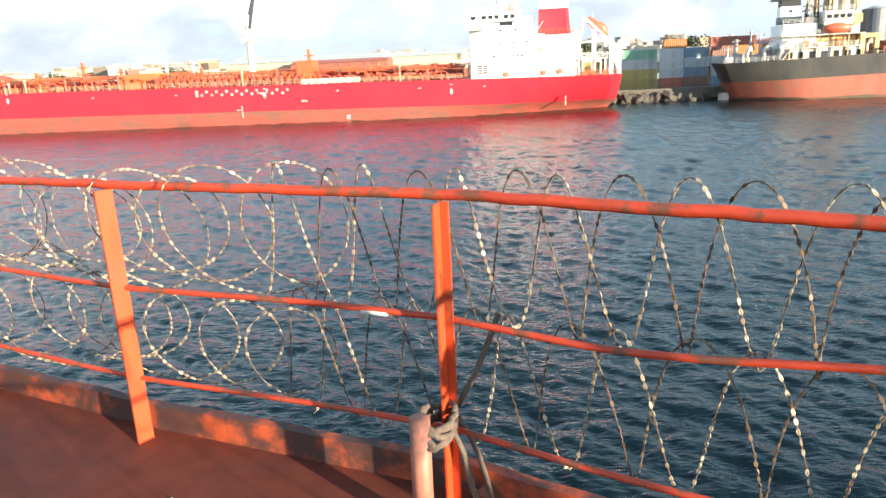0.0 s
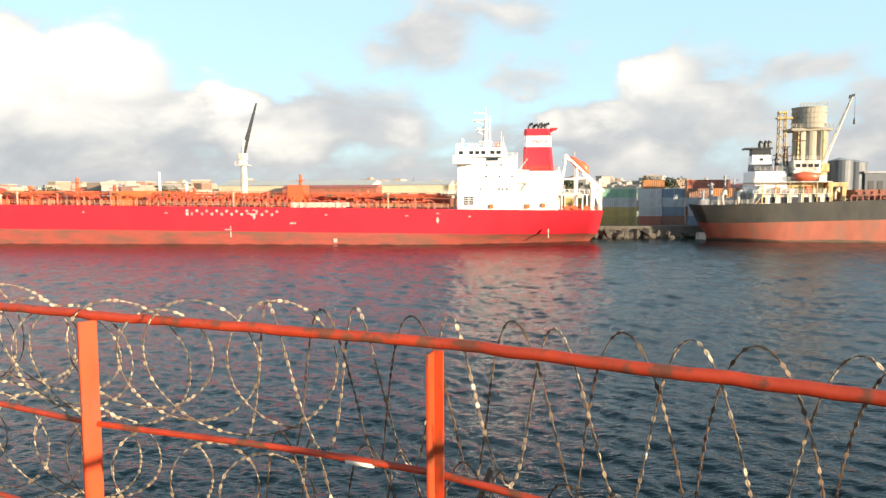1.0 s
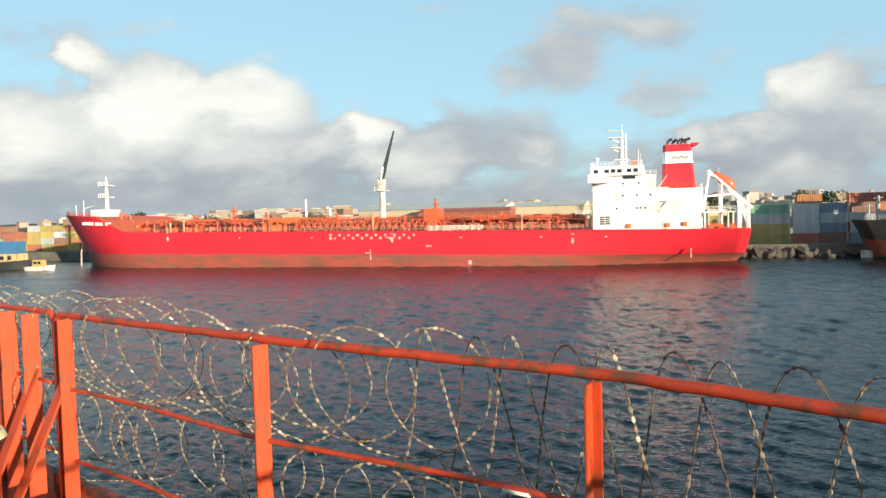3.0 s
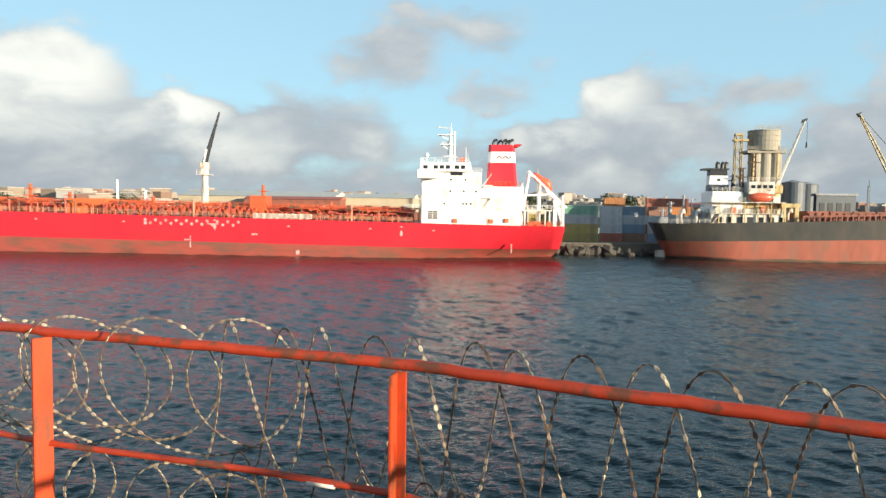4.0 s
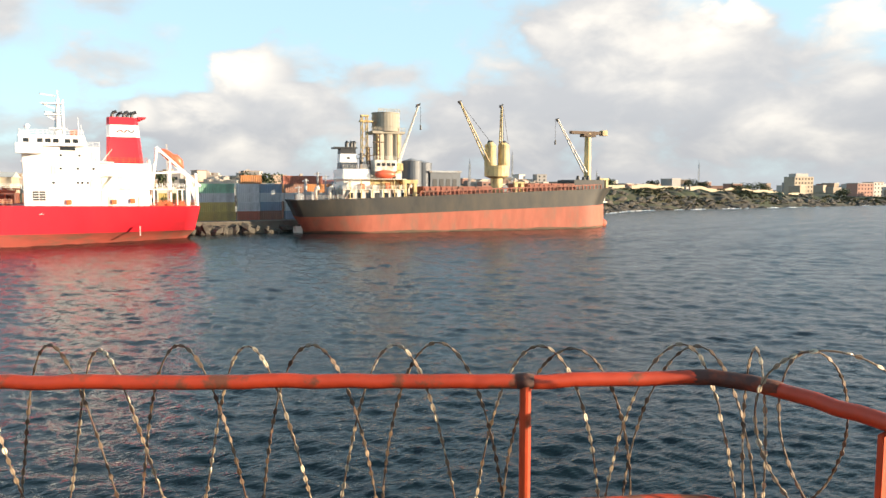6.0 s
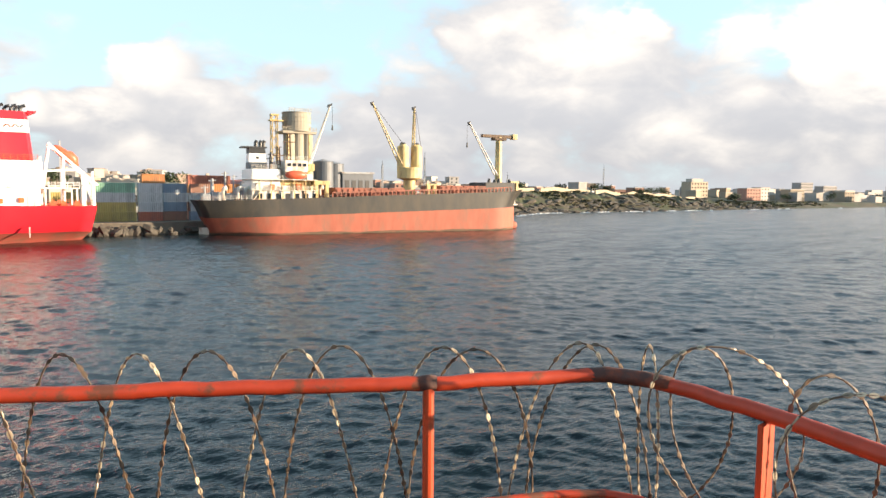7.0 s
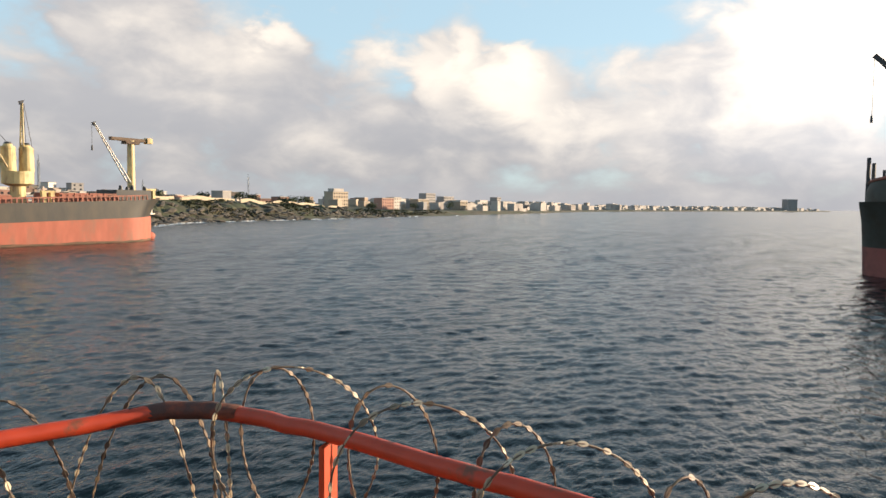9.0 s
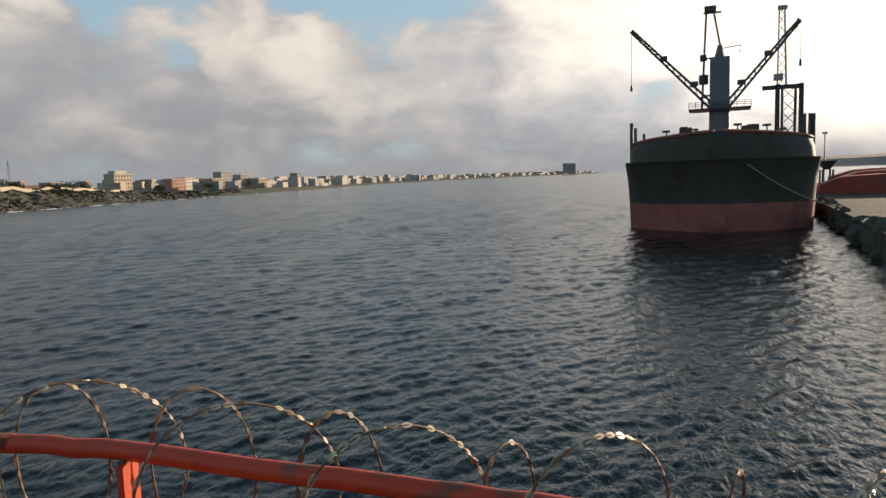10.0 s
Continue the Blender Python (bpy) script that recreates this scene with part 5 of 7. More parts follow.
# after gantry and first crane
bm = B()
for x in (24.1, 27.0):
    box(bm, x - 0.45, x + 0.45, -7.4, -6.4, 8.9, 13.0)
    box(bm, x - 0.45, x + 0.45, 6.4, 7.4, 8.9, 13.0)
box(bm, 23.4, 27.7, -7.5, 7.5, 13.0, 14.0, 0.08)
part("deck_gantry", bm, M_CREAM, cg, "cream painted gantry posts")


def jib(name, a, b, w0, w1, parent, material, head=True):
    bm = B()
    a, b = Vector(a), Vector(b)
    d = (b - a).normalized()
    for s in (-1, 1):
        o = Vector((0, 1, 0)) * s
        cyl(bm, a + o * w0, b + o * w1, 0.24, 0.17, 7)
    for k in range(1, 8):
        q = a.lerp(b, k / 8)
        w = w0 + (w1 - w0) * k / 8
        beam(bm, q + Vector((0, w, 0)), q - Vector((0, w, 0)), 0.2)
    j = part(name, bm, material, parent)
    if head:
        bm = B()
        prism(bm, [(b.x - d.x * 0.9 - 0.5, b.z - 0.7), (b.x + d.x * 0.6 + 0.2, b.z - 0.1), (b.x + 0.45, b.z + 0.5), (b.x - 0.6, b.z + 0.15)], b.y - w1 - 0.2, b.y + w1 + 0.2)
        part("sheave_head", bm, M_DARK, j)
    return j


def hook(x, y, z0, z1, parent):
    bm = B()
    cyl(bm, (x, y, z0), (x, y, z1), 0.05, 0.05, 5)
    cyl(bm, (x, y, z1 - 1.4), (x, y, z1), 0.3, 0.2, 7)
    return part("hook", bm, M_DARK, parent)


c1 = B()
cyl(c1, (24.2, 0, 9), (24.2, 0, 18.0), 1.1, 1.0, 14)
box(c1, 23.0, 25.4, -1.6, 1.6, 16.6, 18.6, 0.1)
c1 = part("deck_crane", c1, M_CREAM, cg, "cream deck crane with raised white jib")
jib("jib", (24.2, 0, 18.0), (30.4, 0, 34.8), 0.9, 0.25, c1, M_DIRTYW)
hook(31.0, 0, 34.4, 29.4, c1)
c2 = B()
cyl(c2, (54.4, 0, 10.3), (54.4, 0, 15.4), 1.75, 1.75, 20)
cyl(c2, (54.4, 0, 14.6), (54.4, 0, 15.2), 1.9, 3.5, 20)
cyl(c2, (54.4, 0, 15.2), (54.4, 0, 18.3), 3.6, 3.6, 20)
cyl(c2, (54.4, 0, 17.6), (54.4, 0, 17.8), 3.75, 3.75, 20)
c2 = part("twin_crane", c2, M_CREAM, cg, "cream twin deck crane on one pedestal")
for x in (52.3, 56.6):
    bm = B()
    cyl(bm, (x, 0, 18.3), (x, 0, 24.4), 1.75, 1.6, 18)
    cyl(bm, (x, 0, 24.4), (x, 0, 25.0), 1.2, 0.9, 12)
    for z in (18.9, 21.4, 23.8):
        cyl(bm, (x, 0, z), (x, 0, z + 0.12), 1.82, 1.82, 18)
    t = part("tower", bm, M_CREAM, c2)
    bm = B()
    cyl(bm, (x, 0, 25.0), (x, 0, 25.5), 0.9, 0.7, 10)
    part("sheave_head", bm, M_DARK, t)
jib("jib", (51.0, -1.2, 19.2), (42.2, -1.5, 36.0), 1.2, 0.3, c2, M_CREAM)
jib("jib", (55.6, 0, 24.0), (54.9, -2, 35.4), 0.8, 0.3, c2, M_CREAM)
bm = B()
for a, b in (((52.3, 0, 25.2), (42.4, -1.5, 35.8)), ((56.6, 0, 25.2), (55.2, -2, 35.2)), ((57.6, -1, 24.4), (55.4, -2, 35))):
    cyl(bm, a, b, 0.07, 0.07, 5)
part("topping_wire", bm, M_DARK, c2)
c4 = B()
cyl(c4, (85.0, 0, 11.6), (85.0, 0, 28.4), 1.15, 0.95, 16)
c4 = part("deck_crane", c4, M_CREAM, cg, "cream crane post with a cross beam")
bm = B()
box(bm, 78.8, 89.6, -0.7, 0.7, 28.2, 29.1, 0.08)
box(bm, 82.8, 87.2, -1.2, 1.2, 27.4, 28.2, 0.08)
part("cross_beam", bm, M_RUSTY, c4, "dark rusted cross beam")
bm = B()
box(bm, 89.6, 91.4, -1.0, 1.0, 27.9, 29.5, 0.08)
part("counterweight", bm, M_CREAM, c4)
jib("jib", (83.6, -1.0, 16.6), (73.7, -1.2, 32.2), 0.9, 0.25, c4, M_DIRTYW)
hook(73.0, -1.2, 31.8, 26.2, c4)
bm = B()
box(bm, 77.4, 88.0, -5, 5, 11.5, 14.3, 0.1)
part("fore_house", bm, M_DARK, cg)
for x, h in ((79.5, 1.2), (81.5, 0.9), (83, 1.3), (86.8, 1.1)):
    bm = B()
    cyl(bm, (x, -3.6, 14.3), (x, -3.6, 14.3 + h), 0.6, 0.4, 8)
    part("vent_post", bm, M_DARK, cg)
bm = B()
for x in (87.3, 89.3):
    box(bm, x - 0.4, x + 0.4, -4.4, -3.4, 11.5, 14.2)
box(bm, 86.8, 89.9, -4.5, -3.3, 14.2, 14.8)
part("fore_gantry", bm, M_CREAM, cg)
bm = B()
for x in (57.6, 59.6):
    box(bm, x - 0.5, x + 0.5, -6.5, -5.5, 10.5, 13.2)
box(bm, 56.9, 60.3, -6.6, -5.4, 13.2, 13.6)
part("winch_frame", bm, M_CREAM, cg)
for x0, x1 in ((29.5, 50.2), (61.2, 76.8)):
    bm = B()
    z = c_top(x1)
    box(bm, x0, x1, -6.6, 6.6, z - 0.4, z + 1.3, 0.06)
    for i in range(int((x1 - x0) / 1.6)):
        box(bm, x0 + 0.5 + 1.6 * i, x0 + 0.8 + 1.6 * i, -6.85, -6.6, z - 0.4, z + 1.35)
    part("hatch_coaming", bm, M_BROWN, cg)
    for i in range(4):
        bm = B()
        w = (x1 - x0) / 4
        box(bm, x0 + w * i + 0.1, x0 + w * (i + 1) - 0.1, -6.4, 6.4, z + 1.3, z + 1.8, 0.08)
        part("hatch_cover", bm, M_BROWN, cg)
bm = B()
for i in range(47):
    x = 28 + i * 1.22
    beam(bm, (x, -8.9, c_top(x) - 0.1), (x, -8.9, c_top(x) + 1.25), 0.3)
    if i:
        beam(bm, (x - 1.22, -8.9, c_top(x - 1.22) + 1.2), (x, -8.9, c_top(x) + 1.2), 0.35)
tagged(part("bulwark_rail", bm, M_BROWN, cg), "brown-red open bulwark along the deck edge", kind="stuff")
bm = B()
fence(bm, [(-4.6, -5.6, 8.7), (-2, -6.9, 8.7), (2, -7.8, 8.8), (7, -8.6, 8.9)], 1.1, 1.2, 0.09)
fence(bm, [(7, -8.2, 11.5), (24, -8.2, 11.5)], 1.0, 1.2, 0.07)
fence(bm, [(7, -8.2, 14.2), (15, -8.2, 14.2)], 1.0, 1.2, 0.07)
tagged(part("guard_rail", bm, M_DIRTYW, cg), kind="stuff")

# the dark bulk carrier seen bow-on
bk = thing("bulk_carrier", "dark green-black bulk carrier seen bow-on, moored along the quay", "ship", pose(129.3, -17.5, 0, 0, 0, 171))
BL = [(-150, 0.5, lambda x: -1.2, 16.2, 0.4, 0.1, 0.90, 2.5), (-150, 0.0, lambda x: 0.0, 16.4, 0.4, 0.1, 0.90, 2.5), (-150, -0.8, lambda x: 4.9, 16.6, 0.6, 0.1, 0.905, 2.8)]
BU = [BL[-1], (-151, 0.0, lambda x: 9.0, 16.7, 0.7, 0.1, 0.91, 2.9), (-151.5, 2.6, lambda x: 12.7, 16.8, 0.8, 0.1, 0.92, 3.0)]
hull_part("lower_hull", BL, M_DKRED, bk, "dark red antifouling, scraped")
hull_part("hull", BU, M_GREENBLK, bk, "dark painted topsides", deck=0.2, deck_mat=M_BROWN)
# raised forecastle with bulwark
FC = [(-19, 2.2, lambda x: 12.505, 16.1, 1.0, 0.1, 0.36, 2.5), (-19, 2.7, lambda x: 14.4, 16.0, 1.0, 0.1, 0.36, 2.4), (-19, 3.0, lambda x: 15.6 + 0.115 * max(0, x + 13), 15.6, 1.0, 0.1, 0.34, 2.2)]
hull_part("forecastle", FC, M_GREENBLK, bk, "dark flared forecastle", deck=0.9, deck_mat=M_BROWN)
bm = B()
rows = hull_rows([FC[-1]])[0]
for s in (1, -1):
    tube(bm, [(x, s * max(y, 0.05), z + 0.1) for x, y, z in rows if y > 0.01], 0.3, 6)
part("bulwark_cap", bm, M_BROWN, bk, "brown-red rail capping the bow")
bm = B()
bmesh.ops.create_uvsphere(bm, u_segments=16, v_segments=10, radius=1)
for v in bm.verts:
    v.co = (v.co.x * 4.0 + 0.8, v.co.y * 1.6, v.co.z * 2.6 + 1.2)
part("bulbous_bow", bm, M_DKRED, bk, "scraped bulbous bow", smooth=True)
for y in (-16.2, -15.4, 14.6, 15.5, 16.1):
    bm = B()
    cyl(bm, (-14, y, 12.6), (-14, y, 20.6 if abs(y) != 15.4 else 19.6), 0.36, 0.32, 8)
    part("fender_post", bm, M_DARK, bk)
for y in (-13.4, 13.6):
    bm = B()
    cyl(bm, (-10, y, 15.2), (-10, y, 18.2), 0.25, 0.25, 8)
    part("vent_post", bm, M_DARK, bk)
for y, h, x in ((-9, 1.6, -6), (-6, 2.2, -8), (-3, 1.2, -5), (5, 1.4, -6), (8, 2.0, -8), (3.2, 2.4, -9), (-4.3, 2.0, -12), (10.5, 1.2, -9)):
    bm = B()
    cyl(bm, (x, y, 15.6), (x, y, 16.6 + h), 0.14, 0.12, 6)
    box(bm, x - 0.5, x + 0.5, y - 0.7, y + 0.7, 16.4 + h, 16.8 + h)
    part("deck_light", bm, M_DARK, bk)
for y in (-3.5, 3.5):
    bm = B()
    cyl(bm, (-8, y - 1.4, 17.0), (-8, y + 1.4, 17.0), 0.9, 0.9, 12)
    box(bm, -9.2, -6.8, y - 1.8, y + 1.8, 15.4, 16.4)
    part("windlass", bm, M_DARK, bk)
c5 = B()
cyl(c5, (-35, 0, 12.4), (-35, 0, 24.0), 2.3, 2.1, 18)
prism(c5, [(-37.6, 24), (-32.4, 24), (-33.2, 30), (-34.0, 35), (-36.0, 35), (-37, 30)], -2.0, 2.0)
cyl(c5, (-35, 0, 35), (-35, 0, 37.6), 1.1, 0.5, 8)
c5 = part("deck_crane", c5, M_DARKTANK, bk, "grey crane tower with spread jibs")
bm = B()
box(bm, -38.5, -31.5, -6.2, 6.2, 23.6, 24.0)
fence(bm, [(-31.6, -6.2, 24), (-31.6, 6.2, 24)], 1.3, 1.4, 0.12)
box(bm, -37, -33, -8.2, -5.4, 18.6, 20.2)
box(bm, -37, -33, 4.4, 7.8, 18.4, 20.0)
part("platform", bm, M_DARK, c5)


def truss(bm, a, b, w, n):
    a, b = Vector(a), Vector(b)
    u = (b - a).normalized().cross(Vector((1, 0, 0))).normalized() * w
    beam(bm, a + u, b + u * 0.4, 0.5)
    beam(bm, a - u, b - u * 0.4, 0.5)
    for k in range(n):
        p, q = a.lerp(b, k / n), a.lerp(b, (k + 1) / n)
        s = 1 if k % 2 else -1
        beam(bm, p + u * s, q - u * s, 0.18)
    return bm


for tip in ((-35, -18.6, 42.4), (-35, 15.4, 41.2)):
    bm = B()
    truss(bm, (-34, math.copysign(1.6, tip[1]), 24.6), tip, 0.55, 14)
    for f in (0.28, 0.62):
        q = Vector((-34, 0, 24.6)).lerp(Vector(tip), f)
        box(bm, q.x - 0.7, q.x + 0.7, q.y - 0.8, q.y + 0.8, q.z - 0.5, q.z + 0.5)
    part("jib", bm, M_DARK, c5, "dark lattice jib swung out")
bm = B()
for y0, y1, t in ((-3.6, -2.8, 0.45), (0.2, -1.4, 0.4)):
    beam(bm, (-35.5, y0 if y0 < 0 else 0.4, 24.0 if y0 < 0 else 35.5), (-35.5, y1, 45.2), t)
for z in (27, 35.0, 44.6):
    beam(bm, (-35.5, -3.4, z), (-35.5, 0.2, z), 0.35)
cyl(bm, (-35.5, -3.3, 29.5), (-35.5, -3.3, 31.5), 1.0, 1.0, 10)
cyl(bm, (-35.5, -3.3, 34.5), (-35.5, -3.3, 35.8), 0.8, 0.8, 10)
box(bm, -36, -34.8, -3.2, -0.8, 44.8, 46.0)
part("jib", bm, M_DARK, c5, "upright dark jib")
bm = B()
beam(bm, (-35, 0.5, 36.8), (-35, 4.2, 37.2), 0.16)
beam(bm, (-35, 3.8, 35.4), (-35, 4.1, 37.2), 0.12)
part("mast_arm", bm, M_DARK, c5)
hook(-35, -18.6, 42.0, 30.4, c5)
hook(-35, 15.6, 41.0, 33.2, c5)
mm = B()
for y in (11.6, 16.2):
    beam(mm, (-38, y, 12), (-38, y, 28.6), 0.9)
beam(mm, (-38, 8.6, 28.0), (-38, 16.6, 28.0), 0.9)
lattice(mm, (-38, 13.8, 12.4), (-38, 13.8, 28.0), 2.4, 2.6, 6, 0.25)
mm = part("lattice_crane", mm, M_DARK, bk, "dark lattice crane tower")
bm = B()
lattice(bm, (-38, 12.4, 28.4), (-38, 12.2, 45.0), 1.7, 1.0, 9, 0.2)
box(bm, -39, -37, 10.8, 12.6, 29.5, 30.8)
box(bm, -38.6, -37.4, 11.4, 13.2, 44.2, 45.0)
part("lattice_mast", bm, M_GREY, mm)
bm = B()
box(bm, -39, -36, 5.6, 8.0, 17.0, 20.4)
part("winch_house", bm, M_DARK, bk)
bm = B()
box(bm, -146, -128, -14, 14, 12.6, 15.5, 0.2)
part("deckhouse", bm, M_DIRTYW, bk)
for k in range(4):
    bm = B()
    box(bm, -56 - 18 * k, -44 - 18 * k, -9, 9, 12.5, 14.6, 0.1)
    part("hatch_cover", bm, M_BROWN, bk)


# ---- land: one sheet behind the quay, headland and far coast ----
COAST = [(-900, 150, 0), (-420, 190, 0), (-200, 197, 0), (0, 190, 0), (30, 188.5, 0), (62, 189.5, 0), (120, 200, 0), (150, 212, 0.6), (185, 243, 1), (215, 272, 1), (245, 293, 1), (290, 299, 1), (334, 304, 1), (400, 309, 1), (470, 316, 0.9), (553, 324, 0.7),
         (700, 336, 0.45), (900, 352, 0.4), (1288, 400, 0.3), (1700, 330, 0.2), (2100, 215, 0.2), (2500, 80, 0.2), (2760, -12, 0.2)]


def crest(x):
    """Height of the ground behind the shore."""
    if x < 150:
        return 2.6
    if x < 250:
        return 2.6 + 8.2 * sm((x - 150) / 90)
    return 10.8 - 7.0 * sm((x - 300) / 260) - 1.2 * sm((x - 600) / 600)


def coast_at(s):
    i = min(int(s), len(COAST) - 2)
    f = s - i
    a, b = COAST[i], COAST[i + 1]
    return a[0] + (b[0] - a[0]) * f, a[1] + (b[1] - a[1]) * f, a[2] + (b[2] - a[2]) * f, Vector((b[0] - a[0], b[1] - a[1], 0)).normalized()


def ground(x, y, d, rock):
    c = crest(x)
    if rock < 0.05:
        z = 2.6
    else:
        rise = sm(d / (10 + 26 * rock))
        z = c * rise + rock * rise * (1 - 0.6 * rise) * 4.0 * noise.noise((x * 0.06, y * 0.06, 1.0)) + rock * 2.4 * rise * noise.noise((x * 0.17, y * 0.17, 3.0))
        if d < 1:
            z = -1.0
    if d > 60:
        z += (13.5 - 8.5 * sm((x - 70) / 120)) * sm((d - 55) / 190) + 1.2 * noise.noise((x * 0.01, y * 0.01, 5.0)) * sm((d - 60) / 100)
    return z


sheet = B()
cols = []
DS = [0, 2, 5, 9, 14, 20, 27, 35, 45, 60, 90, 130, 180, 240, 320, 430, 600, 900, 1500]
STEPS = 16
for i in range((len(COAST) - 1) * STEPS + 1):
    s = i / STEPS
    x, y, rock, t = coast_at(s)
    wig = rock * 7 * noise.noise((x * 0.03, y * 0.03, 9.0)) + rock * 3.0 * noise.noise((x * 0.11, y * 0.11, 2.0))
    col = []
    for d in DS:
        far = sm((x - 1200) / 800)
        px, py = x + 0.42 * d * far, y + wig * max(0, 1 - d / 40) + d * (1 - 0.15 * far)
        col.append(sheet.verts.new((px, py, ground(px, py, d, rock))))
    cols.append(col)
for a, b in zip(cols, cols[1:]):
    for k in range(len(DS) - 1):
        sheet.faces.new((a[k], b[k], b[k + 1], a[k + 1]))
tagged(part("ground", sheet, M_LAND), "dry scrub-covered ground rising behind the harbour", "ground", kind="structure")

# rocks of the headland
rng = random.Random(5)
vs_rock = B()
for i in range(800):
    s = rng.uniform(7.2, 14.6)
    x, y, rock, t = coast_at(s)
    if rock < 0.5:
        continue
    d = rng.uniform(-1, 20) if rng.random() < 0.75 else rng.uniform(10, 34)
    size = rng.uniform(0.8, 3.0)
    py = y + d
    m = Matrix.LocRotScale((x + rng.uniform(-3, 3), py, max(-0.3, ground(x, py, max(d, 1.1), rock)) + rng.uniform(-0.6, 0.3) * size * 0.4), Euler((rng.uniform(-.35, .35), rng.uniform(-.3, .3), rng.uniform(-.7, .7))), (size * 1.7, size * rng.uniform(0.6, 1.0), size * rng.uniform(0.28, 0.5)))
    r = bmesh.ops.create_icosphere(vs_rock, subdivisions=1, radius=1, matrix=m)
    for v in r["verts"]:
        v.co += Vector((rng.uniform(-1, 1), rng.uniform(-1, 1), rng.uniform(-1, 1))) * size * 0.16
tagged(part("shore_rocks", vs_rock, M_ROCK), "dark jagged boulders along the headland shore", "rocks", kind="stuff")
# scrub on the slope
vs, fs = [], []
for i in range(2600):
    s = rng.uniform(7.6, 15.5)
    x, y, rock, t = coast_at(s)
    d = rng.uniform(10, 40)
    if noise.noise((x * 0.025, d * 0.05, 7.0)) < -0.08:
        continue
    z = ground(x, y + d, d, rock)
    for k in range(4):
        o = len(vs)
        h, w = rng.uniform(0.4, 1.2), rng.uniform(0.5, 1.5)
        c = Vector((x + rng.uniform(-2, 2), y + d + rng.uniform(-2, 2), z - 0.2))
        a = Vector((rng.uniform(-1, 1), rng.uniform(-1, 1), 0)).normalized() * w
        vs += [c - a, c + a, c + a * 0.5 + Vector((0.3, -0.3, h)), c - a * 0.6 + Vector((-0.2, -0.4, h * 0.8))]
        fs.append((o, o + 1, o + 2, o + 3))
me = bpy.data.meshes.new("scrub")
me.from_pydata([tuple(v) for v in vs], [], fs)
me.materials.append(M_SCRUB)
tagged(new("scrub", me), "low dark scrub on the rocky slope", "bushes", kind="stuff")
# surf
for k in range(26):
    s = rng.uniform(8.2, 15.6)
    x, y, rock, t = coast_at(s)
    bm = B()
    n = 14
    ln, w = rng.uniform(3, 11), rng.uniform(0.15, 0.5)
    a = [bm.verts.new((x + ln * (i / n - 0.5), y - rng.uniform(3, 4) + rng.uniform(-.5, .5) - w * math.sin(math.pi * i / n), 0.03)) for i in range(n + 1)]
    b = [bm.verts.new((v.co.x + rng.uniform(-.3, .3), v.co.y + 2 * w * math.sin(math.pi * i / n) + 0.05, 0.1 + rng.uniform(0, 0.5) * math.sin(math.pi * i / n))) for i, v in enumerate(a)]
    for i in range(n):
        bm.faces.new((a[i], a[i + 1], b[i + 1], b[i]))
    tagged(part("surf", bm, M_FOAM), "white surf breaking at the rocks", "surf", kind="stuff")

# ---- quays ----
bm = B()
pts = [(c[0], c[1]) for c in COAST[:7]]
top = [bm.verts.new((x, y - 1.2, 2.7)) for x, y in pts]
lo = [bm.verts.new((x, y - 1.2, -1.5)) for x, y in pts]
bk2 = [bm.verts.new((x, y + 16, 2.7)) for x, y in pts]
for i in range(len(pts) - 1):
    bm.faces.new((top[i], top[i + 1], lo[i + 1], lo[i]))
    bm.faces.new((bk2[i], bk2[i + 1], top[i + 1], top[i]))
tagged(part("quay", bm, M_CONC), "stained concrete quay with a vertical wall", "quay", kind="structure")
bm = B()
for i in range(len(pts) - 1):
    beam(bm, (pts[i][0], pts[i][1] - 1.1, 2.95), (pts[i + 1][0], pts[i + 1][1] - 1.1, 2.95), 0.6, 0.5)
tagged(part("quay_trim", bm, M_CONC), "stained concrete kerb along the quay edge", "kerb", kind="structure")
# broken stones at the quay foot
for k in range(64):
    bm = B()
    x = rng.uniform(16, 66)
    size = rng.uniform(0.5, 1.5)
    r = bmesh.ops.create_icosphere(bm, subdivisions=1, radius=size, matrix=Matrix.LocRotScale((x, 186.6 + rng.uniform(-1, 0.6), rng.uniform(0.1, 1.6)), Euler((rng.uniform(0, 3), rng.uniform(0, 3), 0)), (1.4, 1, 0.8)))
    for v in r["verts"]:
        v.co += Vector((rng.uniform(-1, 1), rng.uniform(-1, 1), rng.uniform(-1, 1))) * size * 0.15
    tagged(part("quay_stone", bm, M_ROCK), "broken stone block at the foot of the quay", "stone", group="stones at the quay foot")

# the quay beside the bulk carrier
QE = [(60, -24.0), (88, -29.2), (123, -36.1), (171, -44.6), (330, -75)]
bm = B()
top = [bm.verts.new((x, y, 3.2)) for x, y in QE]
lo = [bm.verts.new((x, y, -1.5)) for x, y in QE]
far = [bm.verts.new((x - 30, y - 190, 3.2)) for x, y in QE]
for i in range(len(QE) - 1):
    bm.faces.new((top[i], lo[i], lo[i + 1], top[i + 1]))
    bm.faces.new((top[i], top[i + 1], far[i + 1], far[i]))
bm.faces.new((top[0], far[0], bm.verts.new((30, -214, -1.5)), lo[0]))
tagged(part("quay", bm, M_DKQUAY), "dark wet stone quay with rough edge", "quay", kind="structure")
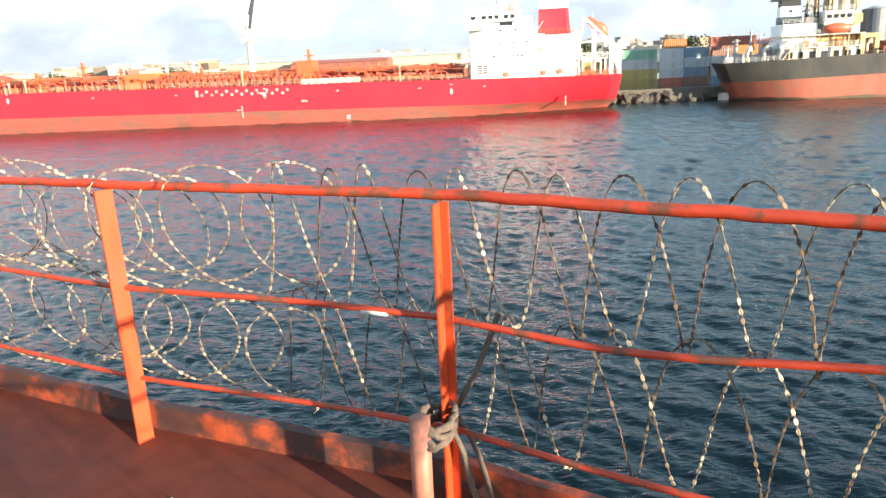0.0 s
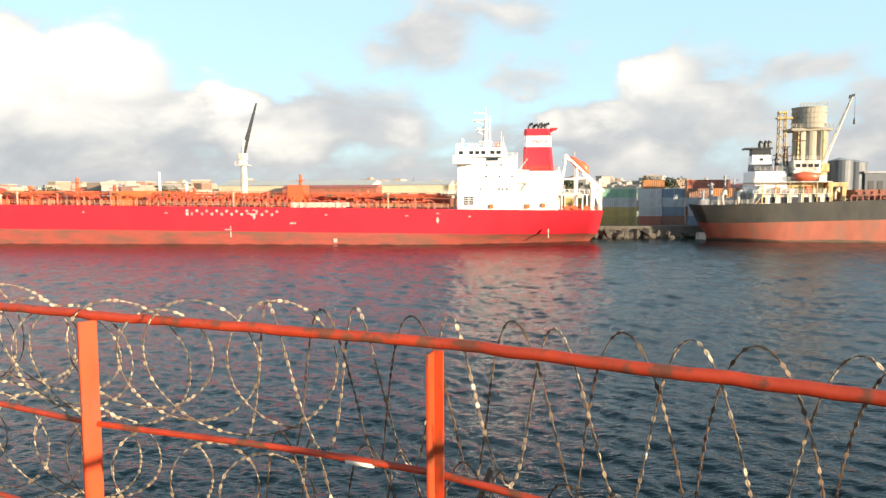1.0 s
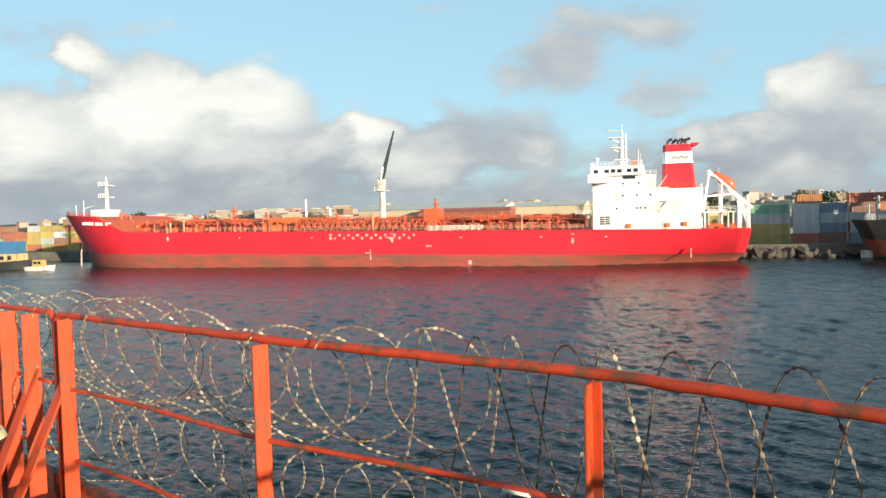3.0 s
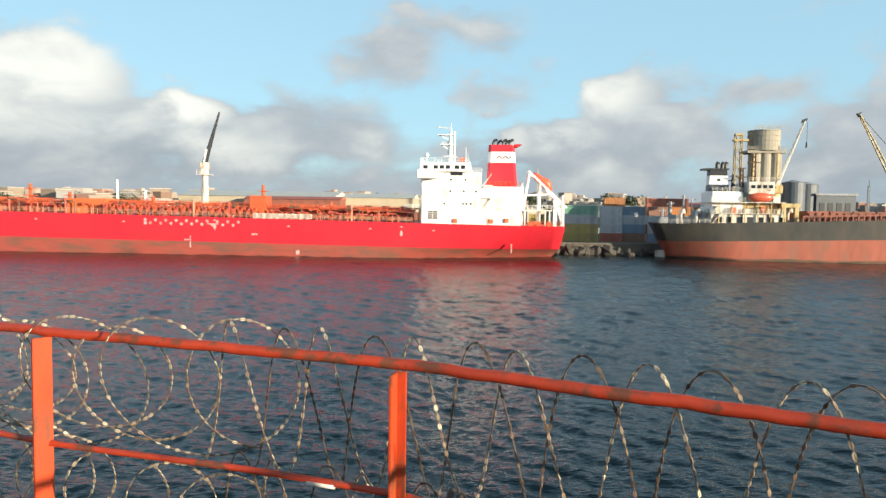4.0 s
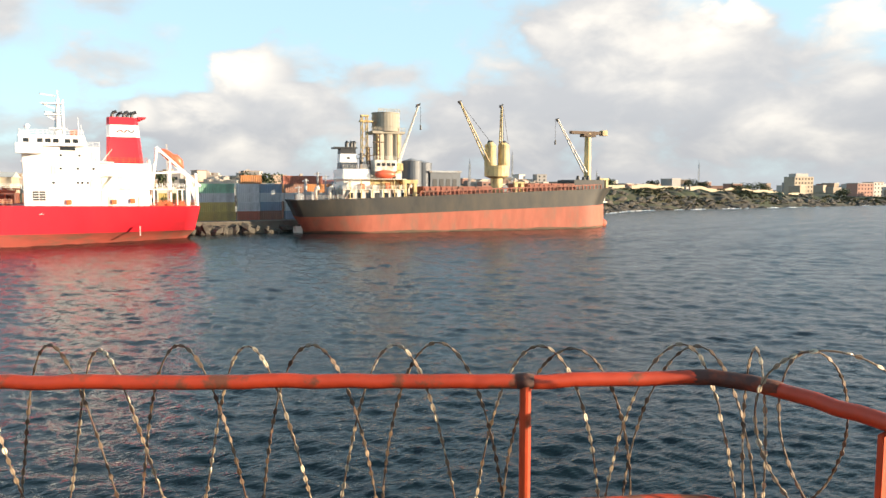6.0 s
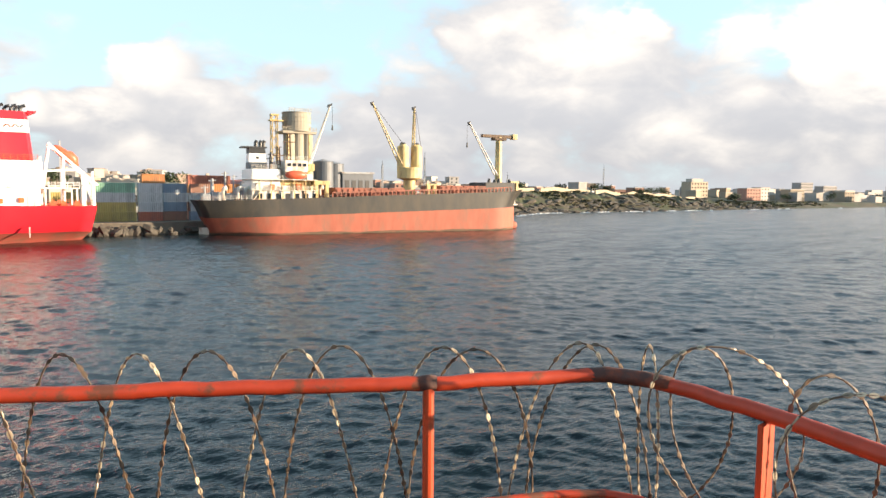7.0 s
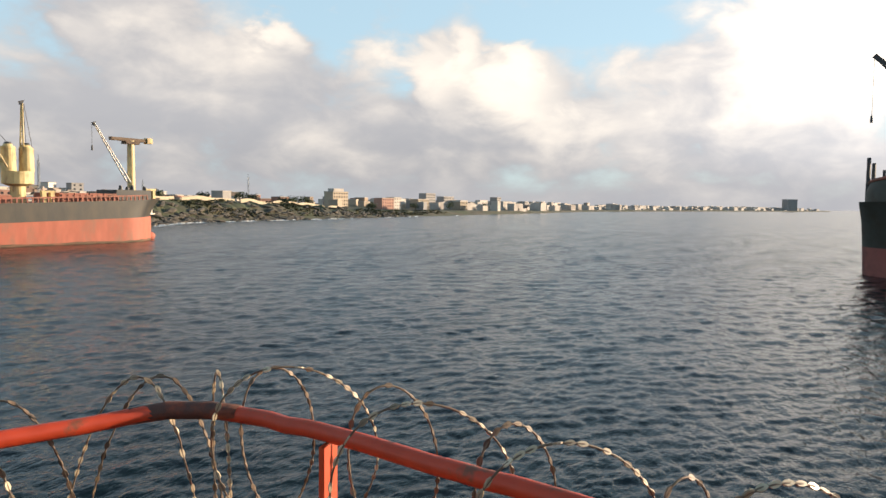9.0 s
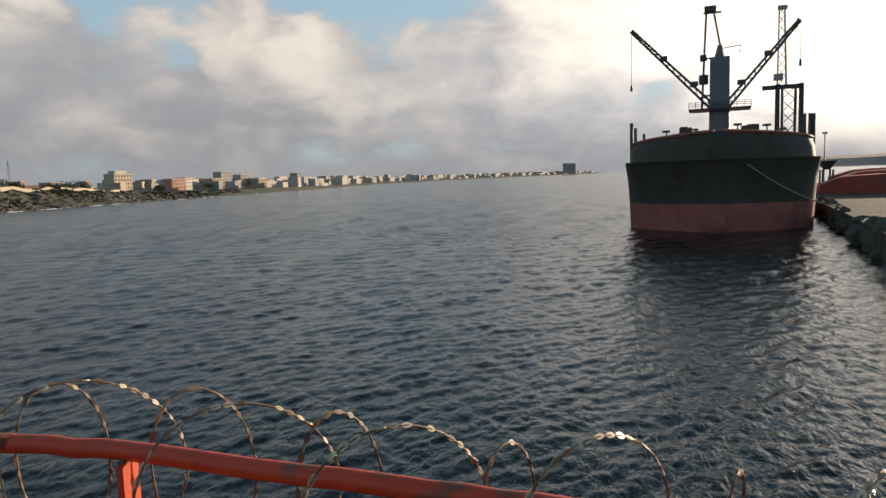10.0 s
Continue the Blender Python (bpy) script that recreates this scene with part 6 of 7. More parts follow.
for k in range(90):
    f = rng.random()
    x = 80 + 110 * f
    y = -27.8 - (x - 80) * 0.19
    bm = B()
    size = rng.uniform(0.7, 1.9)
    r = bmesh.ops.create_icosphere(bm, subdivisions=1, radius=size, matrix=Matrix.LocRotScale((x, y - rng.uniform(-0.4, 2), rng.uniform(0, 3.0)), Euler((rng.uniform(0, 3), rng.uniform(0, 3), 0)), (1.3, 1, 0.8)))
    for v in r["verts"]:
        v.co += Vector((rng.uniform(-1, 1), rng.uniform(-1, 1), rng.uniform(-1, 1))) * size * 0.15
    tagged(part("armour_stone", bm, M_DKQUAY), "dark rough stone along the quay edge", "stone", group="stones along the dark quay")
M_TARP = mat("red_brown_tarpaulin", (0.34, 0.06, 0.045), 0.75, scale=0.8, var=0.3, col2=(0.2, 0.06, 0.05), amt=0.4, scale2=0.3, bump=0.5, dist=0.1)
for x, y, w, h in ((207, -70, 30, 5.0), (228, -84, 40, 6.0), (290, -104, 44, 6.0)):
    bm = B()
    n = 10
    prof = [(-w / 2, 0), (-w / 2 + 0.6, h * 0.55), (-w * 0.3, h * 0.92), (0, h), (w * 0.3, h * 0.9), (w / 2 - 0.7, h * 0.5), (w / 2, 0)]
    prism(bm, prof, -5, 5)
    ob = part("cargo_heap", bm, M_TARP)
    ob.matrix_world = pose(x, y, 3.2, 0, 0, 78)
    tagged(ob, "long cargo heap under red-brown tarpaulin on the quay", "cargo heap", group="cargo heaps on the quay")
lp = thing("light_mast", "tall thin light mast on the quay", "light mast", pose(278, -76.6, 3.2))
bm = B()
cyl(bm, (0, 0, 0), (0, 0, 19), 0.3, 0.18, 8)
part("pole", bm, M_GREY, lp)
bm = B()
box(bm, -1.2, 1.2, -0.5, 0.5, 18.6, 19.4)
part("lamp_head", bm, M_GREY, lp)
hop = thing("loading_hopper", "small dark loading hopper on legs at the quay", "hopper", pose(262, -72.8, 3.2))
bm = B()
for sx in (-1.6, 1.6):
    for sy in (-1.6, 1.6):
        beam(bm, (sx, sy, 0), (sx, sy, 6), 0.5)
part("leg_frame", bm, M_DARK, hop)
bm = B()
bmesh.ops.create_cone(bm, segments=4, radius1=1.2, radius2=3.6, depth=3, cap_ends=True, matrix=pose(0, 0, 7.5, 0, 0, 45))
part("bin", bm, M_DARK, hop)
rope = thing("mooring_rope", "thick pale mooring rope from the bow to the quay", "rope")
bm = B()
a, b = Vector((125.6, -21.6, 11.6)), Vector((139, -39.5, 3.4))
tube(bm, [a.lerp(b, i / 14) - Vector((0, 0, 1.0 * math.sin(math.pi * i / 14))) for i in range(15)], 0.11, 6)
part("strand", bm, M_MOOR, rope)

# ---- containers ----
PAINT = {"green": (0.24, 0.45, 0.33), "ochre": (0.41, 0.32, 0.11), "grey": (0.46, 0.48, 0.50), "dark blue": (0.19, 0.25, 0.32), "rust red": (0.38, 0.13, 0.085), "light grey": (0.46, 0.48, 0.49), "teal": (0.24, 0.37, 0.41), "yellow": (0.47, 0.37, 0.11), "orange": (0.44, 0.19, 0.07), "brown": (0.26, 0.14, 0.10)}
M_BOX = {k: mat(k.replace(" ", "_") + "_container_paint", v, 0.6, scale=0.8, var=0.18, col2=tuple(0.5 * c + 0.05 for c in v), amt=0.3, scale2=0.3, bump=0.1, stretch=(1, 1, 0.4), each=0.12) for k, v in PAINT.items()}
BOXES = {}


def container(colour, ln, m, logo=False):
    key = (colour, ln, logo)
    if key in BOXES:
        return copy_thing(BOXES[key], m)
    c = thing("shipping_container", colour + " corrugated steel shipping container stacked on the quay", "container", m, "stacked shipping containers")
    bm = B()
    n = int(ln / 0.55)
    w, h = 2.44, 2.59
    pr = []
    for i in range(n):
        x = -ln / 2 + 0.12 + i * (ln - 0.24) / n
        dx = (ln - 0.24) / n
        pr += [(x, -w / 2 + 0.02), (x + dx * 0.4, -w / 2 + 0.02), (x + dx * 0.5, -w / 2 + 0.10), (x + dx * 0.9, -w / 2 + 0.10)]
    pr += [(ln / 2 - 0.12, w / 2 - 0.05), (-ln / 2 + 0.12, w / 2 - 0.05)]
    prism(bm, pr, 0.15, h - 0.12, "z")
    part("panel_shell", bm, M_BOX[colour], c)
    bm = B()
    for z in (0.0, h - 0.14):
        box(bm, -ln / 2, ln / 2, -w / 2, w / 2, z, z + 0.14)
    for x in (-ln / 2, ln / 2 - 0.16):
        box(bm, x, x + 0.16, -w / 2 - 0.005, w / 2, 0.145, h - 0.145)
    part("frame", bm, M_BOX[colour], c)
    if logo:
        for i in range(6):
            bm = B()
            box(bm, -ln * 0.3 + i * ln * 0.1, -ln * 0.3 + i * ln * 0.1 + ln * 0.075, -w / 2 - 0.03, -w / 2 + 0.02, 0.95, 1.75)
            part("lettering_bar", bm, M_WHITE, c, "white bar in place of lettering")
    BOXES[key] = c
    return c


STACKS = [(24.5, 206, 12.2, ("ochre", "ochre", "grey", "green")), (34.6, 207, 6.1, ("rust red", "grey", "light grey", "grey")), (41.4, 209, 6.1, ("brown", "dark blue", "grey", "dark blue")), (36.5, 213, 6.1, ("brown", "grey", "teal", "light grey", "orange")),
          (48.2, 207, 6.1, ("dark blue", "light grey!", "light grey", "brown")), (57.5, 209, 12.2, ("grey", "light grey!", "teal", "orange")), (52.5, 216, 12.2, ("rust red", "brown", "grey", "orange", "rust red")), (70.5, 212, 12.2, ("dark blue", "rust red", "grey", "rust red")), (2, 212, 12.2, ("ochre", "brown", "ochre", "yellow")), (14, 209, 6.1, ("brown", "brown", "ochre"))]
for x, y, ln, col in STACKS:
    for k, cname in enumerate(col):
        container(cname.rstrip("!"), ln, pose(x + rng.uniform(-.15, .15), y, 2.62 + 2.6 * k, 0, 0, -1), cname.endswith("!"))
LEFT = ["rust red", "yellow", "ochre", "brown", "orange", "ochre", "teal", "yellow", "rust red", "grey"]
for i in range(16):
    x = -292 + i * 6.9
    for k in range(4 if i % 5 else 3):
        container(LEFT[(i * 3 + k * 7 + (i * k) % 3) % 10], 6.1, pose(x + rng.uniform(-.2, .2), 224 + rng.uniform(-.3, .3), 2.62 + 2.6 * k))
for i in range(12):
    x = -160 + i * 12.9
    for k in range(3):
        container(("rust red", "brown", "rust red", "orange")[(i + k) % 4], 12.2, pose(x, 236, 2.62 + 2.6 * k))

# ---- sheds, silo, tanks behind the quays ----
def shed(x, y, w, d, h, label, wall, roof, turn=0, base=2.6, doors=4):
    s = thing("warehouse", label, "warehouse", pose(x, y, base, 0, 0, turn))
    bm = B()
    box(bm, -w / 2, w / 2, -d / 2, d / 2, 0, h)
    part("wall", bm, wall, s)
    bm = B()
    prism(bm, [(-d / 2 - 0.5, h + 0.01), (d / 2 + 0.5, h + 0.01), (0, h + d * 0.07 + 0.4)], -w / 2 - 0.4, w / 2 + 0.4)
    bmesh.ops.rotate(bm, verts=bm.verts[:], matrix=Matrix.Rotation(radians(90), 3, "Z"))
    part("roof", bm, roof, s)
    for i in range(doors):
        bm = B()
        cx = -w / 2 + w * (i + 0.5) / doors
        box(bm, cx - w / doors * 0.2, cx + w / doors * 0.2, -d / 2 - 0.12, -d / 2 + 0.05, h * 0.25, h * 0.7)
        part("opening", bm, M_DARK, s)
    return s


M_REDROOF = mat("red_oxide_roof", (0.42, 0.13, 0.09), 0.7, scale=0.4, var=0.25, col2=(0.25, 0.1, 0.08), amt=0.35, scale2=0.1)
shed(-86, 262, 58, 24, 9.8, "long warehouse with a pale metal roof", M_BEIGE, M_ROOFW, base=5.5)
shed(-43, 270, 27, 20, 9.8, "beige warehouse beside the quay yard", M_BEIGE, M_ROOFW, base=5.5)
shed(-70, 246, 34, 10, 11.6, "long low shed with a red-oxide roof", M_BROWN, M_REDROOF, base=2.6, doors=6)
shed(38, 262, 30, 22, 8.2, "pale warehouse behind the container stacks", M_ROOFW, M_BEIGE, base=3.6, doors=5)
shed(70, 258, 26, 20, 9.6, "low shed with a red-oxide roof", M_BEIGE, M_REDROOF, base=3.6)
shed(118, 262, 34, 24, 6.5, "dark low shed behind the cargo ship", M_DARKTANK, M_GREY, base=3.4)
shed(150, 278, 40, 18, 6.0, "low grey shed on the waterfront", M_ROOFW, M_GREY, base=5.0)
silo = thing("silo_tower", "tall weathered grain silo with yellow legs and platforms", "silo", pose(84, 226, 2.6))
bm = B()
for dx in (-2.9, 0.2, 3.3):
    cyl(bm, (dx, -0.9, 0), (dx, -0.9, 27.5), 1.9, 1.9, 16)
    for z in (7.5, 14.0, 20.5):
        cyl(bm, (dx, -0.9, z), (dx, -0.9, z + 0.35), 2.0, 2.0, 16)
part("cell", bm, M_SILO, silo, smooth=False)
bm = B()
cyl(bm, (0.2, 0.5, 28.3), (0.2, 0.5, 34.3), 4.7, 4.7, 28)
for z in (29.8, 31.3, 32.8, 34.3):
    cyl(bm, (0.2, 0.5, z), (0.2, 0.5, z + 0.3), 4.85, 4.85, 28)
fence(bm, [(-3.6, -3.0, 34.6), (4.0, -3.0, 34.6)], 1.1, 1.0, 0.12)
part("drum", bm, M_SILO, silo, "round grey top drum")
for dx in (-3.9, 3.4):
    bm = B()
    cyl(bm, (dx, -2.4, 0), (dx, -2.4, 27.4), 0.5, 0.5, 12)
    part("leg", bm, M_YELLOW, silo, "yellow ochre riser pipe")
bm = B()
box(bm, -5.8, 5.8, -3.2, 4.5, 27.5, 28.3)
fence(bm, [(-5.8, -3.2, 28.3), (5.8, -3.2, 28.3)], 1.2, 1.2, 0.12)
part("platform", bm, M_SILO, silo)
bm = B()
lattice(bm, (-8, -1, 0), (-8, -1, 33), 2.0, 1.8, 12, 0.24)
box(bm, -9.6, -5.2, -2, 0, 31.2, 31.7)
box(bm, -9.2, -6.6, -1.8, -0.2, 33.0, 33.5)
part("stair_tower", bm, M_YELLOW, silo)
for x, y, r, h in ((93.5, 226, 3.4, 18.6), (99.5, 231, 3.6, 18.2)):
    tkk = thing("storage_tank", "blue-grey cylindrical storage tank", "tank", pose(x, y, 2.6), "tanks beside the silo")
    bm = B()
    cyl(bm, (0, 0, 0), (0, 0, h), r, r, 24)
    part("shell", bm, M_DARKTANK, tkk)
    bm = B()
    cyl(bm, (0, 0, h), (0, 0, h + 0.9), r + 0.15, 0.4, 24)
    part("cap", bm, M_GREY, tkk)
blk = thing("plant_building", "blocky blue-grey plant building beside the tanks", "building", pose(107, 232, 2.6))
bm = B()
box(bm, -6, 6, -5, 5, 0, 14.8, 0.1)
part("wall", bm, M_DARKTANK, blk)
bm = B()
box(bm, -6.4, 6.4, -5.4, 5.4, 14.8, 15.4)
part("roof", bm, M_GREY, blk)
for k in range(4):
    bm = B()
    box(bm, -5 + 2.6 * k, -3.4 + 2.6 * k, -5.1, -4.95, 9.5, 12.5)
    part("window", bm, M_DARK, blk)

# ---- town ----
TOWN = {k: mat("town_wall_" + k, v, 0.85, scale=0.4, var=0.12, col2=tuple(0.7 * c for c in v), amt=0.3, scale2=0.15, bump=0.03, each=0.2) for k, v in {"white": (0.52, 0.47, 0.42), "cream": (0.38, 0.31, 0.235), "grey": (0.29, 0.275, 0.265), "tan": (0.32, 0.24, 0.18), "rose": (0.36, 0.20, 0.155)}.items()}
M_TROOF = mat("flat_roof_screed", (0.42, 0.38, 0.34), 0.9, scale=0.5, var=0.2, each=0.2)


def house_block(x, y, z, w, d, h, colour, turn=0, windows=False, group="houses of the town", label=""):
    b = thing("town_building", label or (colour + " walled flat-roofed town building"), "building", pose(x, y, z, 0, 0, turn), group)
    bm = B()
    box(bm, -w / 2, w / 2, -d / 2, d / 2, -3, h)
    wall = part("wall", bm, TOWN[colour], b)
    bm = B()
    box(bm, -w / 2 - 0.25, w / 2 + 0.25, -d / 2 - 0.25, d / 2 + 0.25, h, h + 0.5)
    part("roof", bm, M_TROOF, b)
    if windows:
        nx, nz = max(2, int(w / 3.4)), max(1, int(h / 3.2))
        for i in range(nx):
            for k in range(nz):
                bm = B()
                cx, cz = -w / 2 + w * (i + 0.5) / nx, h * (k + 0.55) / nz
                box(bm, cx - 0.75, cx + 0.75, -d / 2 - 0.08, -d / 2 + 0.1, cz - 0.7, cz + 0.7)
                part("window", bm, M_DKGLASS, wall)
    return b


def gz(x, y):
    best = min(range(len(COAST) - 1), key=lambda i: abs(COAST[i][0] - x))
    d = y - COAST[best][1]
    return ground(x, y, max(d, 61), 0.6 if x > 160 else 0)


rng = random.Random(31)
# behind the tanker and the cargo ship
for i in range(120):
    x = rng.uniform(-430, 110) if i < 95 else rng.uniform(110, 320)
    y = rng.uniform(285, 470) if x < 110 else rng.uniform(360, 560)
    w, d, h = rng.uniform(6, 14) * (0.6 if x > 110 else 1), rng.uniform(7, 12), rng.choice((3.2, 3.6, 4.5, 5.2, 6.2, 8.0))
    house_block(x, y, gz(x, y), w, d, h * (0.5 if x > 120 else 0.72), rng.choice(("white", "white", "cream", "cream", "tan", "grey", "rose")), rng.uniform(-25, 25), windows=i % 6 == 0)
M_CROWD = mat("crowded_town_walls", (0.50, 0.44, 0.38), 0.9, scale=0.4, var=0.15, col2=(0.30, 0.19, 0.14), amt=0.2, scale2=0.1, bump=0, island=0.25)
bm = B()
for i in range(330):
    x = rng.uniform(-430, 330)
    y = rng.uniform(300, 480) if x < 150 else rng.uniform(400, 560)
    h = rng.choice((2.4, 3.0, 3.4, 4.2, 5.6)) * (0.7 if x > 150 else 1)
    w, d, z = rng.uniform(3.5, 9), rng.uniform(5, 9), gz(x, y)
    m = pose(x, y, z, 0, 0, rng.uniform(-25, 25))
    bmesh.ops.create_cube(bm, size=1, matrix=m @ Matrix.Translation((0, 0, h / 2 - 1)) @ Matrix.Diagonal((w, d, h + 2, 1)))
    if i % 2:
        bmesh.ops.create_cube(bm, size=1, matrix=m @ Matrix.Translation((w * 0.2, 0, h + 0.6)) @ Matrix.Diagonal((w * 0.35, d * 0.5, 1.2, 1)))
    else:
        bmesh.ops.create_cube(bm, size=1, matrix=m @ Matrix.Translation((0, 0, h + 0.15)) @ Matrix.Diagonal((w + 0.6, d + 0.6, 0.3, 1)))
tagged(part("small_houses", bm, M_CROWD), "crowded small flat-roofed houses of the town", "houses", kind="stuff")
# along the coast road to the right
for i in range(95):
    x = rng.uniform(330, 1150)
    y = 324 + (x - 553) * 0.085 + rng.uniform(60, 330)
    w, h = rng.uniform(6, 14), rng.choice((3.2, 4.0, 5.5, 6.5, 8, 10))
    house_block(x, y, gz(x, y), w, rng.uniform(8, 16), h, rng.choice(("white", "cream", "tan", "tan", "grey", "rose")), rng.uniform(-25, 30), windows=i % 8 == 0)
for x, y, w, h, c, l in ((550, 428, 26, 19.0, "cream", "large pale office block above the headland"), (640, 432, 24, 15, "rose", "tall rose-coloured apartment block"), (672, 440, 16, 16, "white", "narrow white apartment block"),
                         (705, 425, 26, 15.5, "cream", "cream apartment block on the shore"), (760, 400, 20, 13, "cream", "cream block of flats"), (800, 470, 26, 22, "grey", "grey concrete high block"), (850, 470, 30, 20, "grey", "grey concrete high block"),
                         (930, 430, 14, 21, "grey", "narrow grey tower block"), (880, 410, 34, 9, "white", "long white building by the shore"), (1010, 420, 12, 16, "grey", "narrow grey tower block")):
    house_block(x, y, gz(x, y) - 1, w * 0.82, 12, h * 0.92, c, -6, windows=True, label=l)
bm = B()
box(bm, -7, 7, -4, 4, 18.0, 20.8)
ob = part("roof_storey", bm, TOWN["white"])
ob.matrix_world = pose(552, 430, gz(550, 428) - 1, 0, 0, -6)
tagged(ob, "small white roof storey on the office block", "roof house")
# far coast
M_FARTOWN = mat("far_town_walls", (0.50, 0.46, 0.42), 0.9, scale=0.02, var=0.3, col2=(0.30, 0.27, 0.25), amt=0.45, scale2=0.03, bump=0)
bm = B()
for i in range(420):
    f = rng.random()
    s = 16.4 + f * 5.5
    x, y, rock, t = coast_at(s)
    inland = rng.uniform(20, 300)
    far = sm((x - 1200) / 800)
    w, d, h = rng.uniform(8, 30), rng.uniform(8, 16), rng.uniform(3, 12) * (1.25 if f < 0.4 else 0.85)
    m = pose(x + 0.42 * inland * far, y + inland * (1 - 0.15 * far), 2 + h / 2 + 0.012 * inland, 0, 0, -20 * f) @ Matrix.Diagonal((w, d, h, 1))
    bmesh.ops.create_cube(bm, size=1, matrix=m)
tagged(part("far_town", bm, M_FARTOWN), "low pale houses strung along the far coast", "town", kind="stuff")
# low ridge beyond the quay; its haze is only the pale grey of the material
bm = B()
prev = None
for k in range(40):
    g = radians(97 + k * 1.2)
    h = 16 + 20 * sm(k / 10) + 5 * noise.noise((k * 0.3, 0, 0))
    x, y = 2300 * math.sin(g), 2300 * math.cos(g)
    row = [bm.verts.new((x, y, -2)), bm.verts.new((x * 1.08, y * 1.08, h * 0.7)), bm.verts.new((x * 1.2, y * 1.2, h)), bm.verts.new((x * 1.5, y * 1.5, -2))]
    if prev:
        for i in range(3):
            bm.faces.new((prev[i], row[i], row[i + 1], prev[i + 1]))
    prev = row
tagged(part("far_ridge", bm, M_FARLAND), "low ridge on the horizon, haze put into its grey colour", "ridge", kind="structure")
ft = house_block(2500, 111, 2, 42, 22, 37, "grey", -40, label="tall grey hotel block on the far shore")
# pale wall along the headland top
bm = B()
prev = None
for k in range(37):
    x = 262 + k * 6.0
    s = min(range(len(COAST) - 1), key=lambda i: abs(0.5 * (COAST[i][0] + COAST[i + 1][0]) - x))
    y = 293 + (x - 245) * 0.1 + 48
    q = Vector((x, y, ground(x, y, 48, 0.9) + 1.3 + 0.25 * math.sin(k)))
    if prev is not None and k % 9 != 5:
        beam(bm, prev + Vector((0, 0, 0.4)), q + Vector((0, 0, 0.4)), 0.5, 2.6)
    prev = q
tagged(part("garden_wall", bm, M_BEIGE), "long sunlit beige wall on top of the headland", "wall")
for x, y, w, h in ((296, 362, 30, 1.9), (338, 372, 16, 2.2), (376, 380, 24, 1.7), (262, 352, 12, 1.6), (318, 378, 9, 2.6), (416, 384, 14, 2.0)):
    house_block(x, y, ground(x, y, 60, 0.9), w, 9, h, "cream", 8, label="low cream house behind the headland wall")


def far_mast(x, y, z, h, label):
    m = thing("radio_mast", label, "mast", pose(x, y, z))
    bm = B()
    lattice(bm, (0, 0, -2), (0, 0, h), 1.1, 0.6, 14, 0.16)
    part("tower", bm, M_GREY, m)
    bm = B()
    cyl(bm, (0, 0, h), (0, 0, h + 2.5), 0.12, 0.08, 6)
    part("aerial", bm, M_DARK, m)


far_mast(420, 417, gz(420, 417), 23.5, "thin dark lattice radio mast above the town")
far_mast(330, 430, gz(330, 430), 12, "short lattice mast above the town")
far_mast(196, 330, 6, 24, "thin lattice mast behind the cargo ship")
far_mast(170, 330, 6, 19, "thin light mast behind the cargo ship")


def tree(x, y, z, h, w, seed):
    r = random.Random(seed)
    t = thing("tree", "dark green broad-crowned tree in the town", "tree", pose(x, y, z), "trees of the town")
    bm = B()
    tube(bm, [(0, 0, -1), (0.1, 0, h * 0.3), (0.3, 0.1, h * 0.6)], 0.3, 7, [0.4, 0.3, 0.16])
    for k in range(5):
        g = k * 1.3
        tube(bm, [(0.1, 0, h * 0.35), (w * 0.2 * math.cos(g), w * 0.2 * math.sin(g), h * 0.55), (w * 0.36 * math.cos(g), w * 0.36 * math.sin(g), h * 0.72)], 0.12, 5, [0.16, 0.1, 0.05])
    part("trunk", bm, M_TRUNK, t)
    vs, fs = [], []
    lobes = [(r.uniform(-0.32, 0.32) * w, r.uniform(-0.32, 0.32) * w, h * r.uniform(0.55, 0.88), r.uniform(0.14, 0.26) * w) for _ in range(9)]
    for i in range(520):
        lx, ly, lz, lr = r.choice(lobes)
        d = Vector((r.gauss(0, 1), r.gauss(0, 1), r.gauss(0, 0.75))).normalized() * lr * r.uniform(0.6, 1.08)
        c = Vector((lx, ly, lz)) + d
        a = Vector((r.gauss(0, 1), r.gauss(0, 1), r.gauss(0, 1))).normalized() * r.uniform(0.25, 0.6)
        b = a.cross(Vector((r.gauss(0, 1), r.gauss(0, 1), r.gauss(0, 1)))).normalized() * r.uniform(0.25, 0.5)
        o = len(vs)
        vs += [c - a, c - b, c + a, c + b]
        fs.append((o, o + 1, o + 2, o + 3))
    me = bpy.data.meshes.new("crown")
    me.from_pydata([tuple(v) for v in vs], [], fs)
    me.materials.append(M_LEAF)
    ob = new("crown", me)
    ob.parent = t
    return t


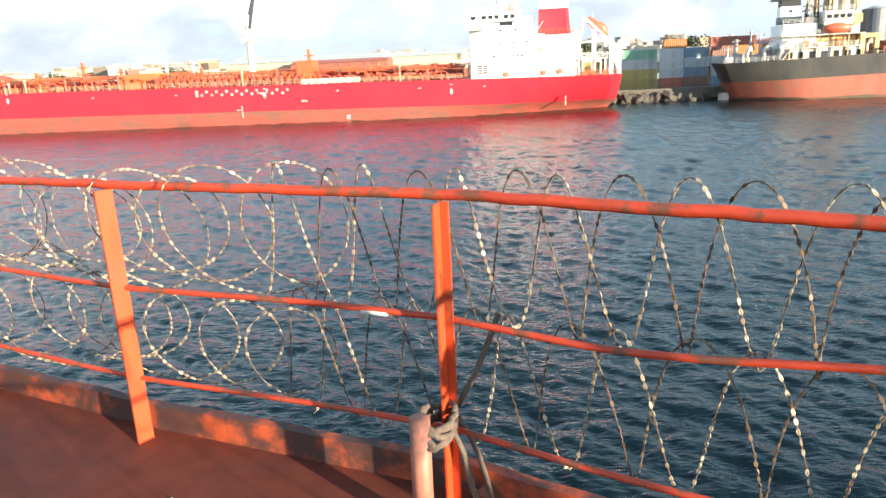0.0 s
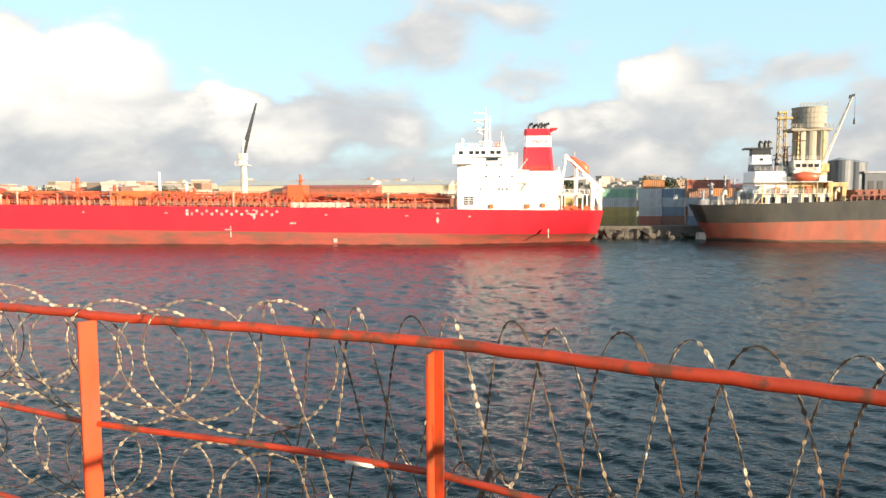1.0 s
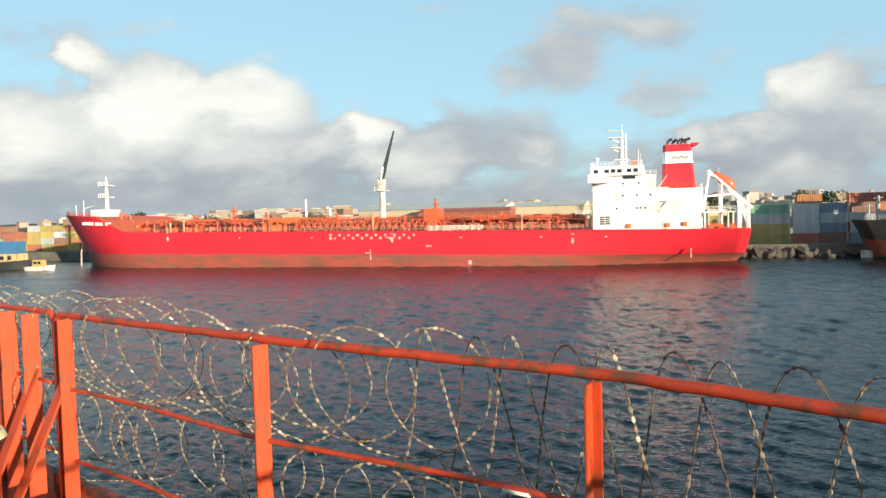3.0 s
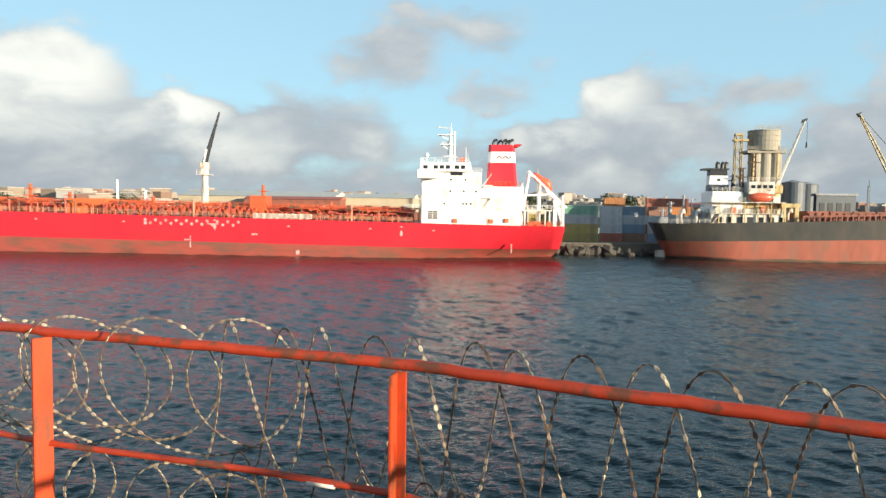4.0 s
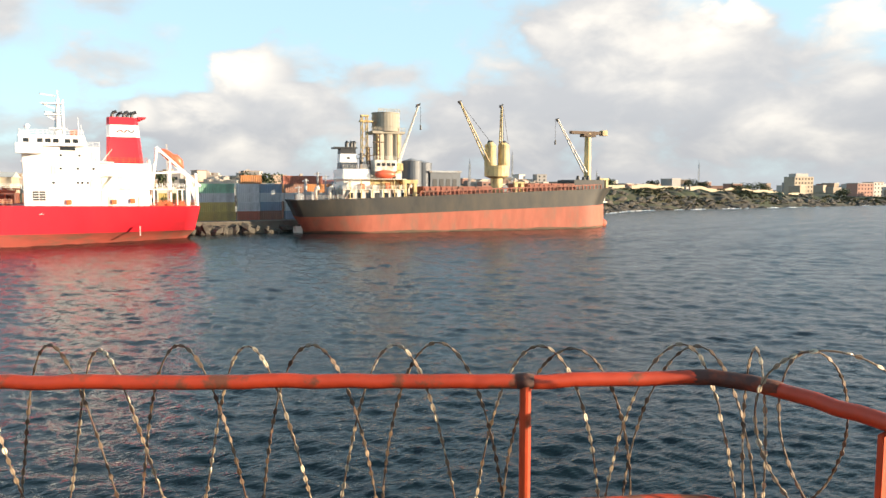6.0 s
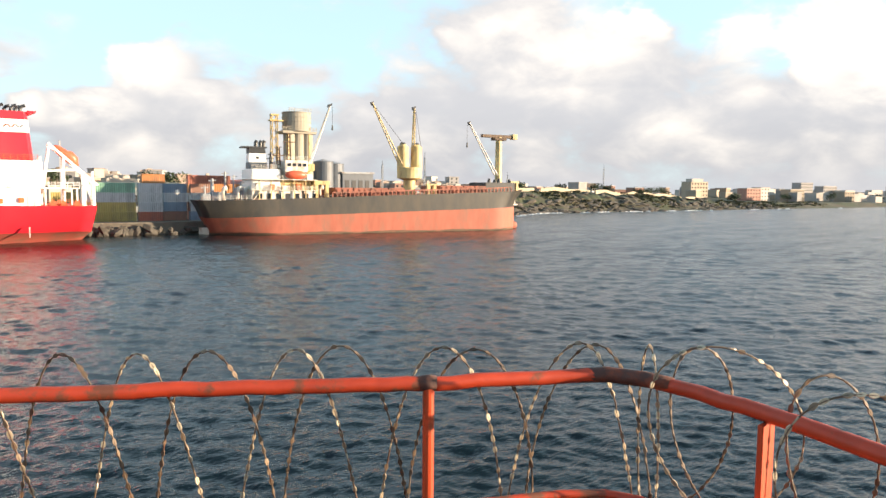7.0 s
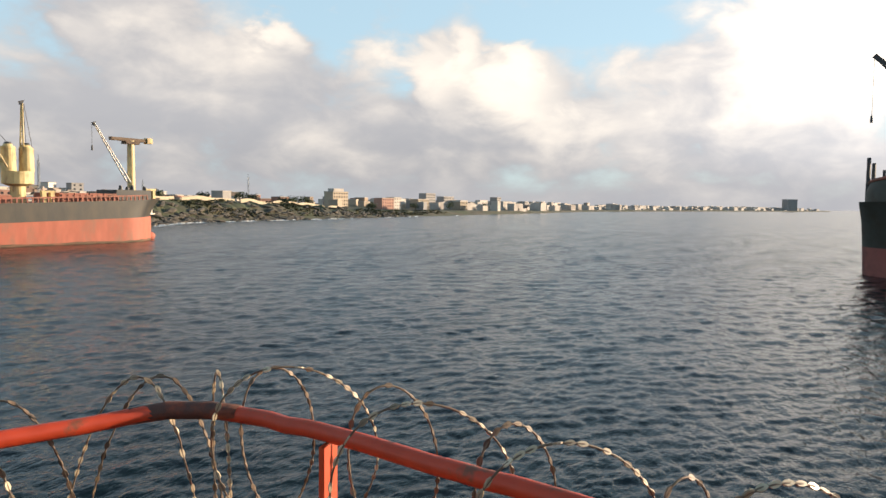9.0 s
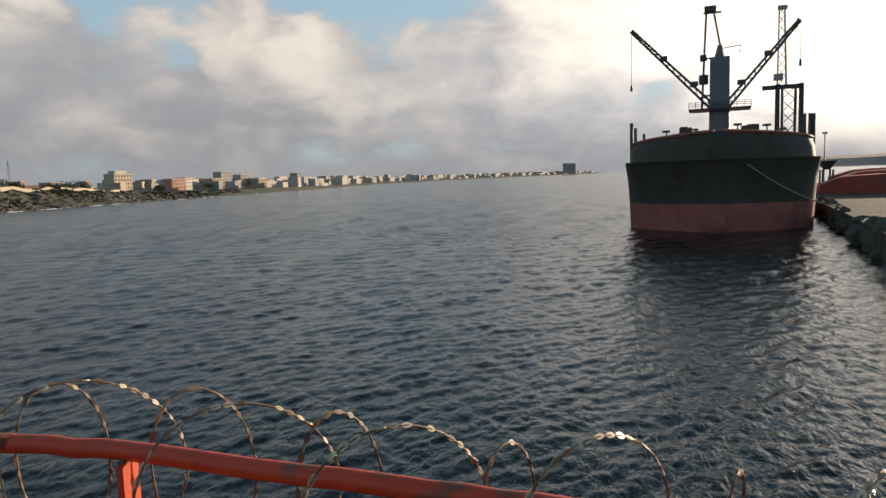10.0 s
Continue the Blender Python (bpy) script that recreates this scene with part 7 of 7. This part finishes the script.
k = 0
for x, y, h, w in ((-50, 296, 12, 16), (58, 330, 11, 13), (66, 334, 10, 12), (350, 392, 8, 12), (392, 398, 9, 12), (408, 402, 8, 11), (460, 408, 10, 13), (474, 410, 11, 13), (488, 412, 10, 13), (445, 404, 8, 11), (560, 396, 7, 14), (600, 420, 7, 12), (300, 380, 7, 11), (735, 402, 9, 14), (830, 400, 8, 16),
                   (-110, 330, 9, 14), (-190, 350, 8, 14), (-250, 340, 8, 13), (130, 340, 8, 14), (20, 345, 9, 12), (-320, 360, 9, 14), (655, 400, 8, 14), (950, 410, 9, 18)):
    k += 1
    tree(x, y, gz(x, y) - 0.5, h, w, 100 + k)

# ---- boats by the tanker's bow ----
tug = thing("tug_boat", "small dark-hulled workboat with a blue and cream cabin", "boat", pose(-186, 155, 0, 0, 0, 8))
TUL = [(-9, 9, lambda x: -0.8, 2.6, 0.8, 0.1, 0.7, 2), (-9.3, 9.8, lambda x: 1.6 + 0.04 * max(0, x), 3.0, 0.85, 0.1, 0.7, 2), (-9.5, 10.4, lambda x: 2.2 + 0.06 * max(0, x), 3.1, 0.85, 0.1, 0.7, 2)]
hull_part("hull", TUL, M_DARK, tug, "black hull", deck=0.3, deck_mat=M_BROWN)
bm = B()
box(bm, -5, 7, -2.2, 2.2, 1.8, 4.6, 0.15)
part("cabin", bm, M_CREAM, tug)
bm = B()
box(bm, -4.6, 6.6, -2.1, 2.1, 4.6, 8.2, 0.15)
part("upper_cabin", bm, mat("blue_cabin_paint", (0.06, 0.17, 0.33), 0.5, scale=1.0), tug, "blue upper cabin")
for x in (-3.5, -1, 1.5, 4):
    bm = B()
    box(bm, x, x + 1.2, -2.3, -2.1, 2.9, 4.0)
    part("window", bm, M_DKGLASS, tug)
lb = thing("work_boat", "small cream launch with an open wheelhouse", "boat", pose(-168, 152, 0, 0, 0, 6))
hull_part("hull", [(-4.2, 4.2, lambda x: -0.4, 1.2, 0.8, 0.1, 0.6, 2), (-4.4, 5.0, lambda x: 1.0 + 0.1 * max(0, x), 1.6, 0.85, 0.1, 0.6, 2)], M_DIRTYW, lb, "cream hull", deck=0.2, deck_mat=M_GREY)
bm = B()
box(bm, -1.8, 1.2, -1.0, 1.0, 0.8, 2.9, 0.1)
part("wheelhouse", bm, M_YELLOW, lb)
bm = B()
box(bm, -1.4, -0.3, -1.06, -0.9, 1.8, 2.5)
box(bm, 0.0, 0.9, -1.06, -0.9, 1.8, 2.5)
part("window", bm, M_DKGLASS, lb)
